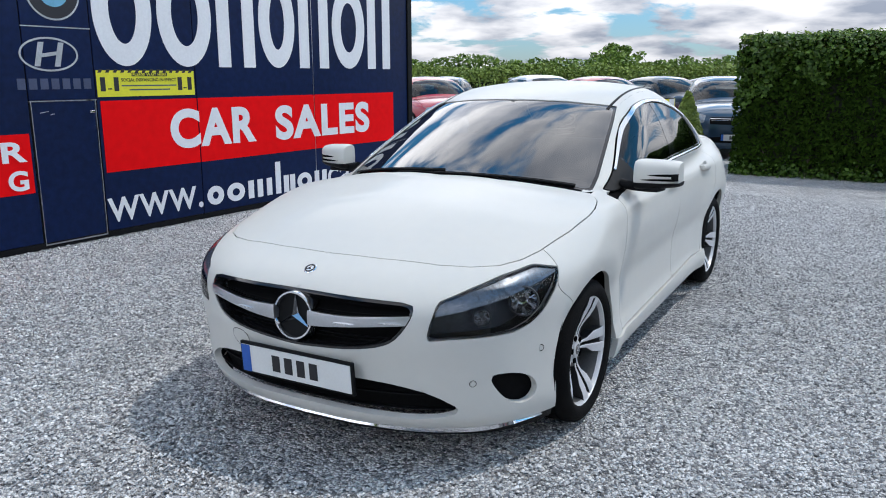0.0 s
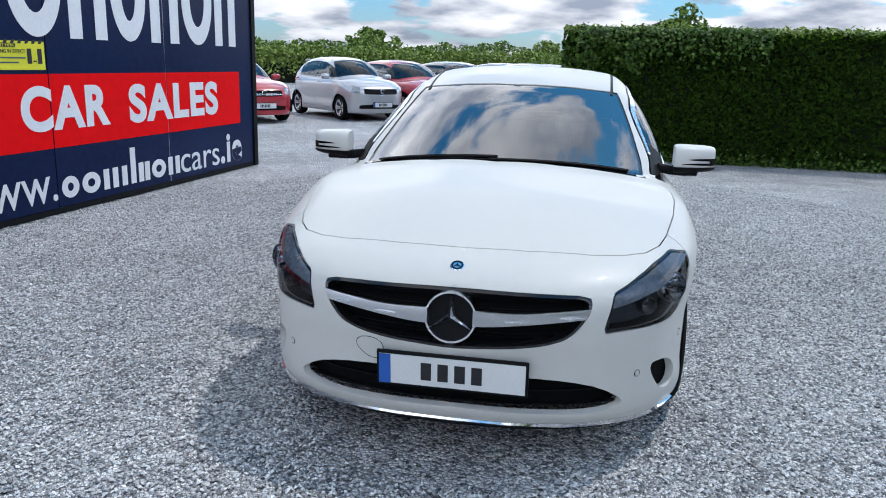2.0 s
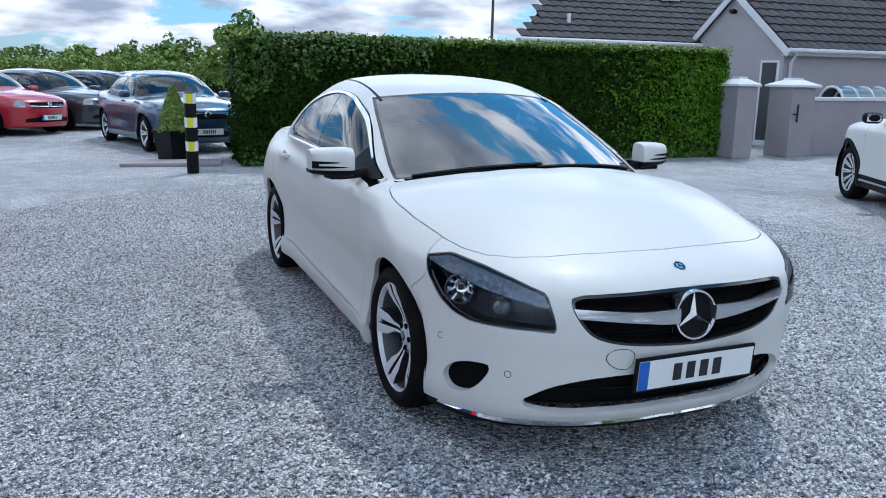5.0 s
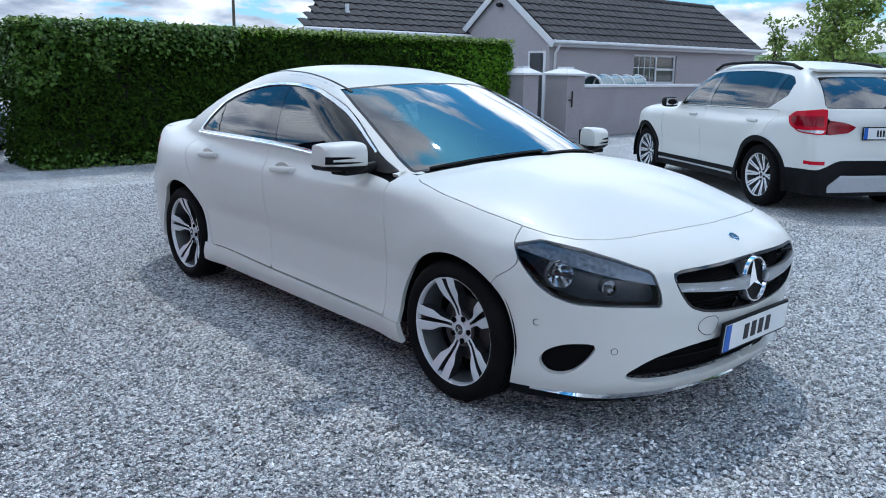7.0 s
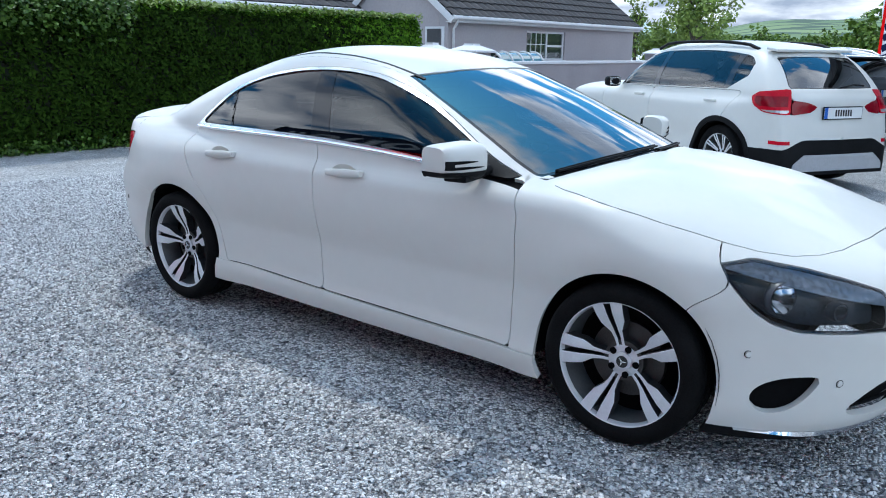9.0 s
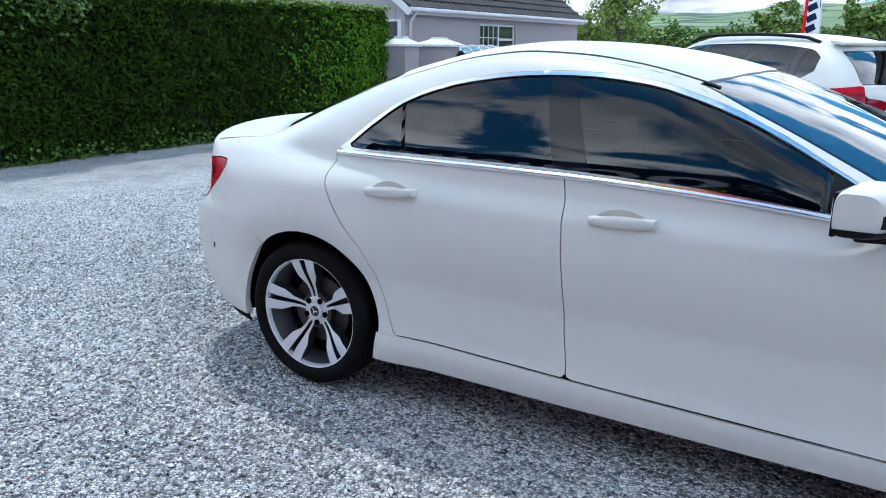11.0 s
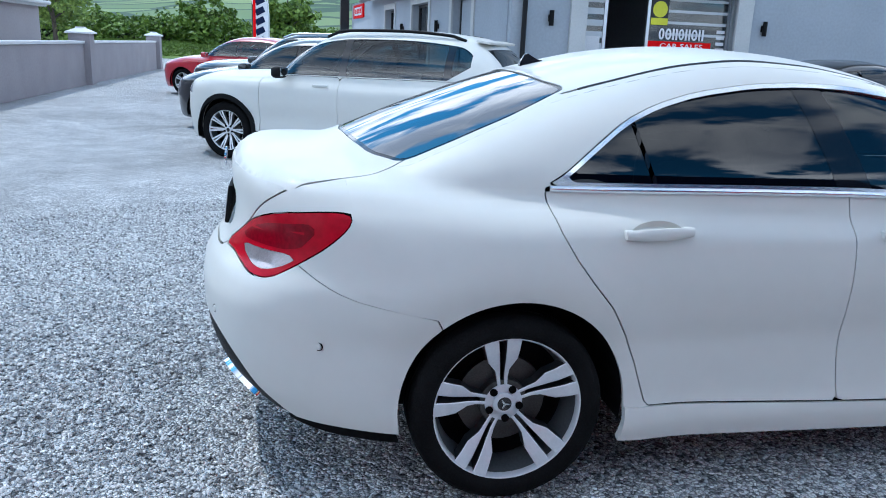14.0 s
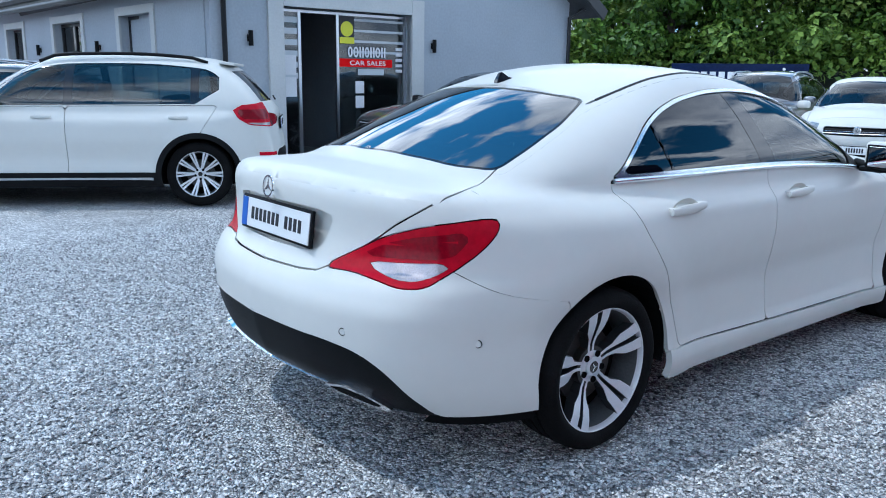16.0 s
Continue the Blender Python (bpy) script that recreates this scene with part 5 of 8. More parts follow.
    v, f = leaf_cloud(np.vstack([big, more]), np.vstack([nn[ivy][:9000], np.tile([0.0, -0.6, 0.7], (2600, 1))]), 0.058, rng, 0.55, 1.1)
    leaves("ivy", v, f, IVY, h, "glossy ivy leaves")
    # low weeds and stray shoots at the foot
    m = 1100
    q = np.stack([rng.random(m) * ln, -np.abs(rng.normal(size=m)) * 0.07, np.abs(rng.normal(size=m)) * 0.10], 1)
    v, f = leaf_cloud(q, np.tile([0.0, -0.6, 0.7], (m, 1)), 0.045, rng, 0.6, 1.3)
    leaves("weed_fringe", v, f, IVY, h)
    for k in range(14):
        x = 0.4 + k * 0.65
        part("stem", tube([(x, 0.12, 0), (x + 0.05, 0.15, 0.35), (x - 0.03, 0.22, 0.7)], 0.025, 6, 0.012), BARK, h, "", 60)


build_hedge()


def tree(name, at, height, spread, seed, leaf=0.12, count=5000, mat=None, label="", lean=0.0, trunk=0.16, low=0.35, group=""):
    """A tapered trunk, forking limbs and an uneven crown of separate leaves in clumps."""
    rng = np.random.default_rng(seed)
    mat = mat or BROADLEAF
    t = thing(name, Matrix.Translation(at), label, "tree", group)
    top = height * 0.8
    part("trunk", tube([(0, 0, -0.2), (0.04 * height * lean, 0.01, top * 0.3), (0.06 * height * lean, 0.02 * height, top * 0.65), (0.09 * height * lean, 0, top)], trunk, 9, trunk * 0.25), BARK, t, "", 60)
    tips, bms = [], []
    for k in range(9):
        a, z0 = 2.4 * k + rng.uniform(-0.4, 0.4), height * (low * 0.7 + 0.055 * k)
        r = spread * rng.uniform(0.55, 1.0) * (1 - 0.45 * k / 9)
        z1 = z0 + height * rng.uniform(0.12, 0.28)
        mid = (0.5 * r * math.cos(a), 0.5 * r * math.sin(a), (z0 + z1) / 2 + 0.03 * height)
        end = (r * math.cos(a + 0.2), r * math.sin(a + 0.2), z1)
        part("limb", tube([(0, 0, z0), mid, end], trunk * 0.42, 6, trunk * 0.10), BARK, t, "", 60)
        tips += [mid, end]
    tips.append((0, 0, height * 0.9))
    clumps = []
    for c in tips:
        for _ in range(6):
            clumps.append(np.array(c) + rng.normal(size=3) * np.array([spread, spread, height * 0.55]) * 0.17)
    clumps = np.array(clumps)
    pick = rng.integers(0, len(clumps), count)
    d = rng.normal(size=(count, 3))
    d /= np.linalg.norm(d, axis=1, keepdims=True)
    rad = spread * 0.20 * rng.uniform(0.35, 1.0, count) ** 0.5
    p = clumps[pick] + d * rad[:, None] * np.array([1, 1, 0.8])
    p[:, 2] = np.maximum(p[:, 2], 0.1)
    v, f = leaf_cloud(p, d + np.array([0, 0, 0.5]), leaf, rng, 0.6, 1.5)
    leaves("crown", v, f, mat, t, "leafy crown")
    return t


def heading(px, py, deg, dist):
    """A place at that distance in the compass direction deg, clockwise from +y."""
    return (px + dist * math.sin(radians(deg)), py + dist * math.cos(radians(deg)), 0.0)


def hedgerow(name, p, q, height, width, seed, count, leaf, mat, label, rough=0.5):
    """A rough field hedge from p to q with an uneven top."""
    rng = np.random.default_rng(seed)
    p, q = np.array(p, float), np.array(q, float)
    ln = np.linalg.norm(q - p)
    d = (q - p) / ln
    o = np.array([-d[1], d[0]])
    u = rng.random(count) * ln
    hh = np.array([height * (0.78 + rough * 0.55 * noise.noise(Vector((x * 0.22, seed, 0))) + rough * 0.35 * noise.noise(Vector((x * 0.9, seed, 3)))) for x in u])
    w = rng.normal(size=count) * width * 0.3
    z = hh * (1 - (1 - rng.random(count) ** 0.45) * (0.9)) * np.sqrt(np.maximum(0.15, 1 - (w / (width * 0.9)) ** 2))
    pts = np.stack([p[0] + d[0] * u + o[0] * w, p[1] + d[1] * u + o[1] * w, z], 1)
    h = thing(name, Matrix(), label, "hedge", kind="stuff")
    v, f = leaf_cloud(pts, np.stack([0 * u, 0 * u, 0 * u + 1], 1) + 0.4 * rng.normal(size=(count, 3)), leaf, rng, 0.7, 1.4)
    leaves("foliage", v, f, mat, h)
    # plain dark slab within the leaves, inner shade put into its colour
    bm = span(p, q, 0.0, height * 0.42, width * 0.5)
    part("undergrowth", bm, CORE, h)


hedgerow("field_hedge", (-14, 52), (14, 47), 2.7, 3.0, 21, 34000, 0.13, WILLOW, "overgrown pale green field hedge beyond the parked cars", 0.3)
hedgerow("field_hedge", (14, 47), (52, 36), 2.7, 3.0, 22, 34000, 0.13, WILLOW, "overgrown green field hedge beyond the parked cars", 0.3)
hedgerow("field_hedge", (-14, 58), (60, 50), 3.4, 4.0, 25, 24000, 0.20, BROADLEAF, "taller rough field hedge in the distance", 0.3)
hedgerow("roadside_scrub", (60, -4), (72, -40), 3.6, 4.0, 23, 12000, 0.24, BROADLEAF, "green scrub bushes beside the far road")
for k, (deg, dist, ht, sp, mt, lf, ct) in enumerate(((12.0, 95, 4.8, 2.8, BROADLEAF, 0.34, 2600), (-17.0, 90, 4.4, 2.6, BROADLEAF, 0.34, 2200), (24.5, 75, 3.2, 1.8, WILLOW, 0.3, 1500), (30.0, 110, 4.0, 3.0, BROADLEAF, 0.4, 1800))):
    tree("field_tree", heading(0, 0, deg, dist), ht, sp, 40 + k, lf, ct, mt, "distant field tree behind the hedge", 0, 0.2, group="field trees")
for k, (deg, dist, ht, sp, mt, lf, ct) in enumerate(((33.5, 62, 3.6, 2.6, BROADLEAF, 0.26, 3000), (38.5, 46, 4.3, 2.0, BROADLEAF, 0.2, 3800), (30.5, 80, 3.6, 2.6, BROADLEAF, 0.3, 2000))):
    tree("field_tree", heading(-3.7, 2.5, deg, dist), ht, sp, 50 + k, lf, ct, mt, "dark round-headed tree behind the parked cars", 0, 0.2, group="field trees")
for k, (deg, dist, ht, sp, mt, lf, ct) in enumerate(((95.6, 46, 4.3, 0.9, WILLOW, 0.12, 900), (99.6, 43, 5.6, 2.3, WILLOW, 0.14, 5200), (97.4, 46, 3.0, 1.5, WILLOW, 0.13, 2200), (103.5, 64, 2.7, 2.4, BROADLEAF, 0.2, 2200), (107.5, 64, 2.8, 2.6, BROADLEAF, 0.2, 2200))):
    tree("garden_tree", heading(-2.9, 5.0, deg, dist), ht, sp, 60 + k, lf, ct, mt, "light green leafy tree beyond the bungalow", 0, 0.14, group="trees beyond the bungalow")
for k, (deg, dist, ht, sp, mt, lf, ct) in enumerate(((112.5, 62, 4.6, 2.6, BROADLEAF, 0.24, 4000), (118.0, 58, 5.2, 2.4, BROADLEAF, 0.22, 3800))):
    tree("roadside_tree", heading(-1.6, 7.4, deg, dist), ht, sp, 70 + k, lf, ct, mt, "bushy green roadside tree", 0, 0.14, low=0.15, group="roadside trees")
for k in range(9):
    x, y = -16.5 + 2.9 * k, -27.5 - 2.0 * math.sin(k * 1.7)
    tree("woodland_tree", (x, y, 0), 9.0 + 1.2 * math.sin(k * 2.1), 3.4, 80 + k, 0.20, 9000, (BROADLEAF, IVY, WILLOW)[k % 3], "tall leafy woodland tree behind the yard", 0.4 * math.sin(k), 0.26, low=0.1, group="woodland trees")
hedgerow("woodland_edge", (-20, -25.5), (9, -25.5), 4.2, 2.5, 24, 14000, 0.20, BROADLEAF, "dense undergrowth along the wood's edge", 0.3)


# ---- far hills, grass bank, road edge ----
def field_material():
    m = material("hill_fields", (0.16, 0.235, 0.075), 0.95, 0, 0.3, 0.02, dark=(0.06, 0.11, 0.035))
    n, l = m.node_tree.nodes, m.node_tree.links
    p = n["Principled BSDF"]
    co, vor, edge = n.new("ShaderNodeTexCoord"), n.new("ShaderNodeTexVoronoi"), n.new("ShaderNodeTexVoronoi")
    mp = n.new("ShaderNodeMapping")
    mp.inputs["Scale"].default_value = (0.0105, 0.006, 0.016)
    l.new(co.outputs["Object"], mp.inputs["Vector"])
    edge.feature = "DISTANCE_TO_EDGE"
    for t in (vor, edge):
        t.inputs["Scale"].default_value = 1.0
        l.new(mp.outputs[0], t.inputs["Vector"])
    ramp = n.new("ShaderNodeValToRGB")
    ramp.color_ramp.elements[0].color, ramp.color_ramp.elements[1].color = (0.07, 0.14, 0.06, 1), (0.20, 0.27, 0.11, 1)
    sep = n.new("ShaderNodeSeparateColor")
    l.new(vor.outputs["Color"], sep.inputs[0]); l.new(sep.outputs[0], ramp.inputs["Fac"])
    lim = n.new("ShaderNodeMath"); lim.operation = "LESS_THAN"; lim.inputs[1].default_value = 0.07
    l.new(edge.outputs["Distance"], lim.inputs[0])
    mix = n.new("ShaderNodeMix"); mix.data_type = "RGBA"
    mix.inputs["B"].default_value = (0.045, 0.085, 0.05, 1)
    l.new(lim.outputs[0], mix.inputs["Factor"]); l.new(ramp.outputs["Color"], mix.inputs["A"]); l.new(mix.outputs["Result"], p.inputs["Base Color"])
    return m


def build_hills():
    verts, faces, na, nr = [], [], 90, 18
    for i in range(na):
        deg = 80 + 75 * i / (na - 1)
        crest = 78 + 26 * math.sin(deg * 0.11) + 16 * noise.noise(Vector((deg * 0.16, 0, 0)))
        crest *= ease(deg, 84, 108) * 0.62 + 0.42
        for j in range(nr):
            t = j / (nr - 1)
            r = 520 + 1100 * t
            x, y, _ = heading(0, 0, deg, r)
            z = crest * ease(t, 0.0, 1.0) + 5 * noise.noise(Vector((x * 0.01, y * 0.01, 0))) * t - 0.5
            verts.append((x, y, z))
    for i in range(na - 1):
        for j in range(nr - 1):
            a = i * nr + j
            faces.append((a, a + 1, a + nr + 1, a + nr))
    bm = mesh_of(verts, faces)
    bmesh.ops.recalc_face_normals(bm, faces=bm.faces[:])
    tagged(finish(bm, "far_hills", field_material(), smooth=60), "distant green hillside divided into hedged fields", "hills", kind="structure")


build_hills()


def grass_bank():
    bm = mesh_of([(*heading(0, 0, d, r)[:2], z) for d in np.linspace(96, 116, 12) for r, z in ((50, 0.015), (52.5, 0.7), (60, 1.0), (75, 0.9))],
                 [(4 * i + j, 4 * i + j + 1, 4 * i + j + 5, 4 * i + j + 4) for i in range(11) for j in range(3)])
    bmesh.ops.recalc_face_normals(bm, faces=bm.faces[:])
    g = tagged(finish(bm, "grass_bank", GRASS, smooth=60), "bright green grass verge across the road", "grass", kind="structure")
    rng = np.random.default_rng(9)
    n = 9000
    dg, r = rng.uniform(96, 116, n), rng.uniform(50.5, 58, n)
    p = np.stack([r * np.sin(np.radians(dg)), r * np.cos(np.radians(dg)), 0.7 * ease(r, 50, 52.5) + 0.3 * ease(r, 52.5, 60) + 0.08], 1)
    v, f = leaf_cloud(p, np.tile([0.3, 0.3, 0.2], (n, 1)), 0.10, rng, 0.4, 3.0)
    leaves("grass_blades", v, f, GRASS, g)


grass_bank()


# ---- yard furniture ----
def build_bollard():
    b = thing("bollard", pose(3.36, 11.76, 0, 2, -2.5, 20), "black bollard with yellow and white bands", "bollard")
    part("post", lathe([(0.0, 0.0), (0.085, 0.0), (0.085, 1.13), (0.075, 1.15), (0.0, 1.155)], 24), BLACK_TRIM, b, "", 40)
    for z in (0.32, 0.66, 1.0):
        for k in range(6):
            a0 = k * math.pi / 3
            arc = [(0.088 * math.cos(a0 + q), 0.088 * math.sin(a0 + q)) for q in np.linspace(0, math.pi / 3, 5)]
            verts = [(x, y, zz) for zz in (z, z + 0.14) for x, y in arc]
            part("band", mesh_of(verts, [(i, i + 1, i + 6, i + 5) for i in range(4)]), SIGN_YELLOW if k % 2 else SIGN_WHITE, b)


build_bollard()


def build_planter():
    p = thing("planter", pose(4.12, 13.35, 0), "clipped cone shrub in a square dark planter", "planter")
    part("pot", mesh_of([(sx * w, sy * w, z) for w, z in ((0.20, 0.0), (0.25, 0.46), (0.27, 0.46), (0.27, 0.50), (0.22, 0.50), (0.21, 0.42)) for sx, sy in ((-1, -1), (1, -1), (1, 1), (-1, 1))],
                        [(3, 2, 1, 0)] + [(4 * a + k, 4 * a + (k + 1) % 4, 4 * a + 4 + (k + 1) % 4, 4 * a + 4 + k) for a in range(5) for k in range(4)] + [(20, 21, 22, 23)]), BLACK_TRIM, p)
    rng = np.random.default_rng(3)
    n = 2600
    z, a = rng.random(n) ** 1.3, rng.uniform(0, 6.283, n)
    r = 0.27 * (1 - z) ** 0.8 * rng.uniform(0.75, 1.0, n) + 0.02
    pts = np.stack([r * np.cos(a), r * np.sin(a), 0.48 + z * 0.72], 1)
    v, f = leaf_cloud(pts, np.stack([np.cos(a), np.sin(a), 0.4 + 0 * a], 1), 0.035, rng, 0.6, 1.8)
    leaves("shrub", v, f, WILLOW, p, "clipped cone of green leaves")
    s = thing("kerb_mound", pose(3.75, 12.9, 0, 0, 0, -35), "low concrete strip beside the planter", "kerb")
    part("strip", box((1.5, 0.6, 0.06), Matrix.Translation((0, 0, 0.02)), 0.02), RENDER, s)


build_planter()


def build_gate_plant():
    p = thing("potted_shrub", HOUSEF @ pose(-4.6, 0.4, 0), "small leafy shrub in a dark round pot", "potted plant")
    part("pot", lathe([(0.0, 0.0), (0.15, 0.0), (0.20, 0.40), (0.18, 0.40), (0.16, 0.34), (0.0, 0.34)], 20), BLACK_TRIM, p, "", 40)
    rng = np.random.default_rng(8)
    d = rng.normal(size=(900, 3))
    d /= np.linalg.norm(d, axis=1, keepdims=True)
    v, f = leaf_cloud(np.array([0, 0, 0.75]) + d * 0.28 * rng.uniform(0.4, 1, (900, 1)), d, 0.06, rng)
    leaves("shrub", v, f, IVY, p)


build_gate_plant()


def build_flag():
    p = thing("feather_flag", pose(31.0, -8.7, 0, 0, 0, 40), "tall white feather flag with blue and red print", "flag")
    part("pole", tube([(0, 0, 0), (0, 0, 2.4), (0.08, 0, 3.6), (0.5, 0, 4.6)], 0.03, 8), SATIN, p, "", 60)
    part("cloth", mesh_of([(x + (0.08 if z > 3 else 0), 0.01 * math.sin(z * 4 + x * 5), z) for z in np.linspace(1.0, 4.3, 12) for x in (0.03, 0.35, 0.72)], [(3 * i + j, 3 * i + j + 1, 3 * i + j + 4, 3 * i + j + 3) for i in range(11) for j in range(2)]), SIGN_WHITE, p, "", 60)
    for k in range(6):
        part("flag_mark", box((0.42, 0.04, 0.26), Matrix.Translation((0.40, 0.0, 1.35 + 0.42 * k)) @ Matrix.Rotation(radians(25), 4, "Y")), NAVY, p)
    part("flag_band", box((0.12, 0.044, 3.1), Matrix.Translation((0.66, 0.0, 2.5))), SIGN_RED, p)


build_flag()
for x, y, h in ((46.0, 36.5, 9.0), (39.0, -12.0, 7.5)):
    pole = thing("utility_pole", pose(x, y, 0, 0, 0.6, 0), "slim dark wooden utility pole", "utility pole", "utility poles")
    part("shaft", tube([(0, 0, 0), (0, 0, h)], 0.13, 10, 0.09), BARK, pole, "", 60)


def build_back_sign():
    s = thing("yard_sign", pose(1.2, -22.6, 0, 0, 0, 180), "long navy sign on posts at the wood's edge", "signboard")
    part("board", slab(-2.2, 2.6, 1.25, 1.98, -0.03, 0.03, 0.01), NAVY, s)
    for x in (-1.9, 2.3):
        part("post", slab(x - 0.05, x + 0.05, 0.0, 1.95, 0.031, 0.12), IRON, s)
    part("lettering", text_mesh("cars", 0.95, 0.26, on_wall(0.55, 1.42, -0.031), 0.0, 0.004), SIGN_WHITE, s)
    part("lettering", text_mesh(".ie", 0.62, 0.42, on_wall(1.55, 1.42, -0.031), 0.03, 0.004), SIGN_WHITE, s)
    for k in range(7):
        part("name_shape", slab(-1.75 + 0.32 * k, -1.53 + 0.32 * k, 1.42, 1.68, -0.036, -0.031), SIGN_WHITE, s)


build_back_sign()

# ---- wheels ----
def ring_bm(r0, r1, z0, z1, steps=64):
    return lathe([(r0, z0), (r1, z0), (r1, z1), (r0, z1)], steps, closed=True)


def tyre_bm(r, rim, w, steps=72):
    """Tyre round z: rounded shoulders, three grooves in the tread."""
    h = w / 2
    pro = [(rim, -h * 0.86), (rim + 0.012, -h * 0.97), ((rim + r) / 2, -h * 1.04), (r - 0.018, -h * 0.93), (r - 0.005, -h * 0.80)]
    for g in (-0.42, 0.0, 0.42):
        pro += [(r, h * (g - 0.06)), (r - 0.007, h * (g - 0.05)), (r - 0.007, h * (g + 0.05)), (r, h * (g + 0.06))]
    pro += [(r - 0.005, h * 0.80), (r - 0.018, h * 0.93), ((rim + r) / 2, h * 1.04), (rim + 0.012, h * 0.97), (rim, h * 0.86)]
    bm = lathe(pro, steps)
    return bm


def spoke_bm(rows, rim, h, sg=1):
    """A spoke along +x from rows of radius, inner and outer edge: a bright face, dark flanks."""
    verts, faces = [], []
    for r, y0, y1 in rows:
        z = h * (0.34 + 0.50 * ease(r, 0.05, rim)) + 0.001
        verts += [(r, y0 * sg, z - 0.045), (r, (y0 + 0.0015) * sg, z - 0.002), (r, (y0 + 0.004) * sg, z), (r, (y1 - 0.004) * sg, z), (r, (y1 - 0.0015) * sg, z - 0.002), (r, y1 * sg, z - 0.045)]
    for i in range(len(rows) - 1):
        for k in range(5):
            faces.append((i * 6 + k, i * 6 + 6 + k, i * 6 + 7 + k, i * 6 + k + 1))
    bm = mesh_of(verts, faces)
    bmesh.ops.recalc_face_normals(bm, faces=bm.faces[:])
    up = sum(x.normal.z for x in bm.faces)
    if up < 0:
        bmesh.ops.reverse_faces(bm, faces=bm.faces[:])
    for x in bm.faces:
        x.material_index = 0 if abs(x.normal.z) > 0.5 else 1
    return bm


TWIN = ((0.040, 0.0035, 0.017), (0.09, 0.005, 0.020), (0.118, 0.006, 0.025), (0.140, 0.007, 0.039), (0.156, 0.008, 0.049), (0.19, 0.0095, 0.055), (0.234, 0.012, 0.063))


BRAKE = material("brake_steel", (0.10, 0.095, 0.09), 0.5, 0.8, 0.2, 30)


WHEEL_STORE = {}


def clone(ob, parent, m):
    """Another of the same part, with its sub-parts, on the same meshes."""
    made = {}
    for o in (ob, *ob.children_recursive):
        made[o] = o.copy()
        scene.collection.objects.link(made[o])
        if o is not ob:
            made[o].parent = made[o.parent]
    made[ob].parent, made[ob].matrix_local = parent, m
    return made[ob]


def wheel(parent, m, r=0.312, rim=0.242, w=0.225, spokes=5, style="twin", bright=None, dark=None, mirror=False):
    """A wheel whose outer face looks along +z of m."""
    key = (r, rim, w, spokes, style)
    if key in WHEEL_STORE:
        return clone(WHEEL_STORE[key], parent, m)
    bright, dark = bright or ALLOY, dark or ALLOY_DARK
    ob = new("wheel")
    ob.parent, ob.matrix_local = parent, m
    WHEEL_STORE[key] = ob
    part("tyre", tyre_bm(r, rim - 0.006, w), RUBBER, ob, "black rubber tyre", 50)
    h = w / 2
    part("rim", lathe([(rim - 0.012, -h * 0.8), (rim - 0.02, h * 0.1), (rim - 0.014, h * 0.72), (rim - 0.008, h * 0.86), (rim + 0.002, h * 0.90), (rim + 0.004, h * 0.82)], 72), bright, ob, "machined alloy rim", 40)
    part("barrel", lathe([(rim - 0.014, -h * 0.8), (rim - 0.03, 0.0), (rim - 0.016, h * 0.7)], 48), ALLOY_GREY, ob, "", 60)
    part("brake_disc", merge(lathe([(0.0, h * 0.05), (0.145, h * 0.05), (0.145, -0.02), (0.0, -0.02)], 40), lathe([(0.0, h * 0.05), (0.078, h * 0.05), (0.078, h * 0.35), (0.0, h * 0.35)], 32)), BRAKE, ob, "", 40)
    part("back_plate", lathe([(0.0, -0.03), (rim - 0.02, -0.03)], 40), DARK_IN, ob)
    n = spokes * 2 if style == "twin" else spokes
    for i in range(n):
        if style == "twin":
            a, sg = 2 * math.pi * (i // 2) / spokes + math.pi / 2, 1 if i % 2 else -1
            rows = TWIN
        else:
            a, sg = 2 * math.pi * i / n, 1
            if style == "pairs":
                a = 2 * math.pi * (i // 2) / (n / 2) + (0.16 if i % 2 else -0.16) * 10 / n
            wd = 0.017 if n <= 12 else 0.011
            rows = [(q, -wd * 0.8 - wd * 0.35 * (q / rim), wd * 0.8 + wd * 0.35 * (q / rim)) for q in np.linspace(0.04, rim - 0.008, 5)]
        bm = spoke_bm(rows, rim, h, sg)
        bm.transform(Matrix.Rotation(a, 4, "Z"))
        part("spoke", bm, [bright, dark], ob)
    part("hub", lathe([(0.0, h * 0.385), (0.056, h * 0.385), (0.066, h * 0.32), (0.070, h * 0.05)], 40), bright, ob, "", 40)
    cap = part("centre_cap", lathe([(0.0, h * 0.475), (0.028, h * 0.475), (0.036, h * 0.45), (0.037, h * 0.38)], 32), bright, ob, "silver centre cap", 40)
    part("cap_disc", lathe([(0.0, h * 0.485), (0.023, h * 0.485), (0.023, h * 0.47)], 32), BLACK_GLOSS, cap)
    if style == "twin":
        part("cap_star", merge(*[prism([(0.0, -0.004), (0.021, 0.0), (0.0, 0.004)], 0.002, Matrix.Translation((0, 0, h * 0.487)) @ Matrix.Rotation(math.pi / 2 + k * 2.0944, 4, "Z")) for k in range(3)]), CHROME, cap)
    for i in range(5):
        a = 2 * math.pi * (i + 0.5) / 5 + math.pi / 2
        part("bolt_hole", lathe([(0.0, 0.0), (0.012, 0.0), (0.013, 0.006)], 12, Matrix.Translation((0.052 * math.cos(a), 0.052 * math.sin(a), h * 0.392))), DARK_IN, ob)
    return ob

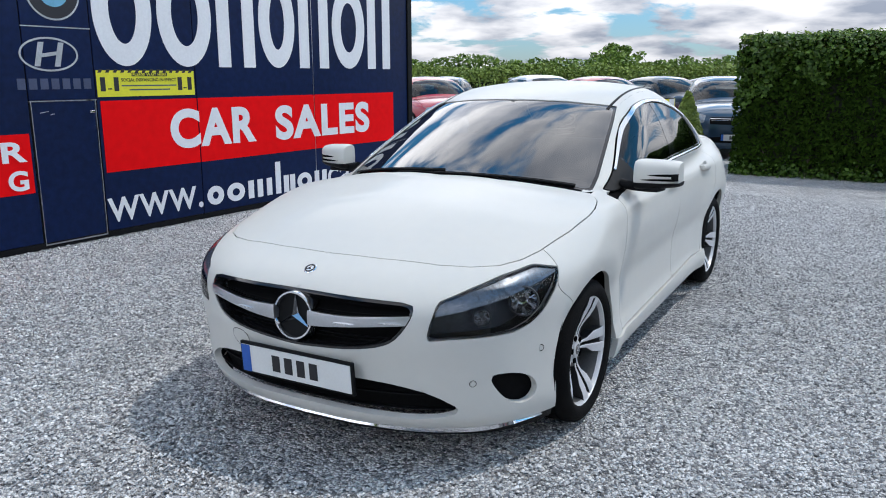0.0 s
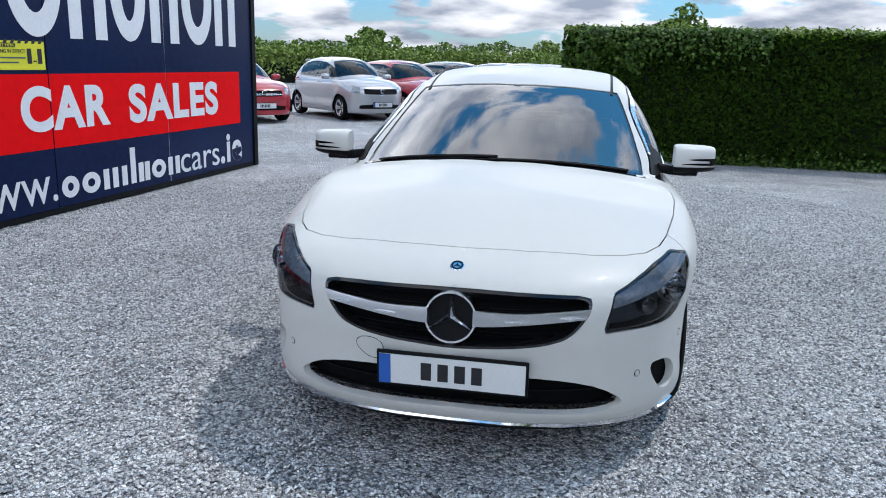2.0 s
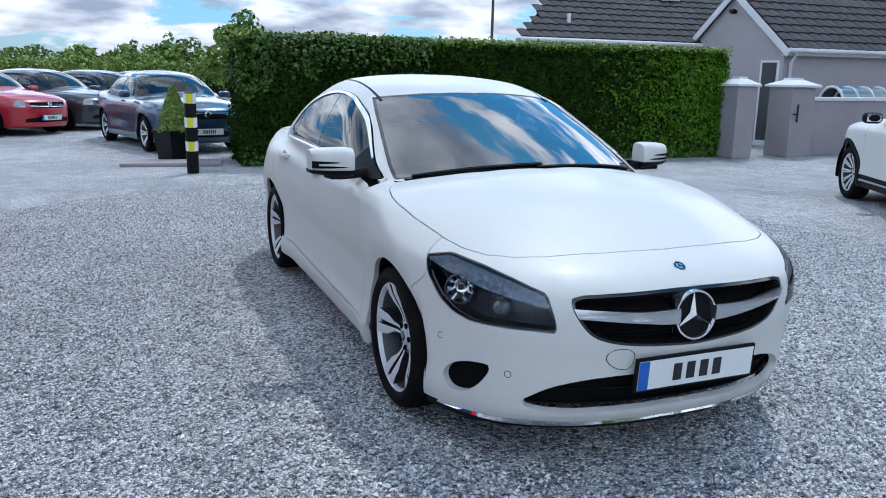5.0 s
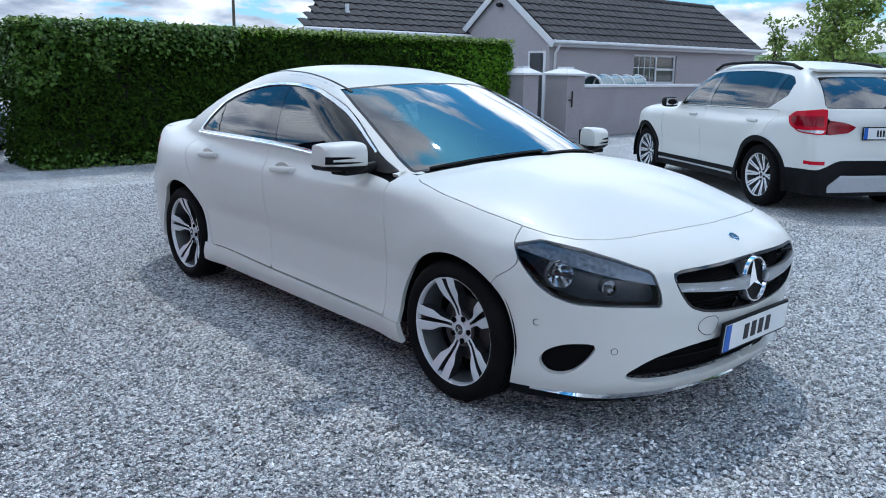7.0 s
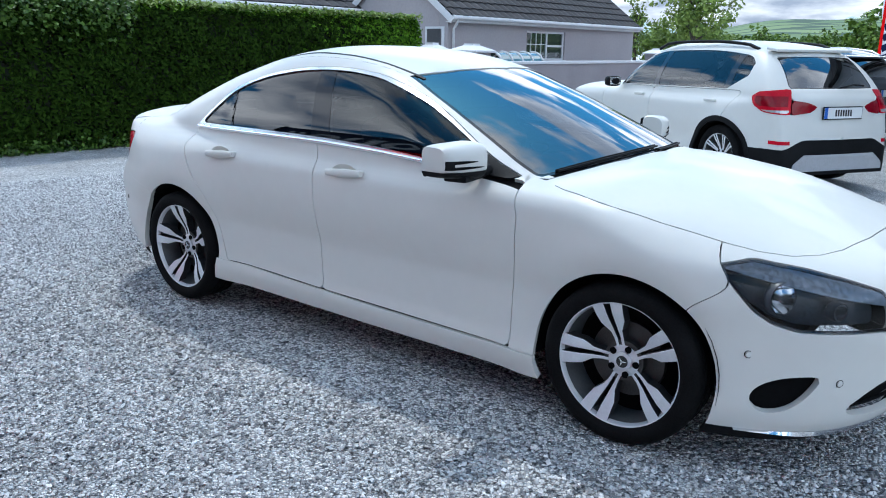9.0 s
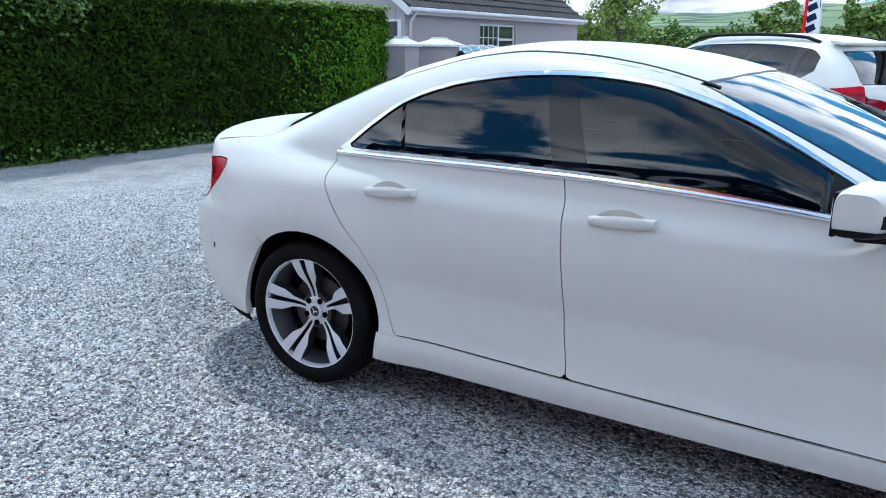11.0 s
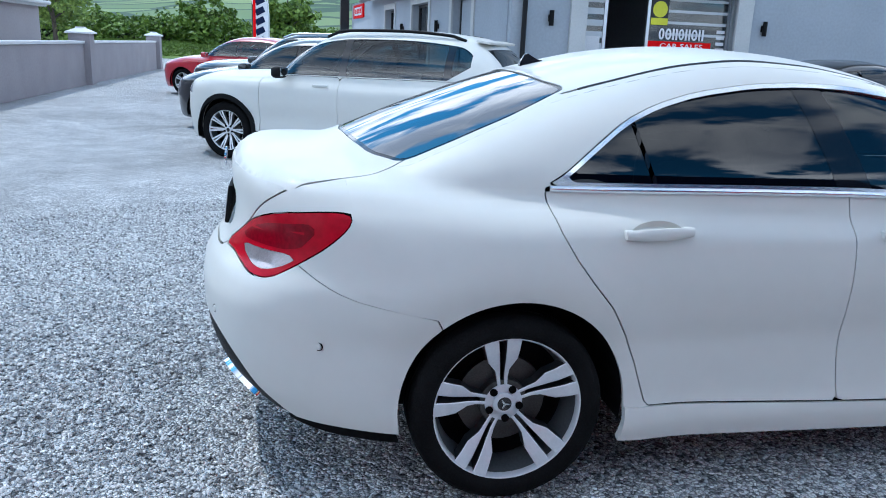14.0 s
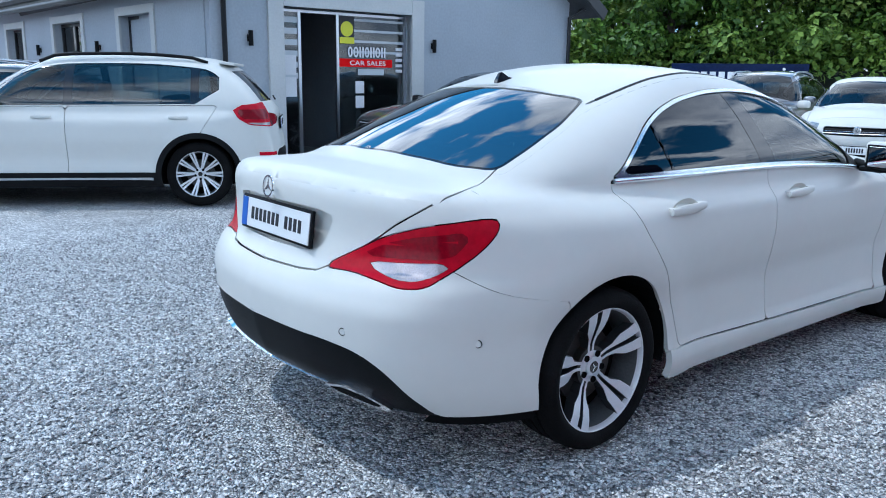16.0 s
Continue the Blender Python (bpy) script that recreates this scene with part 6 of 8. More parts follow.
# ---- the white saloon ----
def build_coupe(at):
    f = body_field(COUPE)
    car = thing("saloon_car", at, "glossy white four-door saloon car with black grille parked on gravel", "car")
    G = 0.0022
    side = patch(f, "side", np.arange(0.44, 4.34, 0.02), np.arange(0.14, 1.44, 0.0185))
    top = patch(f, "top", np.concatenate([np.arange(0.16, 4.58, 0.022)]), np.concatenate([np.arange(0.0, 0.86, 0.02)]))
    front = patch(f, "front", np.linspace(0, 1.42, 74), np.arange(0.125, 0.87, 0.0155), 1.0)
    rear = patch(f, "rear", np.linspace(0, 1.45, 74), np.arange(0.14, 1.06, 0.0165), 3.6)
    vs, vt, vf, vr = side[0], top[0], front[0], rear[0]
    P_door_f = [(1.395, 0.91), (1.365, 0.80), (1.372, 0.62), (1.385, 0.50), (1.380, 0.268), (2.462, 0.288), (2.482, 0.45), (2.490, 0.62), (2.503, 0.87), (2.528, 1.06), (1.6, 1.06)]
    P_door_r = [(2.528, 1.06), (2.503, 0.87), (2.490, 0.62), (2.482, 0.45), (2.462, 0.288), (3.172, 0.312), (3.222, 0.46), (3.262, 0.55), (3.320, 0.648), (3.392, 0.73), (3.450, 0.805), (3.496, 0.88), (3.513, 0.93), (3.522, 0.985), (3.49, 1.06)]
    P_dlo = rounded([(1.40, 0.918), (1.80, 0.962), (2.15, 0.986), (2.53, 1.0), (2.9, 1.003), (3.2, 1.002), (3.50, 0.999), (3.515, 0.999), (3.505, 1.007), (3.46, 1.035), (3.377, 1.105), (3.26, 1.195), (3.15, 1.245), (3.005, 1.287), (2.8, 1.318), (2.62, 1.327), (2.45, 1.322), (2.267, 1.299), (2.10, 1.25), (1.957, 1.193), (1.83, 1.13), (1.70, 1.06), (1.56, 0.985)], 1, 0.2)
    belt = curve(1.35, 0.912, 1.8, 0.962, 2.15, 0.986, 2.53, 1.0, 2.9, 1.003, 3.6, 1.0)
    P_hood = [(0.243, -0.4), (0.243, 0.0), (0.258, 0.24), (0.300, 0.47), (0.345, 0.58), (0.41, 0.665), (0.50, 0.72), (0.60, 0.752), (0.82, 0.795), (1.0, 0.812), (1.10, 0.805), (1.22, 0.775), (1.345, 0.705), (1.252, 0.50), (1.187, 0.3), (1.152, 0.0), (1.152, -0.4)]
    P_head = rounded([(1.12, 0.748), (1.0, 0.768), (0.825, 0.745), (0.70, 0.717), (0.574, 0.678), (0.545, 0.60), (0.533, 0.542), (0.62, 0.548), (0.72, 0.549), (0.86, 0.548), (0.94, 0.568), (1.005, 0.608), (1.072, 0.68)], 1, 0.08)
    P_grille = rounded([(-0.3, 0.688), (0.0, 0.689), (0.30, 0.683), (0.475, 0.676), (0.484, 0.64), (0.458, 0.585), (0.41, 0.528), (0.33, 0.50), (0.20, 0.484), (0.0, 0.472), (-0.3, 0.48)], 1, 0.22)
    P_intake = rounded([(-0.3, 0.38), (0.0, 0.382), (0.27, 0.378), (0.42, 0.362), (0.53, 0.33), (0.625, 0.262), (0.57, 0.232), (0.45, 0.224), (0.30, 0.230), (0.0, 0.238), (-0.3, 0.24)], 1, 0.22)
    P_fog = rounded([(0.99, 0.300), (0.965, 0.345), (0.90, 0.378), (0.83, 0.392), (0.765, 0.394), (0.775, 0.355), (0.82, 0.298), (0.875, 0.258), (0.95, 0.250)], 2)
    P_tail = rounded([(0.355, 0.728), (0.49, 0.795), (0.62, 0.860), (0.76, 0.900), (0.93, 0.919), (1.005, 0.916), (0.995, 0.872), (0.935, 0.815), (0.845, 0.755), (0.76, 0.705), (0.68, 0.702), (0.60, 0.718), (0.50, 0.732)], 1, 0.2)
    P_tailwhite = rounded([(0.52, 0.772), (0.86, 0.785), (0.80, 0.745), (0.73, 0.722), (0.65, 0.725)], 1, 0.2)
    P_ws = [(1.16, -0.4), (1.16, 0.0), (1.195, 0.3), (1.26, 0.5), (1.375, 0.695), (1.50, 0.686), (1.75, 0.643), (2.0, 0.597), (2.165, 0.560), (2.09, 0.40), (2.035, 0.2), (2.015, 0.0), (2.015, -0.4)]
    P_bl = rounded([(3.47, -0.4), (3.47, 0.0), (3.46, 0.2), (3.435, 0.36), (3.39, 0.495), (3.48, 0.53), (3.60, 0.565), (3.77, 0.585), (3.94, 0.588), (4.03, 0.45), (4.08, 0.25), (4.105, 0.0), (4.105, -0.4)], 1, 0.15)
    P_lid = [(3.88, -0.4), (3.88, 0.572), (3.94, 0.583), (4.00, 0.598), (4.08, 0.630), (4.16, 0.664), (4.22, 0.684), (4.28, 0.692), (4.32, 0.680), (4.36, 0.652), (4.40, 0.60), (4.42, 0.55), (4.45, 0.50), (4.9, 0.50), (4.9, -0.4)]
    P_lidr = [(-0.4, 0.703), (0.09, 0.704), (0.25, 0.707), (0.34, 0.714), (0.395, 0.737), (0.52, 0.806), (0.60, 0.856), (0.645, 0.890), (0.70, 0.924), (0.755, 0.955), (0.80, 0.979), (0.82, 1.0), (0.86, 1.2), (-0.4, 1.2)]
    af, ar, at_ = angle_of(vf, 1.0), angle_of(vr, 3.6, 1.0), angle_of(vs, 3.6, 1.0)

    def arch(v):
        d1 = np.hypot(v[:, 0] - 0.912, v[:, 2] - 0.308) - 0.352
        d2 = np.hypot(v[:, 0] - 3.607, v[:, 2] - 0.312) - 0.362
        return np.minimum(d1, d2)

    def line(v, pts):
        """Distance in s, to the rear of a line given as z, s pairs."""
        return v[:, 0] - curve(*pts)(v[:, 2])
    wing_edge = (0.12, 0.93, 0.585, 0.672, 0.69, 0.556, 0.76, 0.60, 0.86, 0.64)
    tail_edge = (0.1, 3.75, 0.62, 3.86, 0.645, 3.98, 0.672, 4.10, 0.70, 4.17, 0.757, 4.265)
    hood_t = inside(P_hood, vt[:, 0], np.abs(vt[:, 1]))
    hood_s, hood_f = inside(P_hood, vs[:, 0], vs[:, 1]), inside(P_hood, vf[:, 0], vf[:, 1])
    part("bonnet", panel(f, top, hood_t - G, both=True), WHITE, car, "smooth white bonnet")
    # bumper
    head_f, fog_f = inside(P_head, af, vf[:, 2]), inside(P_fog, af, vf[:, 2])
    gr_f, in_f = inside(P_grille, vf[:, 1], vf[:, 2]), inside(P_intake, vf[:, 1], vf[:, 2])
    ahead = -(vf[:, 0] - curve(*wing_edge)(vf[:, 2]))
    lipz = curve(0, 0.186, 0.40, 0.180, 0.62, 0.180, 0.86, 0.182, 1.2, 0.178)
    val = ([-hood_f - G, -head_f - G, -fog_f, -gr_f, -in_f, ahead - G, arch(vf), vf[:, 2] - lipz(af)])
    bumper = part("front_bumper", panel(f, front, val, 0.03, both=True), WHITE, car, "white front bumper")
    thick = curve(0, 0.010, 0.3, 0.011, 0.45, 0.019, 0.70, 0.021, 0.95, 0.008, 1.05, 0.003)
    lip_f, steps = [], 72
    la = np.repeat(np.linspace(-1.02, 1.02, steps + 1), 5)
    zt, th_ = lipz(np.abs(la)), thick(np.abs(la))
    lz, off = zt - th_ * np.tile([-0.05, 0.05, 0.85, 1, 1], steps + 1), np.tile([-0.01, 0.003, 0.013, 0.011, -0.01], steps + 1)
    ca, sa = np.cos(la), np.sin(la)
    hit = cast(f, np.stack([1 - 2.4 * ca, 2.4 * np.abs(sa), np.maximum(lz, 0.15)], 1), np.stack([ca, -np.abs(sa), 0 * ca], 1), 2.3, 120)
    lip_v = np.stack([hit[:, 0] - off * ca, np.copysign(np.abs(hit[:, 1]), la) + off * sa, lz], 1)
    for i in range(steps):
        lip_f += [(5 * i + k, 5 * i + k + 1, 5 * i + 6 + k, 5 * i + 5 + k) for k in range(4)]
    lip = mesh_of(lip_v, lip_f)
    bmesh.ops.recalc_face_normals(lip, faces=lip.faces[:])
    part("chrome_lip", lip, CHROME, bumper, "bright chrome lower lip", 50)
    part("lower_lip", panel(f, front, [lipz(af) - thick(af) - vf[:, 2], arch(vf), 1.16 - af], 0.02, both=True, shift=-0.012), BLACK_TRIM, bumper)
    for mir in (False, True):
        part("vent", panel(f, front, fog_f + 0.01, 0.0, mirror=mir, shift=-0.035), DARK_IN, bumper, "black side vent")
    # sensors, towing cover
    for mir in (1, -1):
        for a, z in ((0.70, 0.368), (1.0, 0.455)):
            p = cast(f, np.array([[1 - 2.4 * math.cos(a), 2.4 * math.sin(a), z]]), np.array([[math.cos(a), -math.sin(a), 0.0]]), 2.3, 200)[0]
            m = Matrix.Translation((p[0], p[1] * mir, p[2])) @ Vector((-math.cos(a), math.sin(a) * mir, 0)).to_track_quat("Z", "Y").to_matrix().to_4x4()
            part("parking_sensor", lathe([(0.0, 0.003), (0.009, 0.003), (0.0095, 0.0), (0.0115, 0.0005), (0.0115, -0.01)], 20, m), [WHITE], bumper, "", 40)
            part("sensor_ring", lathe([(0.0112, 0.0012), (0.0136, 0.0010), (0.0140, -0.004)], 20, m), DARK_IN, bumper)
    P_tow = rounded([(0.245, 0.478), (0.335, 0.482), (0.355, 0.44), (0.30, 0.398), (0.245, 0.402)], 2)
    tow = inside(P_tow, vf[:, 1], vf[:, 2])
    part("towing_cover", panel(f, front, tow, 0.004, shift=0.0014), WHITE, bumper, "small towing eye cover")
    part("cover_seam", panel(f, front, [tow + 0.0028, 0.0 - tow], 0.0, shift=0.0010), DARK_IN, bumper)
    # headlights
    for mir in (False, True):
        h = new("headlight")
        h.parent = car
        tagged(h, "clear headlight with dark housing and chrome reflectors")
        part("lens", panel(f, front, head_f - G, 0.02, mirror=mir), LENS, h)
        part("housing", panel(f, front, head_f + 0.006, 0.0, mirror=mir, shift=-0.085), HOUSING, h)
        part("bezel", panel(f, front, [head_f, 0.006 - head_f], 0.008, mirror=mir, shift=-0.004), BLACK_GLOSS, h)
        sg = -1 if mir else 1
        axis = Vector((-0.86, 0.50 * sg, 0.05)).to_track_quat("Z", "Y").to_matrix().to_4x4()
        for a_, z, r in ((0.905, 0.650, 0.052), (0.73, 0.615, 0.028)):
            hp = cast(f, np.array([[1 - 2.4 * math.cos(a_), 2.4 * math.sin(a_), z]]), np.array([[math.cos(a_), -math.sin(a_), 0.0]]), 2.3, 200)[0]
            s, y = hp[0] + 0.012, hp[1] - 0.006
            part("reflector", lathe([(r, 0.030), (r * 0.96, 0.012), (r * 0.80, -0.015), (r * 0.5, -0.035), (0.001, -0.04)], 9, Matrix.Translation((s + 0.035 * 0.86, (y - 0.02) * sg, z)) @ axis), CHROME, h, "", 12)
            part("reflector_ring", lathe([(r, 0.026), (r + 0.003, 0.031), (r + 0.006, 0.024), (r + 0.005, 0.0)], 32, Matrix.Translation((s + 0.035 * 0.86, (y - 0.02) * sg, z)) @ axis), HOUSING, h, "", 50)
            part("bulb_shield", lathe([(0.0, 0.010), (r * 0.18, 0.006), (r * 0.24, -0.008), (r * 0.24, -0.035)], 16, Matrix.Translation((s + 0.035 * 0.86, (y - 0.02) * sg, z)) @ axis), BLACK_GLOSS, h, "", 60)
        part("light_strip", panel(f, front, ([head_f - 0.004, vf[:, 2] - 0.632 - 0.20 * (af - 0.574), 0.684 + 0.21 * (af - 0.574) - vf[:, 2]]), 0.004, mirror=mir, shift=-0.006), LAMP_SILVER, h, "silver daytime light strip")
    # grille
    gr = new("grille")
    gr.parent = car
    tagged(gr, "black grille with one silver bar and round emblem")
    part("surround", panel(f, front, [gr_f + 0.002, 0.010 - gr_f], 0.05, both=True, shift=-0.003), BLACK_GLOSS, gr)
    part("backing", panel(f, front, gr_f + 0.01, 0.0, both=True, shift=-0.07), DARK_IN, gr)
    for z in np.arange(0.500, 0.680, 0.0135):
        part("mesh_bar", panel(f, front, [gr_f, 0.0022 - np.abs(vf[:, 2] - z)], 0.01, both=True, shift=-0.045), BLACK_TRIM, gr)
    barz = curve(0, 0.592, 0.10, 0.592, 0.48, 0.617)
    half = curve(0, 0.030, 0.12, 0.026, 0.25, 0.0195, 0.48, 0.016)
    part("grille_bar", panel(f, front, ([gr_f - 0.004, half(vf[:, 1]) - np.abs(vf[:, 2] - barz(vf[:, 1])), vf[:, 1] - 0.08]), 0.03, both=True, shift=0.004), SATIN, gr, "satin silver grille bar", 40)
    part("bar_edge", panel(f, front, ([gr_f - 0.006, 0.0035 - np.abs(vf[:, 2] - barz(vf[:, 1]) + 0.35 * half(vf[:, 1])), vf[:, 1] - 0.09]), 0.006, both=True, shift=0.010), CHROME, gr)
    face = Matrix.Translation((0.026, 0, 0.585)) @ Vector((-1, 0, 0.10)).to_track_quat("Z", "Y").to_matrix().to_4x4()
    emblem(gr, face, 0.094)
    zb_ = cast(f, np.array([[0.13, 0.0, 1.5]]), np.array([[0.0, 0.0, -1.0]]), 1.4, 300)[0][2]
    badge = Matrix.Translation((0.13, 0, zb_)) @ Vector((-0.55, 0, 1)).to_track_quat("Z", "Y").to_matrix().to_4x4()
    b = part("badge", lathe([(0.0, 0.004), (0.024, 0.004), (0.026, 0.002), (0.027, -0.01)], 32, badge), CHROME, car, "small round chrome badge", 40)
    part("badge_disc", ring_bm(0.015, 0.022, 0.0, 0.005, 32), BLACK_GLOSS, b).data.transform(badge)
    for k in range(3):
        part("badge_arm", prism([(0.0, -0.003), (0.015, 0.0), (0.0, 0.003)], 0.006, badge @ Matrix.Rotation(math.pi / 2 + k * 2.0944, 4, "Z")), BLACK_GLOSS, b)
    # intake
    part("intake", panel(f, front, in_f + 0.01, 0.0, both=True, shift=-0.06), DARK_IN, car, "black lower air intake")
    for z in np.arange(0.250, 0.375, 0.02):
        part("intake_slat", panel(f, front, [in_f, 0.003 - np.abs(vf[:, 2] - z)], 0.015, both=True, shift=-0.03), BLACK_TRIM, car)
    plate(car, Matrix.Translation((0.008, -0.012, 0.385)) @ Matrix.Rotation(radians(-4), 4, "Y") @ pose(0, 0, 0, 90, 0, -90), 4)
    # side panels
    low = vs[:, 2]
    over = belt(vs[:, 0])
    dlo = inside(P_dlo, vs[:, 0], vs[:, 2])
    doorf, doorr = inside(P_door_f, vs[:, 0], low), inside(P_door_r, vs[:, 0], low)
    under_belt = over - low - 0.019
    sill_top = curve(1.2, 0.267, 1.38, 0.267, 2.46, 0.287, 3.17, 0.311, 3.4, 0.317)(vs[:, 0])
    sill_bot = curve(1.2, 0.176, 2.4, 0.188, 3.3, 0.205)(vs[:, 0])
    ditch = 0.535
    light_s = inside(P_tail, angle_of(vs, 3.6, 1.0), vs[:, 2])

    def green(v):
        """How far inside the glass and roof area, in plan, with a margin for the pillars."""
        y = np.abs(v[:, 1])
        roof_box = np.minimum.reduce([ditch + 0.0005 - y, v[:, 0] - 2.0, 3.5 - v[:, 0]])
        return np.maximum.reduce([inside(P_ws, v[:, 0], y), inside(P_bl, v[:, 0], y), roof_box]) + 0.030
    back_edge = line(vs, tail_edge)
    seam = 4.10 + 0.25 * (vs[:, 2] - 0.92)
    ws_side = inside(P_ws, vs[:, 0], vs[:, 1])
    for mir in (False, True):
        sg = -1 if mir else 1
        wing = ([line(vs, wing_edge) - G, -hood_s - G, arch(vs), -doorf - G, 1.43 + 0.5 * np.maximum(low - 0.9, 0) - vs[:, 0], low - sill_top, np.where(low > 0.9, 1.5 - vs[:, 0], 1), np.where(vs[:, 0] > 1.0, vs[:, 1] - 0.705, 1), -ws_side - 0.004])
        part("wing", panel(f, side, wing, 0.025, mirror=mir), WHITE, car)
        for nm, dv in (("front_door", doorf), ("rear_door", doorr)):
            d = part(nm, panel(f, side, ([dv - G, under_belt, arch(vs)]), 0.02, mirror=mir), WHITE, car)
            s0, zh = ((2.19, 0.872) if nm == "front_door" else (3.08, 0.878))
            handle(d, f, s0, zh, sg, nm == "front_door")
        sill = ([sill_top - G - low, low - sill_bot, arch(vs), vs[:, 0] - 1.0, 3.5 - vs[:, 0]])
        part("sill", panel(f, side, sill, 0.03, mirror=mir, shift=0.012), WHITE, car, "white side sill")
        shell = ([-np.minimum(doorf, under_belt + 0.02) - G, -np.minimum(doorr, under_belt + 0.02) - G, arch(vs), -dlo - 0.004, -hood_s - G, np.maximum(vs[:, 0] - 1.40, -1), back_edge * -1 - G, seam - vs[:, 0],
                                   np.where(low < 0.90, vs[:, 0] - 3.1, 1), np.where(low > 0.97, -green(vs), 1)])
        bl_side = inside(P_bl, vs[:, 0], vs[:, 1])
        lid_side = inside(P_lid, vs[:, 0], vs[:, 1])
        shell = [shell, np.where(vs[:, 0] < 1.55, vs[:, 1] - 0.70, 1), low - 0.30, -lid_side - G, -light_s - G]
        part("side_frame", panel(f, side, shell, 0.02, mirror=mir), WHITE, car, "white roof pillar and rear wing")
        part("window_trim", panel(f, side, [dlo, vs[:, 0] - 1.62, 0.013 - 0.0075 * ease(-vs[:, 0], -2.2, -1.6) - dlo], 0.006, mirror=mir, shift=0.004), BRIGHT, car, "bright chrome window trim")
        bs = np.linspace(1.64, 3.508, 40)
        bz = belt(bs) - 0.008
        by = cast(f, np.stack([bs, 0 * bs + 1.3, bz], 1), np.tile([0.0, -1.0, 0.0], (40, 1)), 1.3, 200)[:, 1]
        part("belt_trim", tube([(a, sg * (b + 0.002), c) for a, b, c in zip(bs, by, bz)], 0.0105, 10), BRIGHT, car, "bright chrome waist strip", 60)
        g_in = dlo - 0.011 + 0.0055 * ease(-vs[:, 0], -2.2, -1.6)
        bp0, bp1 = 2.44 + 0.40 * (low - 1.02), 2.565 + 0.34 * (low - 1.02)
        qt = 3.175 + 0.30 * (low - 1.0)
        gf = part("side_window", panel(f, side, ([g_in, bp0 - vs[:, 0], vs[:, 0] - 1.72]), 0.004, mirror=mir, shift=-0.004), GLASS_SIDE, car, "tinted front side window")
        gr_ = part("side_window", panel(f, side, ([g_in, vs[:, 0] - bp1, qt - 0.008 - vs[:, 0]]), 0.004, mirror=mir, shift=-0.004), GLASS_DARK, car, "dark privacy rear side window")
        gq = part("quarter_window", panel(f, side, [g_in, vs[:, 0] - qt - 0.008], 0.004, mirror=mir, shift=-0.004), GLASS_DARK, car, "dark privacy quarter window")
        part("window_divider", panel(f, side, [g_in, 0.008 - np.abs(vs[:, 0] - qt)], 0.01, mirror=mir, shift=-0.002), PILLAR, car)
        part("door_pillar", panel(f, side, ([g_in, vs[:, 0] - bp0, bp1 - vs[:, 0]]), 0.02, mirror=mir, shift=-0.003), PILLAR, car, "glossy black door pillar")
        part("mirror_base", panel(f, side, [np.where(vs[:, 0] < 1.62, dlo, g_in), 1.72 - vs[:, 0]], 0.01, mirror=mir, shift=0.001), BLACK_TRIM, car, "black corner panel behind the mirror")
        door_mirror(car, sg)
        # wheel housing
        for s0 in (0.915, 3.61):
            hb = lathe([(0.365, -0.01), (0.375, -0.30), (0.05, -0.30)], 40, Matrix.Translation((s0, 0.86 * sg, 0.315)) @ Matrix.Rotation(radians(-90 * sg), 4, "X"))
            bmesh.ops.delete(hb, geom=[x for x in hb.verts if x.co.z < 0.20], context="VERTS")
            part("wheel_housing", hb, DARK_IN, car)
        for s0 in (0.92, 3.62):
            wheel(car, Matrix.Translation((s0, 0.757 * sg, 0.308)) @ Matrix.Rotation(radians(-90 * sg), 4, "X") @ Matrix.Rotation(radians(-29 if s0 > 2 else -21), 4, "Z"))
    # glass and roof
    ws_t, bl_t = inside(P_ws, vt[:, 0], np.abs(vt[:, 1])), inside(P_bl, vt[:, 0], np.abs(vt[:, 1]))
    lid_t = inside(P_lid, vt[:, 0], np.abs(vt[:, 1]))
    part("windscreen", panel(f, top, ws_t - 0.016, 0.004, both=True, shift=-0.003), GLASS, car, "windscreen reflecting clouds")
    part("windscreen_seal", panel(f, top, [ws_t - 0.001, 0.018 - ws_t], 0.006, both=True, shift=-0.004), BLACK_GLOSS, car)
    part("rear_window", panel(f, top, bl_t - 0.012, 0.004, both=True, shift=-0.003), GLASS_REAR, car, "dark rear window reflecting sky")
    part("rear_window_seal", panel(f, top, [bl_t - 0.001, 0.014 - bl_t], 0.006, both=True, shift=-0.004), BLACK_GLOSS, car)
    ty = np.abs(vt[:, 1])
    strip = ditch - 0.012
    between = ([vt[:, 0] - 1.9, 3.9 - vt[:, 0], vt[:, 2] - 1.1])
    part("roof", panel(f, top, ([between, strip - ty, -ws_t - 0.003, -bl_t - 0.003]), 0.012, both=True), WHITE, car, "white roof panel")
    gt, hoodn = green(vt), hood_t
    for mir in (False, True):
        part("pillar", panel(f, top, [gt, -ws_t - 0.001, -bl_t - 0.001, np.maximum(ty - strip - 0.012, np.maximum(2.02 - vt[:, 0], vt[:, 0] - 3.42)), vt[:, 2] - np.where(vt[:, 0] < 1.5, 0.93, 0.965), np.maximum(ty - 0.66, vt[:, 0] - 1.46), -lid_t - G, -hood_t - G], 0.0, mirror=mir), WHITE, car)
    part("roof_strip", panel(f, top, ([vt[:, 0] - 2.10, 3.36 - vt[:, 0], ty - strip + 0.001, strip + 0.014 - ty]), 0.004, both=True, shift=0.0008), BLACK_TRIM, car, "black roof ditch strip")
    part("cowl", panel(f, top, ([-hood_t - 0.004, -ws_t, vt[:, 0] - 1.08, 1.38 - vt[:, 0], 0.69 - ty]), 0.01, both=True, shift=-0.012), BLACK_TRIM, car)
    lip_t = (vt[:, 0] - 4.50 + COUPE["tail_plan"](ty)) + 1.3 * (1.0 - vt[:, 2])
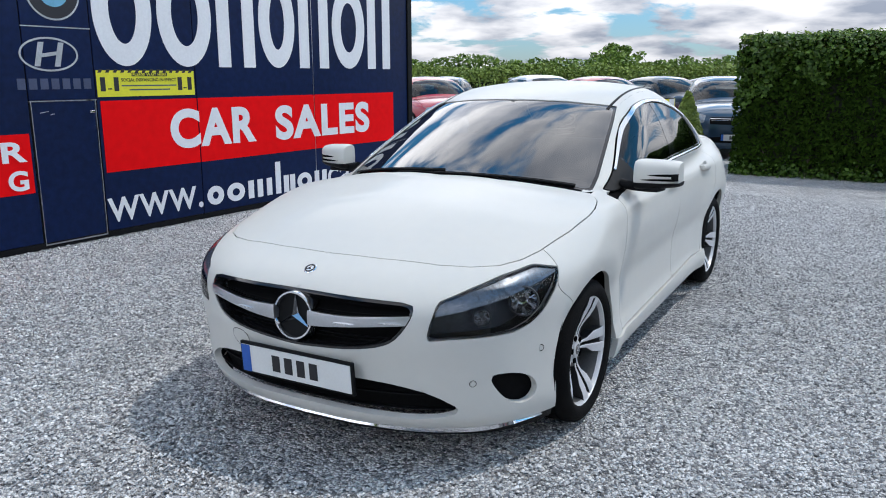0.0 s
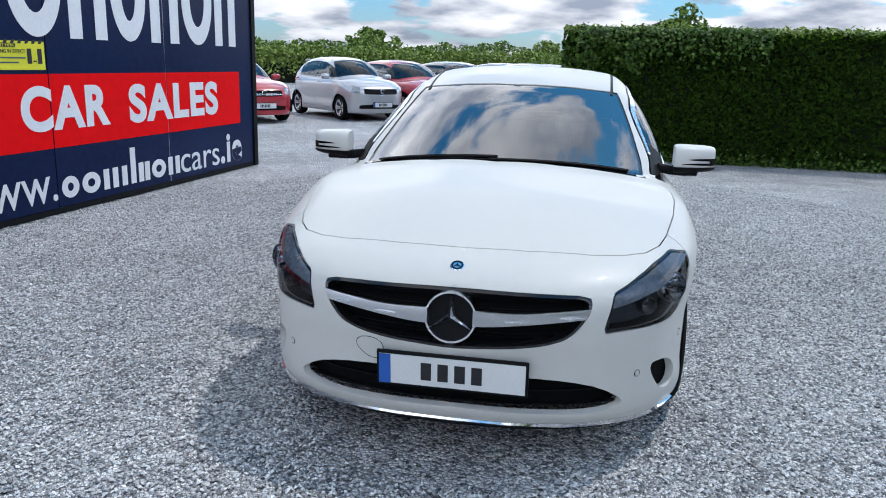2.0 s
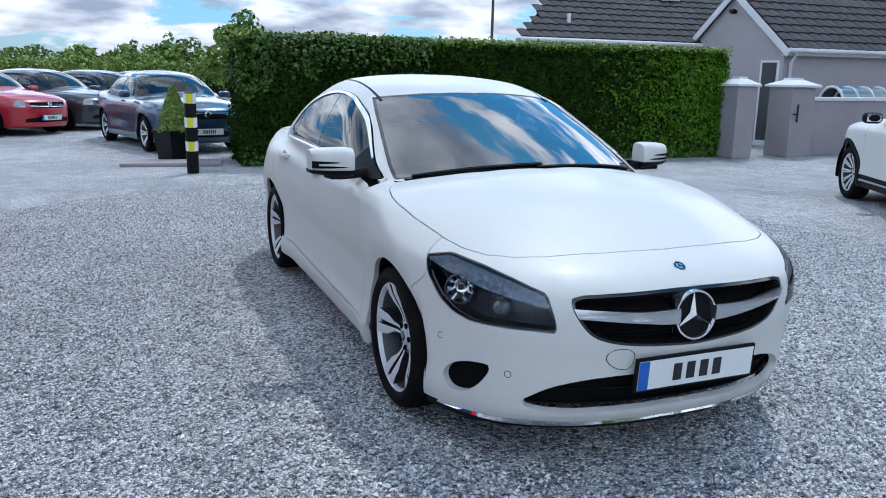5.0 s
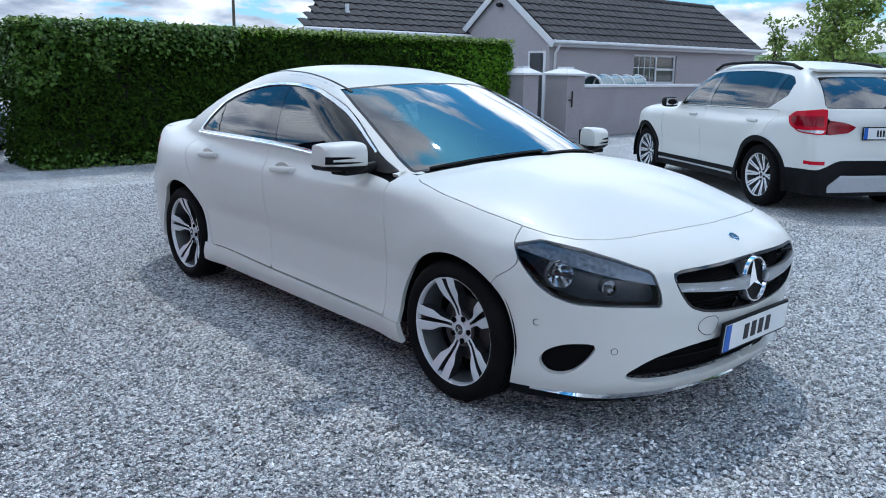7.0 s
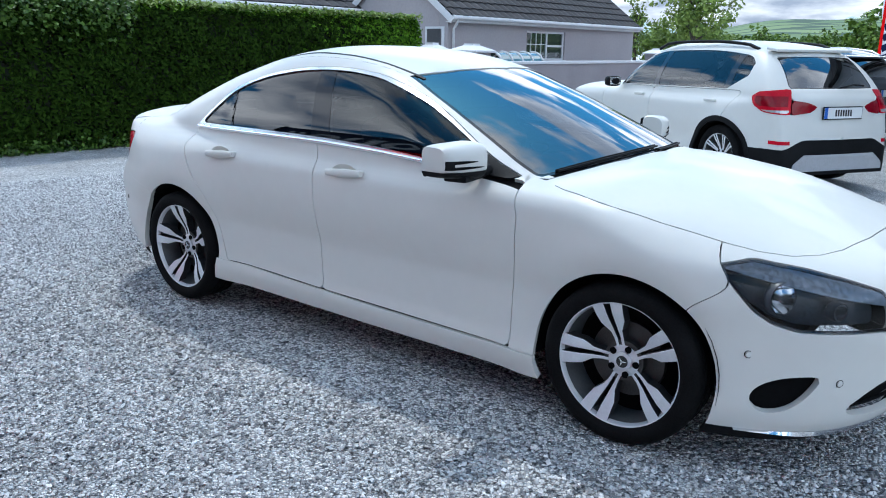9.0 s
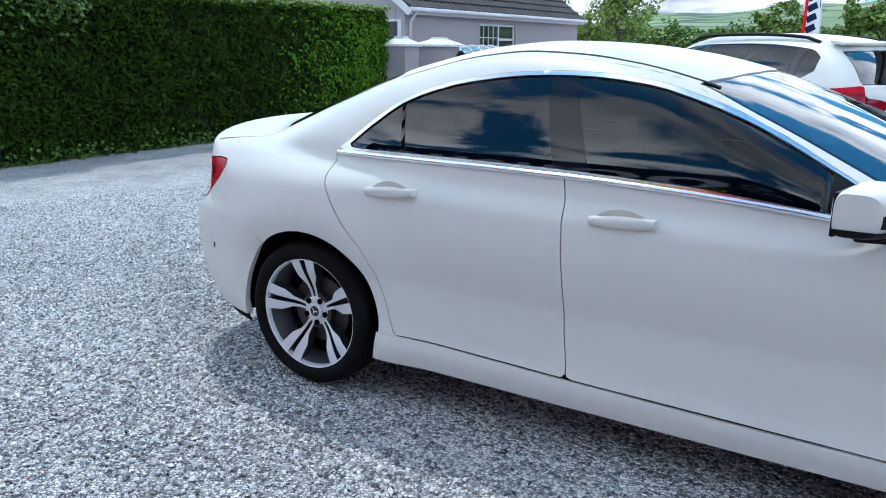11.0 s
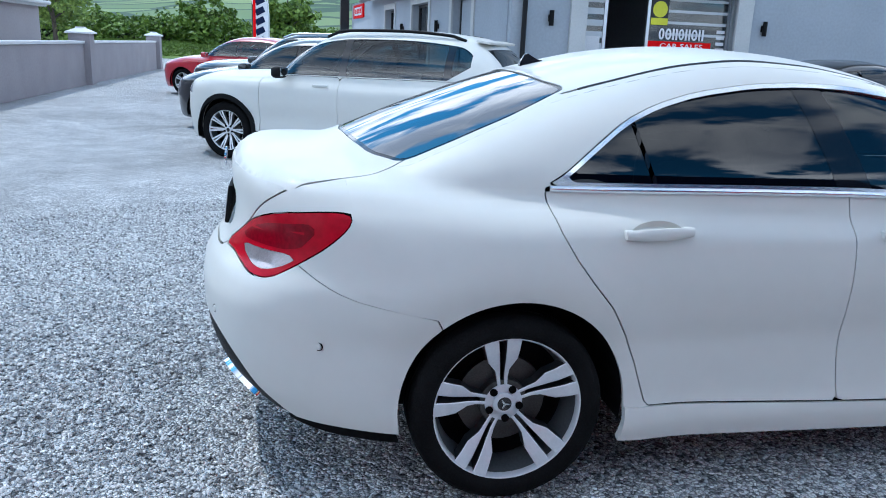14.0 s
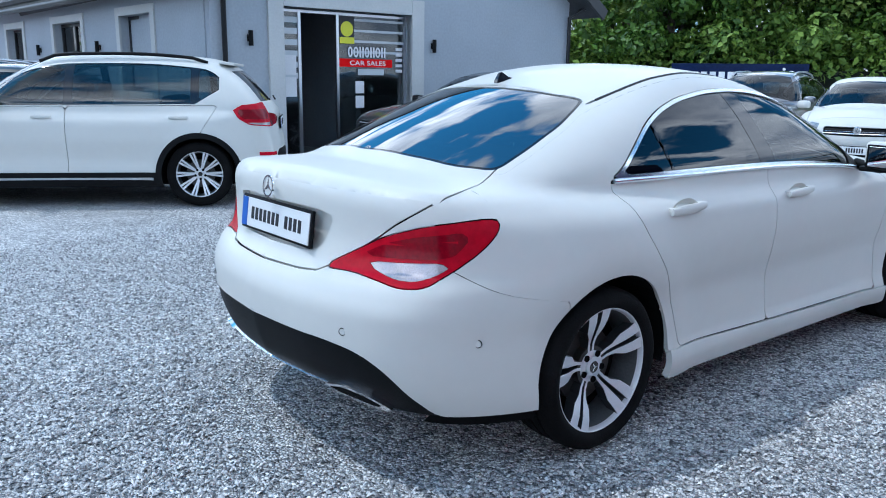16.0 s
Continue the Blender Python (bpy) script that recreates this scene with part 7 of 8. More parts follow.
    lip_r = (vr[:, 0] - 4.50 + COUPE["tail_plan"](vr[:, 1])) + 1.3 * (1.0 - vr[:, 2])
    lid = new("boot_lid")
    lid.parent = car
    tagged(lid, "white boot lid with number plate recess")
    part("lid_top", panel(f, top, ([lid_t - 0.0035, -lip_t, -bl_t - 0.003, vt[:, 0] - 3.8]), 0.012, both=True), WHITE, lid)
    # rear face
    lidr = inside(P_lidr, ar, vr[:, 2])
    P_recess = rounded([(-0.4, 0.917), (0.0, 0.917), (0.275, 0.915), (0.36, 0.90), (0.29, 0.765), (0.0, 0.762), (-0.4, 0.762)], 1, 0.15)
    rec = inside(P_recess, vr[:, 1], vr[:, 2])
    tail_r = inside(P_tail, ar, vr[:, 2])
    part("lid_back", panel(f, rear, ([lidr - 0.0035, lip_r, -rec, -tail_r - G]), 0.03, both=True), WHITE, lid)
    part("plate_recess", panel(f, rear, rec + 0.004, 0.0, both=True, shift=-0.028), WHITE, lid)
    lidside_r = inside(P_lid, vr[:, 0], vr[:, 1])
    bump_top = vr[:, 0] - curve(*tail_edge)(vr[:, 2])
    upper = ([np.maximum(-lidr, -lip_r) - G, np.maximum(-lidside_r, lip_r) - G, -tail_r - G, vr[:, 0] - 4.10 - 0.25 * (vr[:, 2] - 0.92), -bump_top - G, vr[:, 2] - 0.6, 0 * ar + 1])
    low_r = np.maximum(bump_top, 0.03 - np.abs(vr[:, 2] - 0.75) + (vr[:, 0] - 4.26))
    diff_top = curve(0, 0.505, 0.36, 0.505, 0.50, 0.492, 0.56, 0.475, 0.62, 0.44, 0.74, 0.315, 0.80, 0.262, 0.95, 0.23, 1.4, 0.20)(ar)
    bump = ([-lidr - G, -tail_r - G, bump_top - G, arch(vr), vr[:, 2] - diff_top, 0.80 - vr[:, 2], vr[:, 2] - 0.27 + 0.02 * ar])
    rb = part("rear_bumper", panel(f, rear, bump, 0.03, both=True), WHITE, car, "white rear bumper")
    part("diffuser", panel(f, rear, ([diff_top - vr[:, 2], vr[:, 2] - curve(0, 0.314, 0.37, 0.316, 0.44, 0.292, 0.60, 0.262, 0.8, 0.25)(ar), 0.83 - ar]), 0.03, both=True, shift=-0.006), BLACK_TRIM, rb, "black rear diffuser")
    zl = curve(0, 0.318, 0.25, 0.318, 0.39, 0.322, 0.5, 0.325)(ar)
    part("chrome_strip", panel(f, rear, ([0.0045 - np.abs(vr[:, 2] - zl), 0.40 - ar]), 0.008, both=True, shift=0.003), BRIGHT, rb, "thin chrome lower strip")
    for mir in (False, True):
        part("shoulder", panel(f, rear, upper, 0.0, mirror=mir), WHITE, car)
        P_ex = rounded([(0.375, 0.326), (0.47, 0.347), (0.56, 0.330), (0.62, 0.295), (0.668, 0.255), (0.59, 0.264), (0.50, 0.283), (0.42, 0.298)], 1, 0.15)
        ex = inside(P_ex, ar, vr[:, 2])
        ep = part("exhaust_trim", panel(f, rear, [ex, 0.010 - ex], 0.02, mirror=mir, shift=0.012), CHROME, rb, "chrome exhaust trim")
        part("exhaust_hole", panel(f, rear, ex - 0.006, 0.0, mirror=mir, shift=0.002), DARK_IN, ep)
        tl = new("tail_light")
        tl.parent = car
        tagged(tl, "red wraparound tail light with clear lower segment")
        wl = inside(P_tailwhite, ar, vr[:, 2])
        part("red_lens", panel(f, rear, [tail_r - G, -wl], 0.015, mirror=mir), RED_LENS, tl)
        part("clear_lens", panel(f, rear, wl - 0.001, 0.004, mirror=mir, shift=-0.001), CLEAR_LENS, tl)
        deep = inside(rounded([(0.52, 0.787), (0.62, 0.835), (0.72, 0.862), (0.88, 0.880), (0.90, 0.855), (0.84, 0.795)], 1, 0.15), ar, vr[:, 2])
        part("inner_lens", panel(f, rear, [deep, tail_r - 0.008], 0.003, mirror=mir, shift=0.0012), RED_DEEP, tl)
        part("light_guide", panel(f, rear, ([tail_r - 0.02, 0.004 - np.abs(vr[:, 2] - 0.838 - 0.07 * (ar - 0.7)), 0.86 - ar]), 0.003, mirror=mir, shift=0.002), RED_LENS, tl)
        part("lamp_back", panel(f, rear, tail_r, 0.0, mirror=mir, shift=-0.035), SATIN, tl)
        sg = -1 if mir else 1
        for a, z in ((0.50, 0.545), (0.93, 0.52)):
            p = cast(f, np.array([[3.6 + 2.2 * math.cos(a), 2.2 * math.sin(a), z]]), np.array([[-math.cos(a), -math.sin(a), 0.0]]), 2.1, 200)[0]
            m = Matrix.Translation((p[0], p[1] * sg, p[2])) @ Vector((math.cos(a), math.sin(a) * sg, 0)).to_track_quat("Z", "Y").to_matrix().to_4x4()
            part("parking_sensor", lathe([(0.0, 0.003), (0.009, 0.003), (0.0095, 0.0), (0.0115, 0.0005), (0.0115, -0.01)], 20, m), WHITE, rb, "", 40)
            part("sensor_ring", lathe([(0.0112, 0.0012), (0.0136, 0.0010), (0.0140, -0.004)], 20, m), DARK_IN, rb)
    plate(car, pose(4.494, 0, 0.84, 83, 0, 90), 12)
    m = pose(4.518, 0, 0.965, 84, 0, 90)
    em = part("boot_emblem", ring_bm(0.034, 0.040, 0.0, 0.006, 40), CHROME, lid, "round chrome boot emblem", 30)
    em.data.transform(m)
    for k in range(3):
        part("emblem_arm", prism([(0.0, -0.007), (0.036, 0.0), (0.0, 0.007)], 0.005, m @ Matrix.Rotation(math.pi / 2 + k * 2.0944, 4, "Z")), CHROME, em)
    # underside and liner
    part("floor_pan", box((3.5, 1.16, 0.06), pose(2.25, 0, 0.235), 0.02), DARK_IN, car)
    for nm, grid, val in (("door_liner", side, ([-dlo + 0.02, arch(vs) - 0.01, low - 0.2, 4.3 - vs[:, 0], vs[:, 0] - 0.62, np.where(low > 0.93, np.minimum(vs[:, 0] - 1.45, vs[:, 1] - 0.44), 1), -ws_side - 0.01, -bl_side - 0.01])),
                          ("top_liner", top, ([-ws_t - 0.01, -bl_t - 0.01, 0.72 - ty, vt[:, 0] - 0.34, -lip_t - 0.06])),
                          ("front_liner", front, ([-head_f - 0.01, -gr_f - 0.01, -in_f - 0.01, -fog_f - 0.01, 1.08 - af, arch(vf) - 0.01, vf[:, 2] - 0.16])),
                          ("rear_liner", rear, ([-tail_r - 0.01, -rec - 0.01, 1.1 - ar, arch(vr) - 0.01, vr[:, 2] - 0.33]))):
        if nm == "door_liner":
            for mir in (False, True):
                part(nm, panel(f, grid, val, 0.0, mirror=mir, shift=-0.016), DARK_IN, car)
        else:
            part(nm, panel(f, grid, val, 0.0, both=True, shift=-0.016), DARK_IN, car)
    cabin(car)
    # wipers, fin
    def on_glass(y, ds, lift):
        s0 = 1.165 + 0.44 * y * y + ds
        return tuple(cast(f, np.array([[s0, y, 1.8]]), np.array([[0.0, 0.0, -1.0]]), 1.2, 300)[0] + np.array([0, 0, lift]))
    for y0, y1, d0, d1 in ((0.62, 0.0, 0.012, 0.036), (0.04, -0.62, 0.008, 0.024)):
        ys = np.linspace(y0, y1, 9)
        w = part("wiper", tube([on_glass(y, d0 + (d1 - d0) * (y - y0) / (y1 - y0) - 0.012, 0.006) for y in ys], 0.0045, 8), BLACK_TRIM, car, "black windscreen wiper", 60)
        part("wiper_blade", tube([on_glass(y, d0 + (d1 - d0) * (y - y0) / (y1 - y0), 0.003) for y in ys], 0.0055, 6), RUBBER, w)
    bm = prism([(0.0, 0.0), (0.15, 0.0), (0.138, 0.03), (0.114, 0.056), (0.100, 0.058), (0.07, 0.030), (0.03, 0.012)], 0.03)
    for v in bm.verts:
        v.co.z = (v.co.z - 0.015) * (1 - 0.8 * min(1, v.co.y / 0.07))
    bm.transform(Matrix.Translation((3.27, 0, 1.352)) @ Matrix.Rotation(radians(90), 4, "X") @ Matrix.Rotation(radians(-13), 4, "Z"))
    part("antenna_fin", bm, BLACK_GLOSS, car, "black shark fin antenna", 40)
    return car


def emblem(parent, m, r):
    e = part("emblem", lathe([(r * 0.86, 0.0), (r * 0.90, 0.012), (r * 0.97, 0.012), (r, 0.0), (r * 1.06, -0.03), (r * 1.0, -0.05)], 56, m), CHROME, parent, "round chrome grille emblem", 40)
    part("emblem_back", lathe([(0.0, -0.012), (r * 0.9, -0.004)], 48, m), BLACK_TRIM, e)
    for k in range(3):
        bm = mesh_of([(0, -r * 0.16, -0.006), (r * 0.90, 0, 0.0), (0, r * 0.16, -0.006), (0, 0, 0.014), (-r * 0.09, 0, -0.006)], [(0, 1, 3), (1, 2, 3), (2, 4, 3), (4, 0, 3)])
        bm.transform(m @ Matrix.Rotation(math.pi / 2 + k * 2.0944, 4, "Z"))
        part("emblem_arm", bm, CHROME, e)


def plate(parent, m, marks):
    """A number plate on a black holder: blue end band and plain dark bars."""
    p = part("number_plate", box((0.54, 0.132, 0.014), m, 0.004), BLACK_TRIM, parent, "white number plate in black holder", 30)
    part("plate_face", box((0.52, 0.111, 0.004), m @ Matrix.Translation((0, 0, 0.0085)), 0.001), PLATE_WHITE, p)
    part("plate_band", box((0.042, 0.111, 0.002), m @ Matrix.Translation((-0.239, 0, 0.0118))), PLATE_BLUE, p, "blue plate band")
    w = 0.24 / marks if marks < 8 else 0.40 / marks
    for i in range(marks):
        if marks == 12 and i == 7:
            continue
        x = (i - (marks - 1) / 2) * w + (0.0 if marks < 8 else 0.012)
        part("plate_mark", box((w * 0.62, 0.066 if marks < 8 else 0.046, 0.0016), m @ Matrix.Translation((x, 0, 0.0114))), INK, p)
    return p


def handle(door, f, s0, z, sg, lock):
    """A pull handle with a bowl behind it; the handle runs back from s0."""
    y = cast(f, np.array([[s0 + 0.1, 1.3, z]]), np.array([[0.0, -1.0, 0.0]]), 1.3, 300)[0][1]
    pts = [(s0 + 0.215 * k / 10, 0.0, 0.012 * math.sin(math.pi * k / 10)) for k in range(11)]
    bm = bmesh.new()
    verts, faces = [], []
    n = 10
    for k, (s, _, bow) in enumerate(pts):
        hz = 0.0195 * (0.75 + 0.25 * math.sin(math.pi * k / 10))
        for q in range(n):
            a = 2 * math.pi * q / n
            verts.append((s, sg * (y + 0.018 + bow * 0.9 + 0.010 * math.cos(a)), z - 0.05 * (s - s0 - 0.1) + hz * math.sin(a)))
    for k in range(len(pts) - 1):
        for q in range(n):
            a, b = k * n + q, k * n + (q + 1) % n
            faces.append((a, b, b + n, a + n))
    faces += [tuple(range(n)), tuple(range(len(verts) - n, len(verts)))]
    bm.free()
    bm = mesh_of(verts, faces)
    bmesh.ops.recalc_face_normals(bm, faces=bm.faces[:])
    h = part("handle", bm, WHITE, door, "white pull handle", 50)
    for k in (0.012, 0.203):
        part("handle_foot", box((0.03, 0.03, 0.026), Matrix.Translation((s0 + k, sg * (y + 0.006), z - 0.05 * (k - 0.1))), 0.006), WHITE, h, "", 40)
    part("handle_bowl", lathe([(0.0, -0.012), (0.03, -0.010), (0.045, 0.0), (0.052, 0.0022)], 32, Matrix.Translation((s0 + 0.11, sg * y, z - 0.012)) @ Matrix.Rotation(radians(-90 * sg), 4, "X") @ Matrix.Diagonal((1.75, 0.95, 1.1, 1))), WHITE, h, "", 60)


def door_mirror(car, sg):
    """Folding mirror: boxy white shell with two dark slits over a black tray and foot, silvered glass."""
    n, k, cut = 32, 13, 0.966

    def section(t):
        """Half depth, half height, and the middle's place along the car and in height."""
        end = abs(2 * t - 1)
        return 0.080 * (1 - 0.22 * end ** 5), 0.072 * (1 - 0.10 * end ** 6) * (1.05 - 0.20 * t), 1.60 + 0.055 * t, 1.0 + 0.004 * t

    def shell(lower):
        verts, faces = [], []
        for i in range(k):
            t = i / (k - 1)
            w, hz, sm, zm = section(t)
            grow = 1.025 if lower else 1.0
            for q in range(n):
                a = 2 * math.pi * q / n
                ca, sa = math.cos(a), math.sin(a)
                px = math.copysign(abs(ca) ** 0.55, ca) * w * grow * (1.25 if ca < 0 else 0.55)
                z = zm + math.copysign(abs(sa) ** 0.6, sa) * hz
                verts.append((sm + px, sg * (0.85 + 0.200 * t * grow), min(z, cut) if lower else max(z, cut)))
        for i in range(k - 1):
            for q in range(n):
                a, b = i * n + q, i * n + (q + 1) % n
                faces.append((a, b, b + n, a + n))
        faces += [tuple(range(n)), tuple(range(len(verts) - n, len(verts)))]
        bm = mesh_of(verts, faces)
        bmesh.ops.recalc_face_normals(bm, faces=bm.faces[:])
        return bm
    mir = part("door_mirror", shell(False), WHITE, car, "white door mirror with black slits", 45)
    part("mirror_tray", shell(True), BLACK_TRIM, mir, "black mirror underside", 40)
    part("mirror_glass", box((0.006, 0.155, 0.10), Matrix.Translation((1.676, sg * 0.952, 1.0)) @ Matrix.Rotation(radians(-12 * sg), 4, "Z"), 0.002), MIRROR, mir, "silvered mirror glass")
    part("mirror_frame", box((0.014, 0.178, 0.118), Matrix.Translation((1.669, sg * 0.952, 1.0)) @ Matrix.Rotation(radians(-12 * sg), 4, "Z"), 0.006), BLACK_TRIM, mir)
    part("mirror_foot", merge(box((0.10, 0.15, 0.026), Matrix.Translation((1.60, sg * 0.90, 0.934)) @ Matrix.Rotation(radians(10 * sg), 4, "Z"), 0.010), tube([(1.565, sg * 0.775, 0.955), (1.58, sg * 0.84, 0.942), (1.60, sg * 0.92, 0.936)], 0.024, 10)), BLACK_TRIM, mir, "black mirror foot", 40)

    def front(t, z, lift):
        w, hz, sm, zm = section(t)
        sa = min(0.98, abs((z - zm) / hz) ** (1 / 0.6))
        return (sm - math.sqrt(1 - sa * sa) ** 0.55 * w * 1.25 - lift, sg * (0.85 + 0.200 * t), z)
    for t0, z0, z1 in ((0.34, 0.999, 1.010), (0.18, 0.977, 0.987)):
        verts, faces, m = [], [], 10
        for i in range(m):
            t = t0 + (1.0 - t0) * i / (m - 1)
            grow = 1 - (1 - i / (m - 1)) ** 3
            zc, hh = (z0 + z1) / 2, (z1 - z0) / 2 * grow + 0.0008
            verts += [front(t, zc - hh, -0.004), front(t, zc - hh, 0.0016), front(t, zc + hh, 0.0016), front(t, zc + hh, -0.004)]
        for i in range(m - 1):
            faces += [(4 * i + q, 4 * i + q + 1, 4 * i + q + 5, 4 * i + q + 4) for q in range(3)]
        bm = mesh_of(verts, faces)
        bmesh.ops.recalc_face_normals(bm, faces=bm.faces[:])
        part("mirror_slit", bm, DARK_IN, mir)
    verts = [front(t, z, 0.0019) for t in (0.86, 0.93, 1.0) for z in (0.977, 0.993, 1.010)]
    part("indicator", mesh_of(verts, [(i * 3 + j, i * 3 + j + 1, i * 3 + j + 4, i * 3 + j + 3) for i in range(2) for j in range(2)]), BLACK_TRIM, mir, "dark indicator lens")


def seat(parent, s, y, name="seat"):
    ob = new(name)
    ob.parent = parent
    part("cushion", box((0.50, 0.50, 0.16), pose(s, y, 0.46, 0, -6, 0), 0.05), SEAT, ob, "", 50)
    part("backrest", box((0.16, 0.48, 0.62), pose(s + 0.33, y, 0.80, 0, 18, 0), 0.06), SEAT, ob, "", 50)
    part("headrest", box((0.09, 0.26, 0.17), pose(s + 0.45, y, 1.17, 0, 14, 0), 0.035), SEAT, ob, "", 50)


def cabin(car):
    """Seats, dash and wheel, seen darkly through the glass."""
    for y in (-0.36, 0.36):
        seat(car, 1.98, y)
    b = part("rear_bench", merge(box((0.50, 1.20, 0.18), pose(2.86, 0, 0.46, 0, -6, 0), 0.05), box((0.16, 1.18, 0.55), pose(3.20, 0, 0.78, 0, 24, 0), 0.05)), SEAT, car, "", 50)
    for y in (-0.36, 0.36):
        part("headrest", box((0.09, 0.25, 0.13), pose(3.33, y, 1.10, 0, 20, 0), 0.03), SEAT, b, "", 50)
    part("dashboard", box((0.34, 1.14, 0.22), pose(1.60, 0, 0.84, 0, 8, 0), 0.06), SEAT, car, "", 50)
    sw = lathe([(0.178 + 0.014 * math.cos(a), 0.014 * math.sin(a)) for a in np.linspace(0, 6.2832, 9)[:-1]], 40, pose(1.80, 0.36, 0.92, 0, 65, 0), True)
    part("steering_wheel", merge(sw, box((0.05, 0.30, 0.03), pose(1.80, 0.36, 0.92, 0, -25, 0), 0.01)), BLACK_TRIM, car, "", 50)
    part("rear_mirror", box((0.02, 0.22, 0.06), pose(1.86, 0, 1.235), 0.012), BLACK_TRIM, car, "", 40)
    part("parcel_shelf", box((0.55, 1.0, 0.03), pose(3.60, 0, 0.99), 0.01), SEAT, car)





# ---- the other cars ----
def car_profile(L, W, H, sF, sR, hood, cowl, wtop, rtop, rbase, belt=0.95, deck=None, clear=0.2, r=0.31, k_top=0.08):
    """Profiles of a plain car. hood: height of its front edge; cowl, wtop: foot and head of the windscreen; rtop, rbase: head and foot of the rear window."""
    deck = deck or belt + 0.02
    hatch = rbase > L - 0.35
    roof = [cowl - 0.25, belt - 0.10, cowl, belt + 0.03, (cowl + wtop) / 2, (belt + H) / 2 + 0.03, wtop, H - 0.07, wtop + 0.35, H - 0.012, (wtop + rtop) / 2 + 0.1, H, rtop, H - 0.05]
    roof += [rbase - 0.02, belt + 0.05, rbase + 0.1, belt - 0.45] if hatch else [(rtop + rbase) / 2, (H + belt) / 2 - 0.0, rbase, belt + 0.06, rbase + 0.2, belt - 0.08]
    return {
        "plan": curve(0.0, W - 0.17, 0.25, W - 0.07, 0.55, W - 0.02, sF, W, (sF + sR) / 2, W - 0.012, sR, W, L - 0.4, W - 0.04, L, W - 0.15),
        "sect": curve(clear - 0.06, -0.07, clear + 0.04, -0.02, clear + 0.12, -0.012, 0.5, -0.028, 0.70, 0.0, 0.82, -0.004, belt - 0.02, -0.03, belt + 0.1, -0.08, belt + 0.3, -0.2),
        "extra": lambda s, z: 0.02 * np.exp(-((np.hypot(s - sF, z - r) - r - 0.06) / 0.07) ** 2) + 0.02 * np.exp(-((np.hypot(s - sR, z - r) - r - 0.06) / 0.07) ** 2),
        "nose": curve(clear - 0.06, 0.14, clear + 0.04, 0.05, 0.42, 0.015, 0.55, 0.0, hood - 0.10, 0.012, hood, 0.06, hood + 0.08, 0.22),
        "nose_plan": curve(0, 0, 0.3, 0.03, 0.5, 0.09, 0.65, 0.19, 0.76, 0.33, 0.86, 0.55, 0.95, 0.9),
        "tail": curve(clear - 0.06, L - 0.18, clear + 0.1, L - 0.05, 0.45, L, 0.6, L - 0.005, 0.8, L - 0.04, belt, L - 0.06, belt + 0.12, L - 0.14 if hatch else L - 0.02, H, L - 0.62 if hatch else L),
        "tail_plan": curve(0, 0, 0.35, 0.02, 0.55, 0.07, 0.68, 0.15, 0.78, 0.28, 0.88, 0.55, 0.95, 0.9),
        "top": curve(0.0, hood - 0.06, 0.12, hood + 0.03, 0.35, hood + 0.12, cowl, belt + 0.035, (cowl + L) / 2, belt + 0.015, rbase, deck + 0.01, L, deck - 0.03),
        "crown": curve(0, 0.09, L, 0.06), "ws": 0.36, "bl": 0.10 if hatch else 0.34, "fs": (wtop + 0.25) / 2.3,
        "roof": curve(*roof), "roof_crown": 0.05,
        "belt": curve(cowl, W - 0.085, (cowl + L) / 2, W - 0.07, rbase, W - 0.13, L, W - 0.2),
        "tumble": curve(-0.4, 0.02, -0.1, 0.0, 0, 0.004, 0.2, 0.07, 0.4, 0.20, 0.6, 0.36),
        "zbelt": belt, "gh_end": L - 0.02, "k_top": k_top, "k_end": 0.10, "k_roof": 0.08, "k_join": 0.03,
        "dims": (L, W, H, sF, sR, hood, cowl, wtop, rtop, rbase, belt, clear, r, hatch),
    }


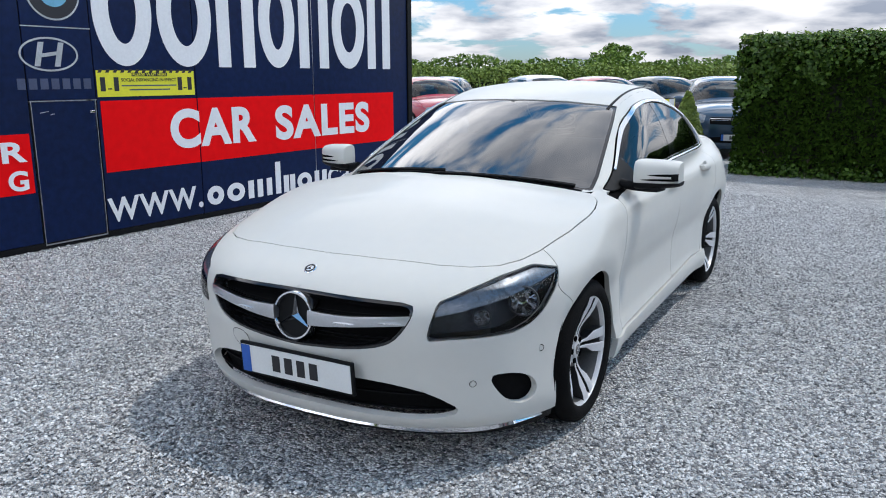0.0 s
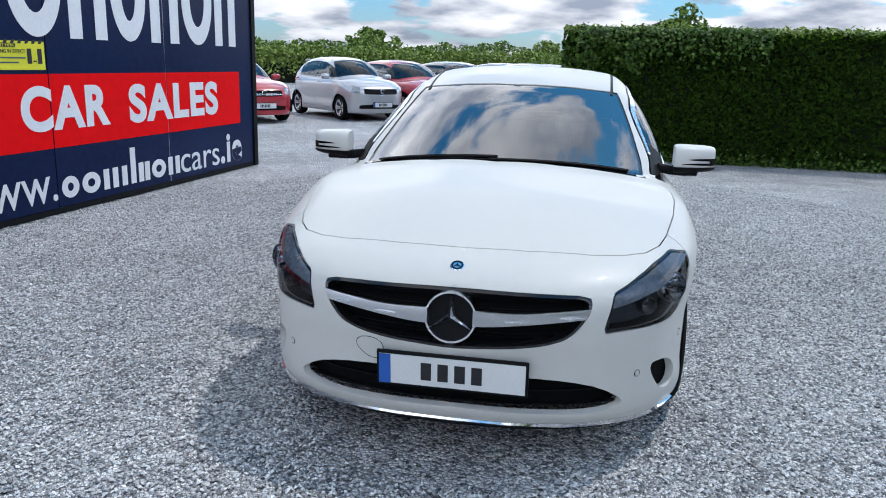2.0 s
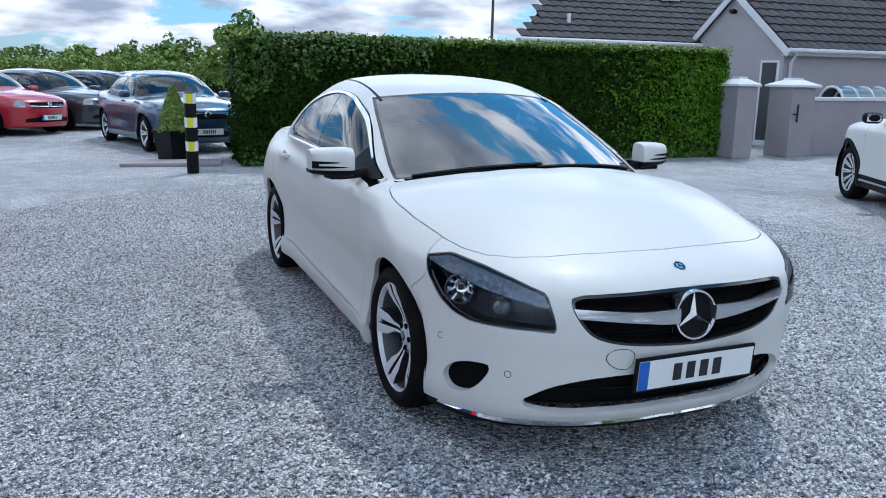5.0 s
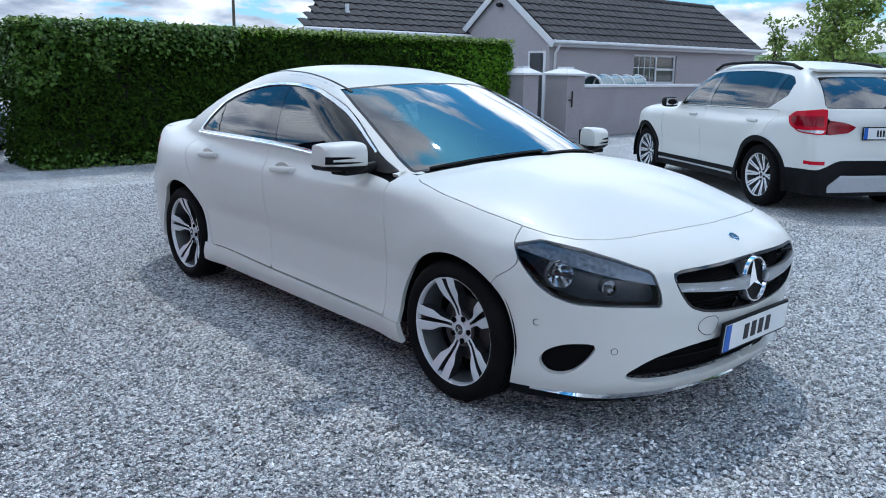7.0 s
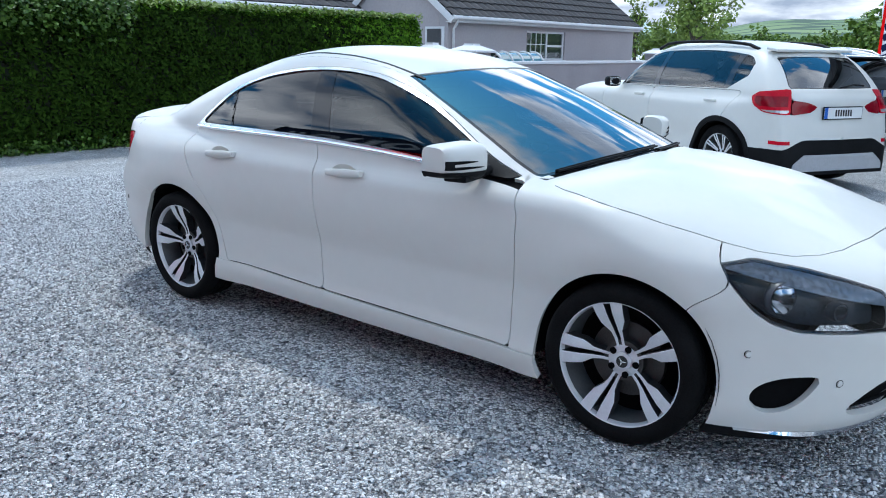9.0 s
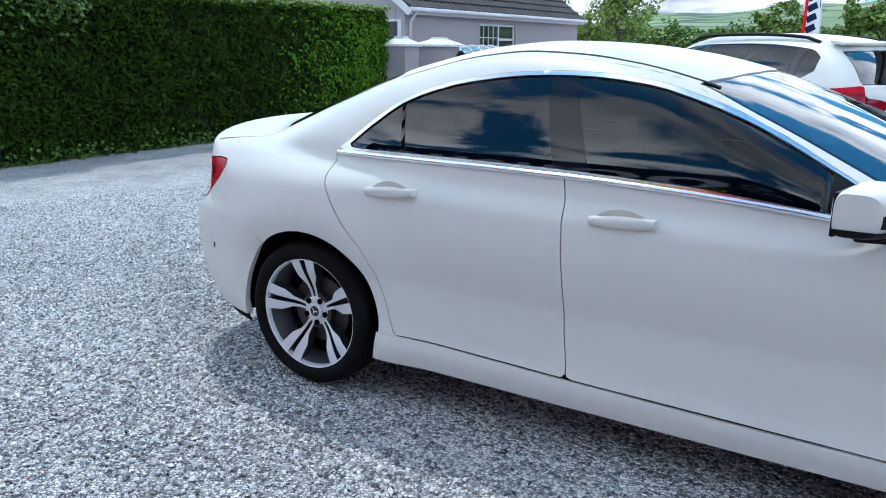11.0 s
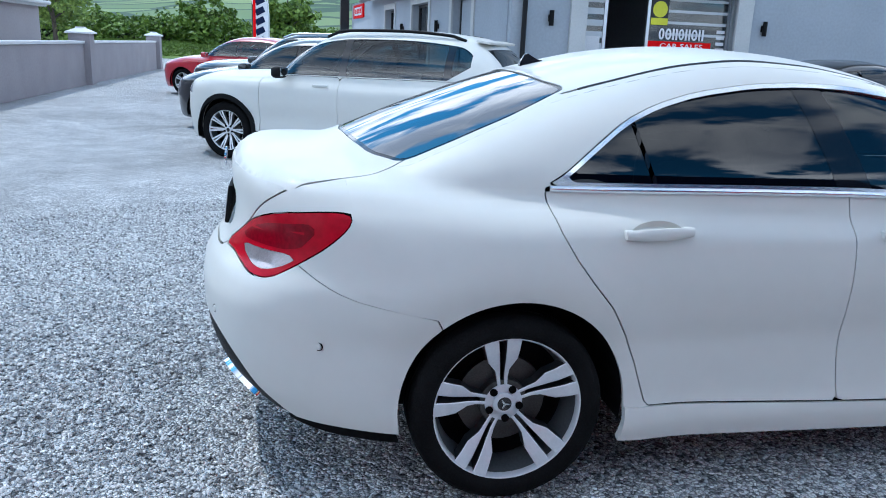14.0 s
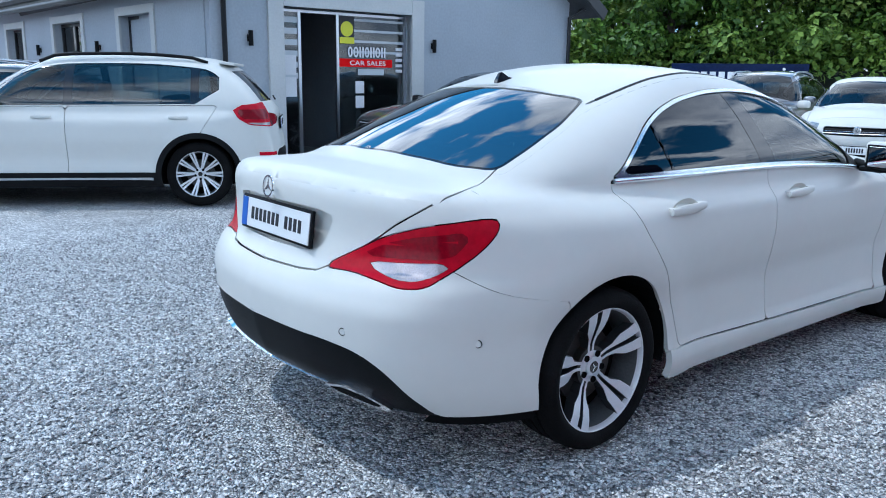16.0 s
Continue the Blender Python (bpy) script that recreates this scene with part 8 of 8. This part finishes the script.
def build_car(c, at, paint, label, category="car", name="parked_car", step=0.045, trim=None, group="", rails=False, bar=None, wheel_style="pairs", spokes=10, dark_arch=False, split_lamp=False):
    """A parked car from its profiles, with doors, glass, lamps, wheels and plates as parts."""
    f = body_field(c)
    L, W, H, sF, sR, hood, cowl, wtop, rtop, rbase, belt, clear, r, hatch = c["dims"]
    car = thing(name, at, label, category, group)
    trim = trim or paint
    A, B = np.meshgrid(np.arange(0.26, L - (0.60 if hatch else 0.24), step), np.linspace(-0.56, math.pi / 2, 46), indexing="ij")
    A, B = A.ravel(), B.ravel()
    d = np.stack([0 * A, np.cos(B), np.sin(B)], 1)
    o = np.stack([A, 0 * A, 0 * A + 0.55], 1) + d * 1.6
    v = cast(f, o, -d, 1.58, 70)
    na, nb = len(np.unique(A)), 46
    i, j = np.meshgrid(np.arange(na - 1), np.arange(nb - 1), indexing="ij")
    q = np.stack([i * nb + j, (i + 1) * nb + j, (i + 1) * nb + j + 1, i * nb + j + 1], -1).reshape(-1, 4)
    q = q[~np.isnan(v[q].sum(axis=(1, 2)))]
    v[np.abs(B - math.pi / 2) < 1e-6, 1] = 0.0
    # turn the faces outwards
    nrm, mid_q = np.cross(v[q[:, 1]] - v[q[:, 0]], v[q[:, 2]] - v[q[:, 0]]), v[q].mean(1)
    turn = (nrm[:, 1] * mid_q[:, 1] + nrm[:, 2] * (mid_q[:, 2] - 0.55)) < 0
    q[turn] = q[turn][:, ::-1]
    loft = (v, q)
    cutF, cutR = 0.28, L - (0.62 if hatch else 0.28)
    front = patch(f, "front", np.linspace(0, 1.35, 34), np.arange(clear - 0.04, hood + 0.18, 0.03), 1.0)
    rear = patch(f, "rear", np.linspace(0, 1.45, 36), np.arange(clear - 0.04, (H + 0.01 if hatch else belt + 0.16), 0.03), L - 1.0)
    s, y, z = v[:, 0], np.abs(v[:, 1]), v[:, 2]
    fs_, fy, fz = front[0][:, 0], front[0][:, 1], front[0][:, 2]
    rs_, ry, rz = rear[0][:, 0], rear[0][:, 1], rear[0][:, 2]

    def arch(a, b):
        return np.minimum(np.hypot(a - sF, b - r), np.hypot(a - sR, b - r)) - r - 0.045
    roofz = c["roof"](s) - 0.115
    yedge = c["belt"](s) - c["tumble"](z - belt) - 0.085
    zb = belt + 0.005 + 0.03 * ease(s, cowl, L)
    side_end = (L - 0.42 if hatch else rtop + 0.42) - 0.55 * (z - belt)
    kick = z - zb - 0.012 - 0.60 * np.maximum(0, s - sR + 0.02) if rails else z - zb
    dlo = np.minimum.reduce([z - zb - 0.012, kick, smin(roofz - z, (side_end - s) * 0.8, 0.14), s - cowl - 0.28, y - 0.45])
    frac = np.clip((s - cowl) / (wtop - cowl), 0, 1)
    ws = np.minimum.reduce([s - cowl - 0.10 - 0.36 * y * y, wtop - 0.03 + 0.30 * y * y - s, yedge - y, z - belt - 0.01])
    bl = np.minimum.reduce([s - rtop - 0.06 + 0.2 * y * y, rbase - 0.05 - 0.30 * y * y - s, yedge + 0.02 - y, z - belt - 0.02]) if not hatch else np.full(len(s), -1.0)
    mid = (sF + sR) / 2 + 0.10
    G = 0.003
    df = np.minimum.reduce([s - sF - r - 0.14, mid - s, zb - z, z - clear - 0.09])
    dr = np.minimum.reduce([s - mid, sR - 0.10 + 0.62 * (z - 0.55) * (z > 0.55) - 0.30 * (z < 0.55) * 0 - s, zb - z, z - clear - 0.09, arch(s, z)])
    hd = np.minimum.reduce([s - 0.30, cowl + 0.02 + 0.30 * y * y - s, W - 0.17 + 0.04 * (s - 0.3) - y, z - hood])
    rim, pw = 0.012, 0.045 if rails else 0.0
    body_bottom = z - clear + 0.01
    for mir in (False, True):
        part("front_door", panel(f, loft, [df - G, y - 0.5], rim, mirror=mir), paint, car)
        part("rear_door", panel(f, loft, [dr - G, y - 0.5], rim, mirror=mir), paint, car)
        part("body_side", panel(f, loft, [np.maximum(-df, 0.5 - y) - G, np.maximum(-dr, 0.5 - y) - G, -hd - G, -dlo, -ws, -bl, arch(s, z), s - cutF, cutR - s, body_bottom], 0.02, mirror=mir), paint, car)
        win = part("side_window", panel(f, loft, [dlo - 0.008, mid + 0.03 - pw - s], 0.0, mirror=mir, shift=-0.004), GLASS_PARKED, car)
        part("side_window", panel(f, loft, [dlo - 0.008, s - mid - 0.07, sR - 0.02 - pw - s], 0.0, mirror=mir, shift=-0.004), GLASS_PARKED, car)
        part("quarter_window", panel(f, loft, [dlo - 0.008, s - sR - 0.02], 0.0, mirror=mir, shift=-0.004), GLASS_PARKED, car)
        part("window_frame", panel(f, loft, [dlo, np.maximum(0.009 - dlo, np.maximum(np.minimum(s - mid - 0.03 + pw, mid + 0.07 - s), np.minimum(s - sR + 0.02 + pw, sR + 0.02 - s)))], 0.01, mirror=mir, shift=-0.001), BLACK_GLOSS, car)
        sg = -1 if mir else 1
        fa = np.arctan2(fy, 1.0 - fs_)
        hl = np.minimum.reduce([fa - 0.56, 1.02 - fa, fz - hood + 0.14, hood - 0.0 + 0.10 * (fa - 0.6) - fz])
        lamp = part("headlight", panel(f, front, hl, 0.01, mirror=mir, shift=-0.002), HEADLAMP, car, "clear headlight")
        ra = np.arctan2(ry, rs_ - L + 1.0)
        tl = np.minimum.reduce([ra - 0.60, 1.06 - ra - 0.5 * (belt - 0.1 - rz), rz - belt + 0.17 - 0.12 * (ra - 0.6), belt - 0.03 - 0.06 * (0.9 - ra) - rz])
        if split_lamp:
            outer, inner = inside(SPLIT_OUT, ra, rz), inside(SPLIT_IN, ra, rz)
            tl = np.maximum(outer, inner)
            lamp = part("tail_light", panel(f, rear, outer, 0.012, mirror=mir, shift=0.006), RED_LENS, car, "two-part red tail light")
            part("lamp_inner", panel(f, rear, inner, 0.010, mirror=mir, shift=0.004), RED_DEEP, lamp)
            part("lamp_clear", panel(f, rear, [outer - 0.012, SPLIT_OUT[0][1] + 0.05 - rz], 0.004, mirror=mir, shift=0.008), CLEAR_LENS, lamp)
            part("lamp_shade", panel(f, rear, [outer - 0.03, rz - 0.90, 1.0 - rz], 0.003, mirror=mir, shift=0.008), RED_DEEP, lamp)
        else:
            part("tail_light", panel(f, rear, tl, 0.012, mirror=mir, shift=0.003), RED_LENS, car, "red tail light")
        for s0 in (sF, sR):
            hb = lathe([(r + 0.05, 0.02), (r + 0.05, -0.24), (0.05, -0.24)], 24, Matrix.Translation((s0, (W - 0.03) * sg, r)) @ Matrix.Rotation(radians(-90 * sg), 4, "X"))
            bmesh.ops.delete(hb, geom=[x for x in hb.verts if x.co.z < clear - 0.02], context="VERTS")
            part("wheel_housing", hb, DARK_IN, car)
            if dark_arch:
                nearw = 0.6 - np.abs(s - s0)
                part("arch_trim", panel(f, loft, [arch(s, z) + 0.004, 0.05 - arch(s, z), nearw, y - 0.5, body_bottom], 0.02, mirror=mir, shift=0.010), BLACK_TRIM, car, "black wheel arch trim")
                if s0 == sR:
                    part("arch_trim", panel(f, rear, [arch(rs_, rz) + 0.004, 0.05 - arch(rs_, rz), rs_ - cutR + 0.015, rz - clear + 0.01], 0.02, mirror=mir, shift=0.010), BLACK_TRIM, car, "black wheel arch trim")
            wheel(car, Matrix.Translation((s0, (W - 0.125) * sg, r)) @ Matrix.Rotation(radians(-90 * sg), 4, "X"), r, r * 0.72, 0.21, spokes, wheel_style, dark=ALLOY_GREY if dark_arch else None)
        m = Matrix.Translation((cowl + 0.42, sg * (W + 0.06), belt + 0.04))
        bm = bmesh.new()
        bmesh.ops.create_uvsphere(bm, u_segments=16, v_segments=10, radius=1.0)
        for q_ in bm.verts:
            q_.co = [math.copysign(abs(k_) ** 0.6, k_) for k_ in q_.co]
        bm.transform(m @ Matrix.Diagonal((0.068, 0.105, 0.066, 1)))
        dm = part("door_mirror", bm, trim, car, "", 80)
        part("mirror_glass", box((0.004, 0.16, 0.09), m @ Matrix.Translation((0.062, 0, 0.005)), 0.001), MIRROR, dm)
        for k in (mid - 0.22, sR - 0.18):
            yy = cast(f, np.array([[k, 1.3, belt - 0.09]]), np.array([[0.0, -1.0, 0.0]]), 1.3, 200)[0][1]
            part("handle", box((0.19, 0.025, 0.03), Matrix.Translation((k, sg * (yy + 0.016), belt - 0.09)), 0.010), paint, car, "", 50)
        if rails:
            pts = [(k, sg * (0.56 - 0.05 * ease(k, wtop, L)), float(c["roof"](k)) - 0.05) for k in np.linspace(wtop + 0.05, L - 0.75, 12)]
            part("roof_rail", tube([(p[0], p[1], p[2] + (0.03 if 0 < n_ < 11 else 0.0)) for n_, p in enumerate(pts)], 0.018, 8), bar or BLACK_TRIM, car, "roof rail", 60)
    part("bonnet", panel(f, loft, [hd - G], rim, both=True), paint, car)
    part("windscreen", panel(f, loft, [ws - 0.01], 0.0, both=True, shift=-0.003), GLASS_PARKED, car)
    part("windscreen_seal", panel(f, loft, [ws, 0.012 - ws], 0.004, both=True, shift=-0.002), BLACK_GLOSS, car)
    if not hatch:
        part("rear_window", panel(f, loft, [bl - 0.006], 0.0, both=True, shift=-0.003), GLASS_PARKED, car)
    # nose
    gz0, gz1 = hood - 0.17, hood - 0.035
    grill = np.minimum.reduce([0.46 - fy, fz - gz0 - 0.02 * fy, gz1 - fz])
    lowg = np.minimum.reduce([0.56 - fy, fz - clear - 0.10, clear + 0.23 - 0.08 * fy - fz])
    fa = np.arctan2(fy, 1.0 - fs_)
    hl = np.minimum.reduce([fa - 0.56, 1.02 - fa, fz - hood + 0.14, hood + 0.10 * (fa - 0.6) - fz])
    nb_ = part("front_bumper", panel(f, front, [cutF - fs_, -grill, -lowg, -hl, arch(fs_, fz), fz - clear + 0.01], 0.015, both=True), paint, car)
    part("grille", panel(f, front, [grill + 0.004], 0.0, both=True, shift=-0.03), BLACK_TRIM, car, "black grille")
    for k in range(3):
        zz = gz0 + 0.04 + 0.035 * k
        part("grille_bar", panel(f, front, [grill, 0.006 - np.abs(fz - zz)], 0.01, both=True, shift=-0.004), bar or CHROME, car)
    part("lower_grille", panel(f, front, [lowg + 0.004], 0.0, both=True, shift=-0.03), BLACK_TRIM, car, "black lower grille")
    bm = lathe([(0.0, 0.012), (0.045, 0.010), (0.055, 0.0), (0.055, -0.02)], 24, Matrix.Translation((0.012, 0, hood - 0.085)) @ Matrix.Rotation(radians(-90), 4, "Y"))
    part("emblem", bm, CHROME, car, "", 40)
    plate(car, Matrix.Translation((-0.012, 0, clear + 0.20)) @ pose(0, 0, 0, 90, 0, -90), 7)
    # tail
    ra = np.arctan2(ry, rs_ - L + 1.0)
    tl = np.minimum.reduce([ra - 0.60, 1.06 - ra - 0.5 * (belt - 0.1 - rz), rz - belt + 0.17 - 0.12 * (ra - 0.6), belt - 0.03 - 0.06 * (0.9 - ra) - rz])
    if split_lamp:
        tl = np.maximum(inside(SPLIT_OUT, ra, rz), inside(SPLIT_IN, ra, rz))
    rg = np.minimum.reduce([0.60 - 0.25 * (rz - belt) - ry, rz - belt - 0.07, H - 0.17 - 0.05 * ry * ry - rz]) if hatch else np.full(len(rs_), -1.0)
    low = rz - clear - 0.25 - 0.10 * ease(ry, 0.75, 0.45) if trim is not paint else np.full(len(rs_), 1.0)
    part("tailgate", panel(f, rear, [rs_ - cutR, -rg, -tl, arch(rs_, rz), rz - clear + 0.01, low], 0.015, both=True), paint, car)
    if trim is not paint:
        part("rear_bumper", panel(f, rear, [rs_ - cutR, arch(rs_, rz), rz - clear + 0.01, -low], 0.015, both=True, shift=0.004), trim, car, "black lower bumper")
        part("skid_plate", panel(f, rear, [0.62 - ry - 1.4 * np.maximum(0, rz - clear - 0.10), rz - clear - 0.03, clear + 0.20 - rz], 0.01, both=True, shift=0.014), SKID, car, "silver skid plate")
        for mir in (False, True):
            part("reflector", panel(f, rear, [ra - 0.6, 0.78 - ra, 0.018 - np.abs(rz - clear - 0.32)], 0.004, mirror=mir, shift=0.004), RED_LENS, car)
            part("sill_trim", panel(f, loft, [clear + 0.14 - z, z - clear + 0.01, arch(s, z), s - sF, sR - s], 0.01, mirror=mir, shift=0.006), trim, car, "black sill trim")
            part("sill_strip", panel(f, loft, [0.018 - np.abs(z - clear - 0.07), s - sF - r - 0.12, sR - r - 0.12 - s], 0.01, mirror=mir, shift=0.014), SATIN, car, "silver sill strip")
    if hatch:
        part("rear_window", panel(f, rear, [rg - 0.006], 0.0, both=True, shift=-0.004), GLASS, car)
        part("rear_window_seal", panel(f, rear, [rg, 0.010 - rg], 0.004, both=True, shift=-0.002), BLACK_GLOSS, car)
        part("rear_wiper", tube([(L - 0.10, 0.0, belt + 0.08), (L - 0.13, 0.20, belt + 0.11), (L - 0.14, 0.36, belt + 0.10)], 0.010, 6), BLACK_TRIM, car)
        part("roof_spoiler", box((0.16, 1.06, 0.03), Matrix.Translation((L - 0.56, 0, float(c["roof"](L - 0.60)) - 0.015)) @ Matrix.Rotation(radians(8), 4, "Y"), 0.012), paint, car, "", 40)
    plate(car, Matrix.Translation((L - 0.035, 0, belt - 0.17)) @ pose(0, 0, 0, 88, 0, 90), 7)
    part("floor_pan", box((L - 0.9, 2 * W - 0.4, 0.06), pose(L / 2, 0, clear + 0.02), 0.01), DARK_IN, car)
    for yy in (-0.36, 0.36):
        seat(car, cowl + 0.75, yy)
    part("rear_bench", merge(box((0.5, 1.2, 0.18), pose(sR - 0.75, 0, 0.5), 0.05), box((0.15, 1.2, 0.55), pose(sR - 0.40, 0, 0.85, 0, 18, 0), 0.05)), SEAT, car, "", 50)
    part("dashboard", box((0.4, 2 * W - 0.45, 0.2), pose(cowl + 0.30, 0, belt - 0.12), 0.05), SEAT, car, "", 50)
    return car


SPLIT_OUT = [(0.615, 0.815), (0.86, 0.84), (0.97, 0.91), (1.0, 0.99), (0.92, 1.045), (0.615, 1.075)]
SPLIT_IN = [(0.33, 0.905), (0.40, 0.845), (0.605, 0.815), (0.605, 0.965), (0.45, 0.945)]
SKID = material("skid_silver", (0.48, 0.49, 0.51), 0.45, 0.2, 0.08, 10)
HEADLAMP = material("headlamp_glass", (0.42, 0.45, 0.48), 0.08, 0.2, 0.35, 14, coat=1.0)


def paint_of(name, color, metal=0.0, rough=0.3):
    return material(name, color, rough, metal, 0.03, 4, coat=1.0)


SILVER_P, RED_P = paint_of("silver_paint", (0.55, 0.56, 0.58), 0.5), paint_of("red_paint", (0.45, 0.015, 0.03))
DARK_P, TEAL_P = paint_of("charcoal_paint", (0.03, 0.035, 0.042), 0.3), paint_of("dark_blue_paint", (0.03, 0.07, 0.12), 0.4)
BLUE_P, BLACK_P = paint_of("steel_blue_paint", (0.07, 0.14, 0.22), 0.4), paint_of("black_paint", (0.012, 0.013, 0.015))
GREY_P = paint_of("grey_paint", (0.22, 0.23, 0.25), 0.5)

SUV = car_profile(4.45, 0.90, 1.57, 0.85, 3.61, 0.88, 1.22, 2.0, 3.70, 4.34, 1.01, clear=0.22, r=0.335)
SMALL = car_profile(3.67, 0.83, 1.50, 0.72, 3.10, 0.80, 0.86, 1.62, 2.95, 3.50, 0.98, clear=0.19, r=0.29)
HATCH = car_profile(4.26, 0.89, 1.46, 0.86, 3.48, 0.76, 1.15, 1.95, 3.40, 4.10, 0.95, clear=0.19, r=0.315)
ESTATE = car_profile(4.60, 0.91, 1.56, 0.90, 3.60, 0.86, 1.25, 2.02, 3.65, 4.45, 1.0, clear=0.2, r=0.33)
SALOON = car_profile(4.77, 0.915, 1.46, 0.90, 3.69, 0.78, 1.30, 2.10, 3.25, 4.10, 0.97, deck=1.06, clear=0.19, r=0.325)


CAR_STORE = {}


def another(c, at, paint, label, **options):
    """Build a car, or copy one already built to the same profiles and give it another paint."""
    key = (id(c), options.get("rails", False))
    if key not in CAR_STORE:
        CAR_STORE[key] = (build_car(c, at, paint, label, **options), paint, {})
        return CAR_STORE[key][0]
    ob, old, meshes = CAR_STORE[key]
    car = copy_thing(ob, at)
    tagged(car, label)
    if paint is not old:
        for o in car.children_recursive:
            if o.type == "MESH" and old.name in o.data.materials:
                if (o.data.name, paint.name) not in meshes:
                    me = o.data.copy()
                    for k, slot in enumerate(me.materials):
                        if slot is old or slot.name == old.name:
                            me.materials[k] = paint
                    meshes[o.data.name, paint.name] = me
                o.data = meshes[o.data.name, paint.name]
    return car


def facing(nose, deg):
    """Where a car stands: its nose's place, and the heading in degrees clockwise from +y."""
    return pose(nose[0], nose[1], 0, 0, 0, -deg - 90)


ROW = "cars parked in the yard"
another(SUV, pose(8.90, 3.665, 0, 0, 0, 210.6), WHITE, "white compact off-roader with black arches and roof rails", step=0.03, trim=BLACK_TRIM, rails=True, dark_arch=True, spokes=20, split_lamp=True, group=ROW)
h_ = 163.1
another(SMALL, facing((3.23, 19.12), h_), SILVER_P, "small silver hatchback parked in a row", group=ROW)
another(HATCH, facing((5.15, 19.75), h_), RED_P, "bright red hatchback parked in a row", group=ROW)
another(HATCH, facing((7.05, 20.45), h_), DARK_P, "dark charcoal hatchback parked in a row", group=ROW)
another(HATCH, facing((9.1, 21.3), h_), TEAL_P, "dark blue hatchback parked in a row", group=ROW)
another(SALOON, facing((11.2, 22.3), h_), BLUE_P, "steel blue saloon parked in a row", group=ROW)
another(HATCH, facing((0.35, 18.3), h_), RED_P, "red hatchback parked beside the signboard", group=ROW)
another(SALOON, facing((-0.6, 25.6), 195), TEAL_P, "dark blue car parked behind the row", group=ROW)
another(SALOON, facing((5.2, 13.95), 195), TEAL_P, "dark blue saloon parked behind the planter", group=ROW)
another(HATCH, facing((11.75, 2.72), 57.2), BLACK_P, "black hatchback beside the white off-roader", group=ROW)
another(ESTATE, facing((14.1, 1.5), 57.2), DARK_P, "dark estate with bright roof rails", rails=True, bar=SATIN, group=ROW)
another(HATCH, facing((19.3, 0.1), 57.2), RED_P, "red hatchback at the end of the row", group=ROW)
another(SALOON, facing((4.95, -0.6), 24), BLACK_P, "black coupe parked before the showroom", group=ROW)
another(ESTATE, facing((0.6, -5.2), 15), GREY_P, "dark grey estate with roof rails facing the yard", rails=True, bar=SATIN, group=ROW)
another(HATCH, facing((-1.3, -3.7), 10), WHITE, "white hatchback facing the yard", group=ROW)
build_coupe(COUPE_AT)
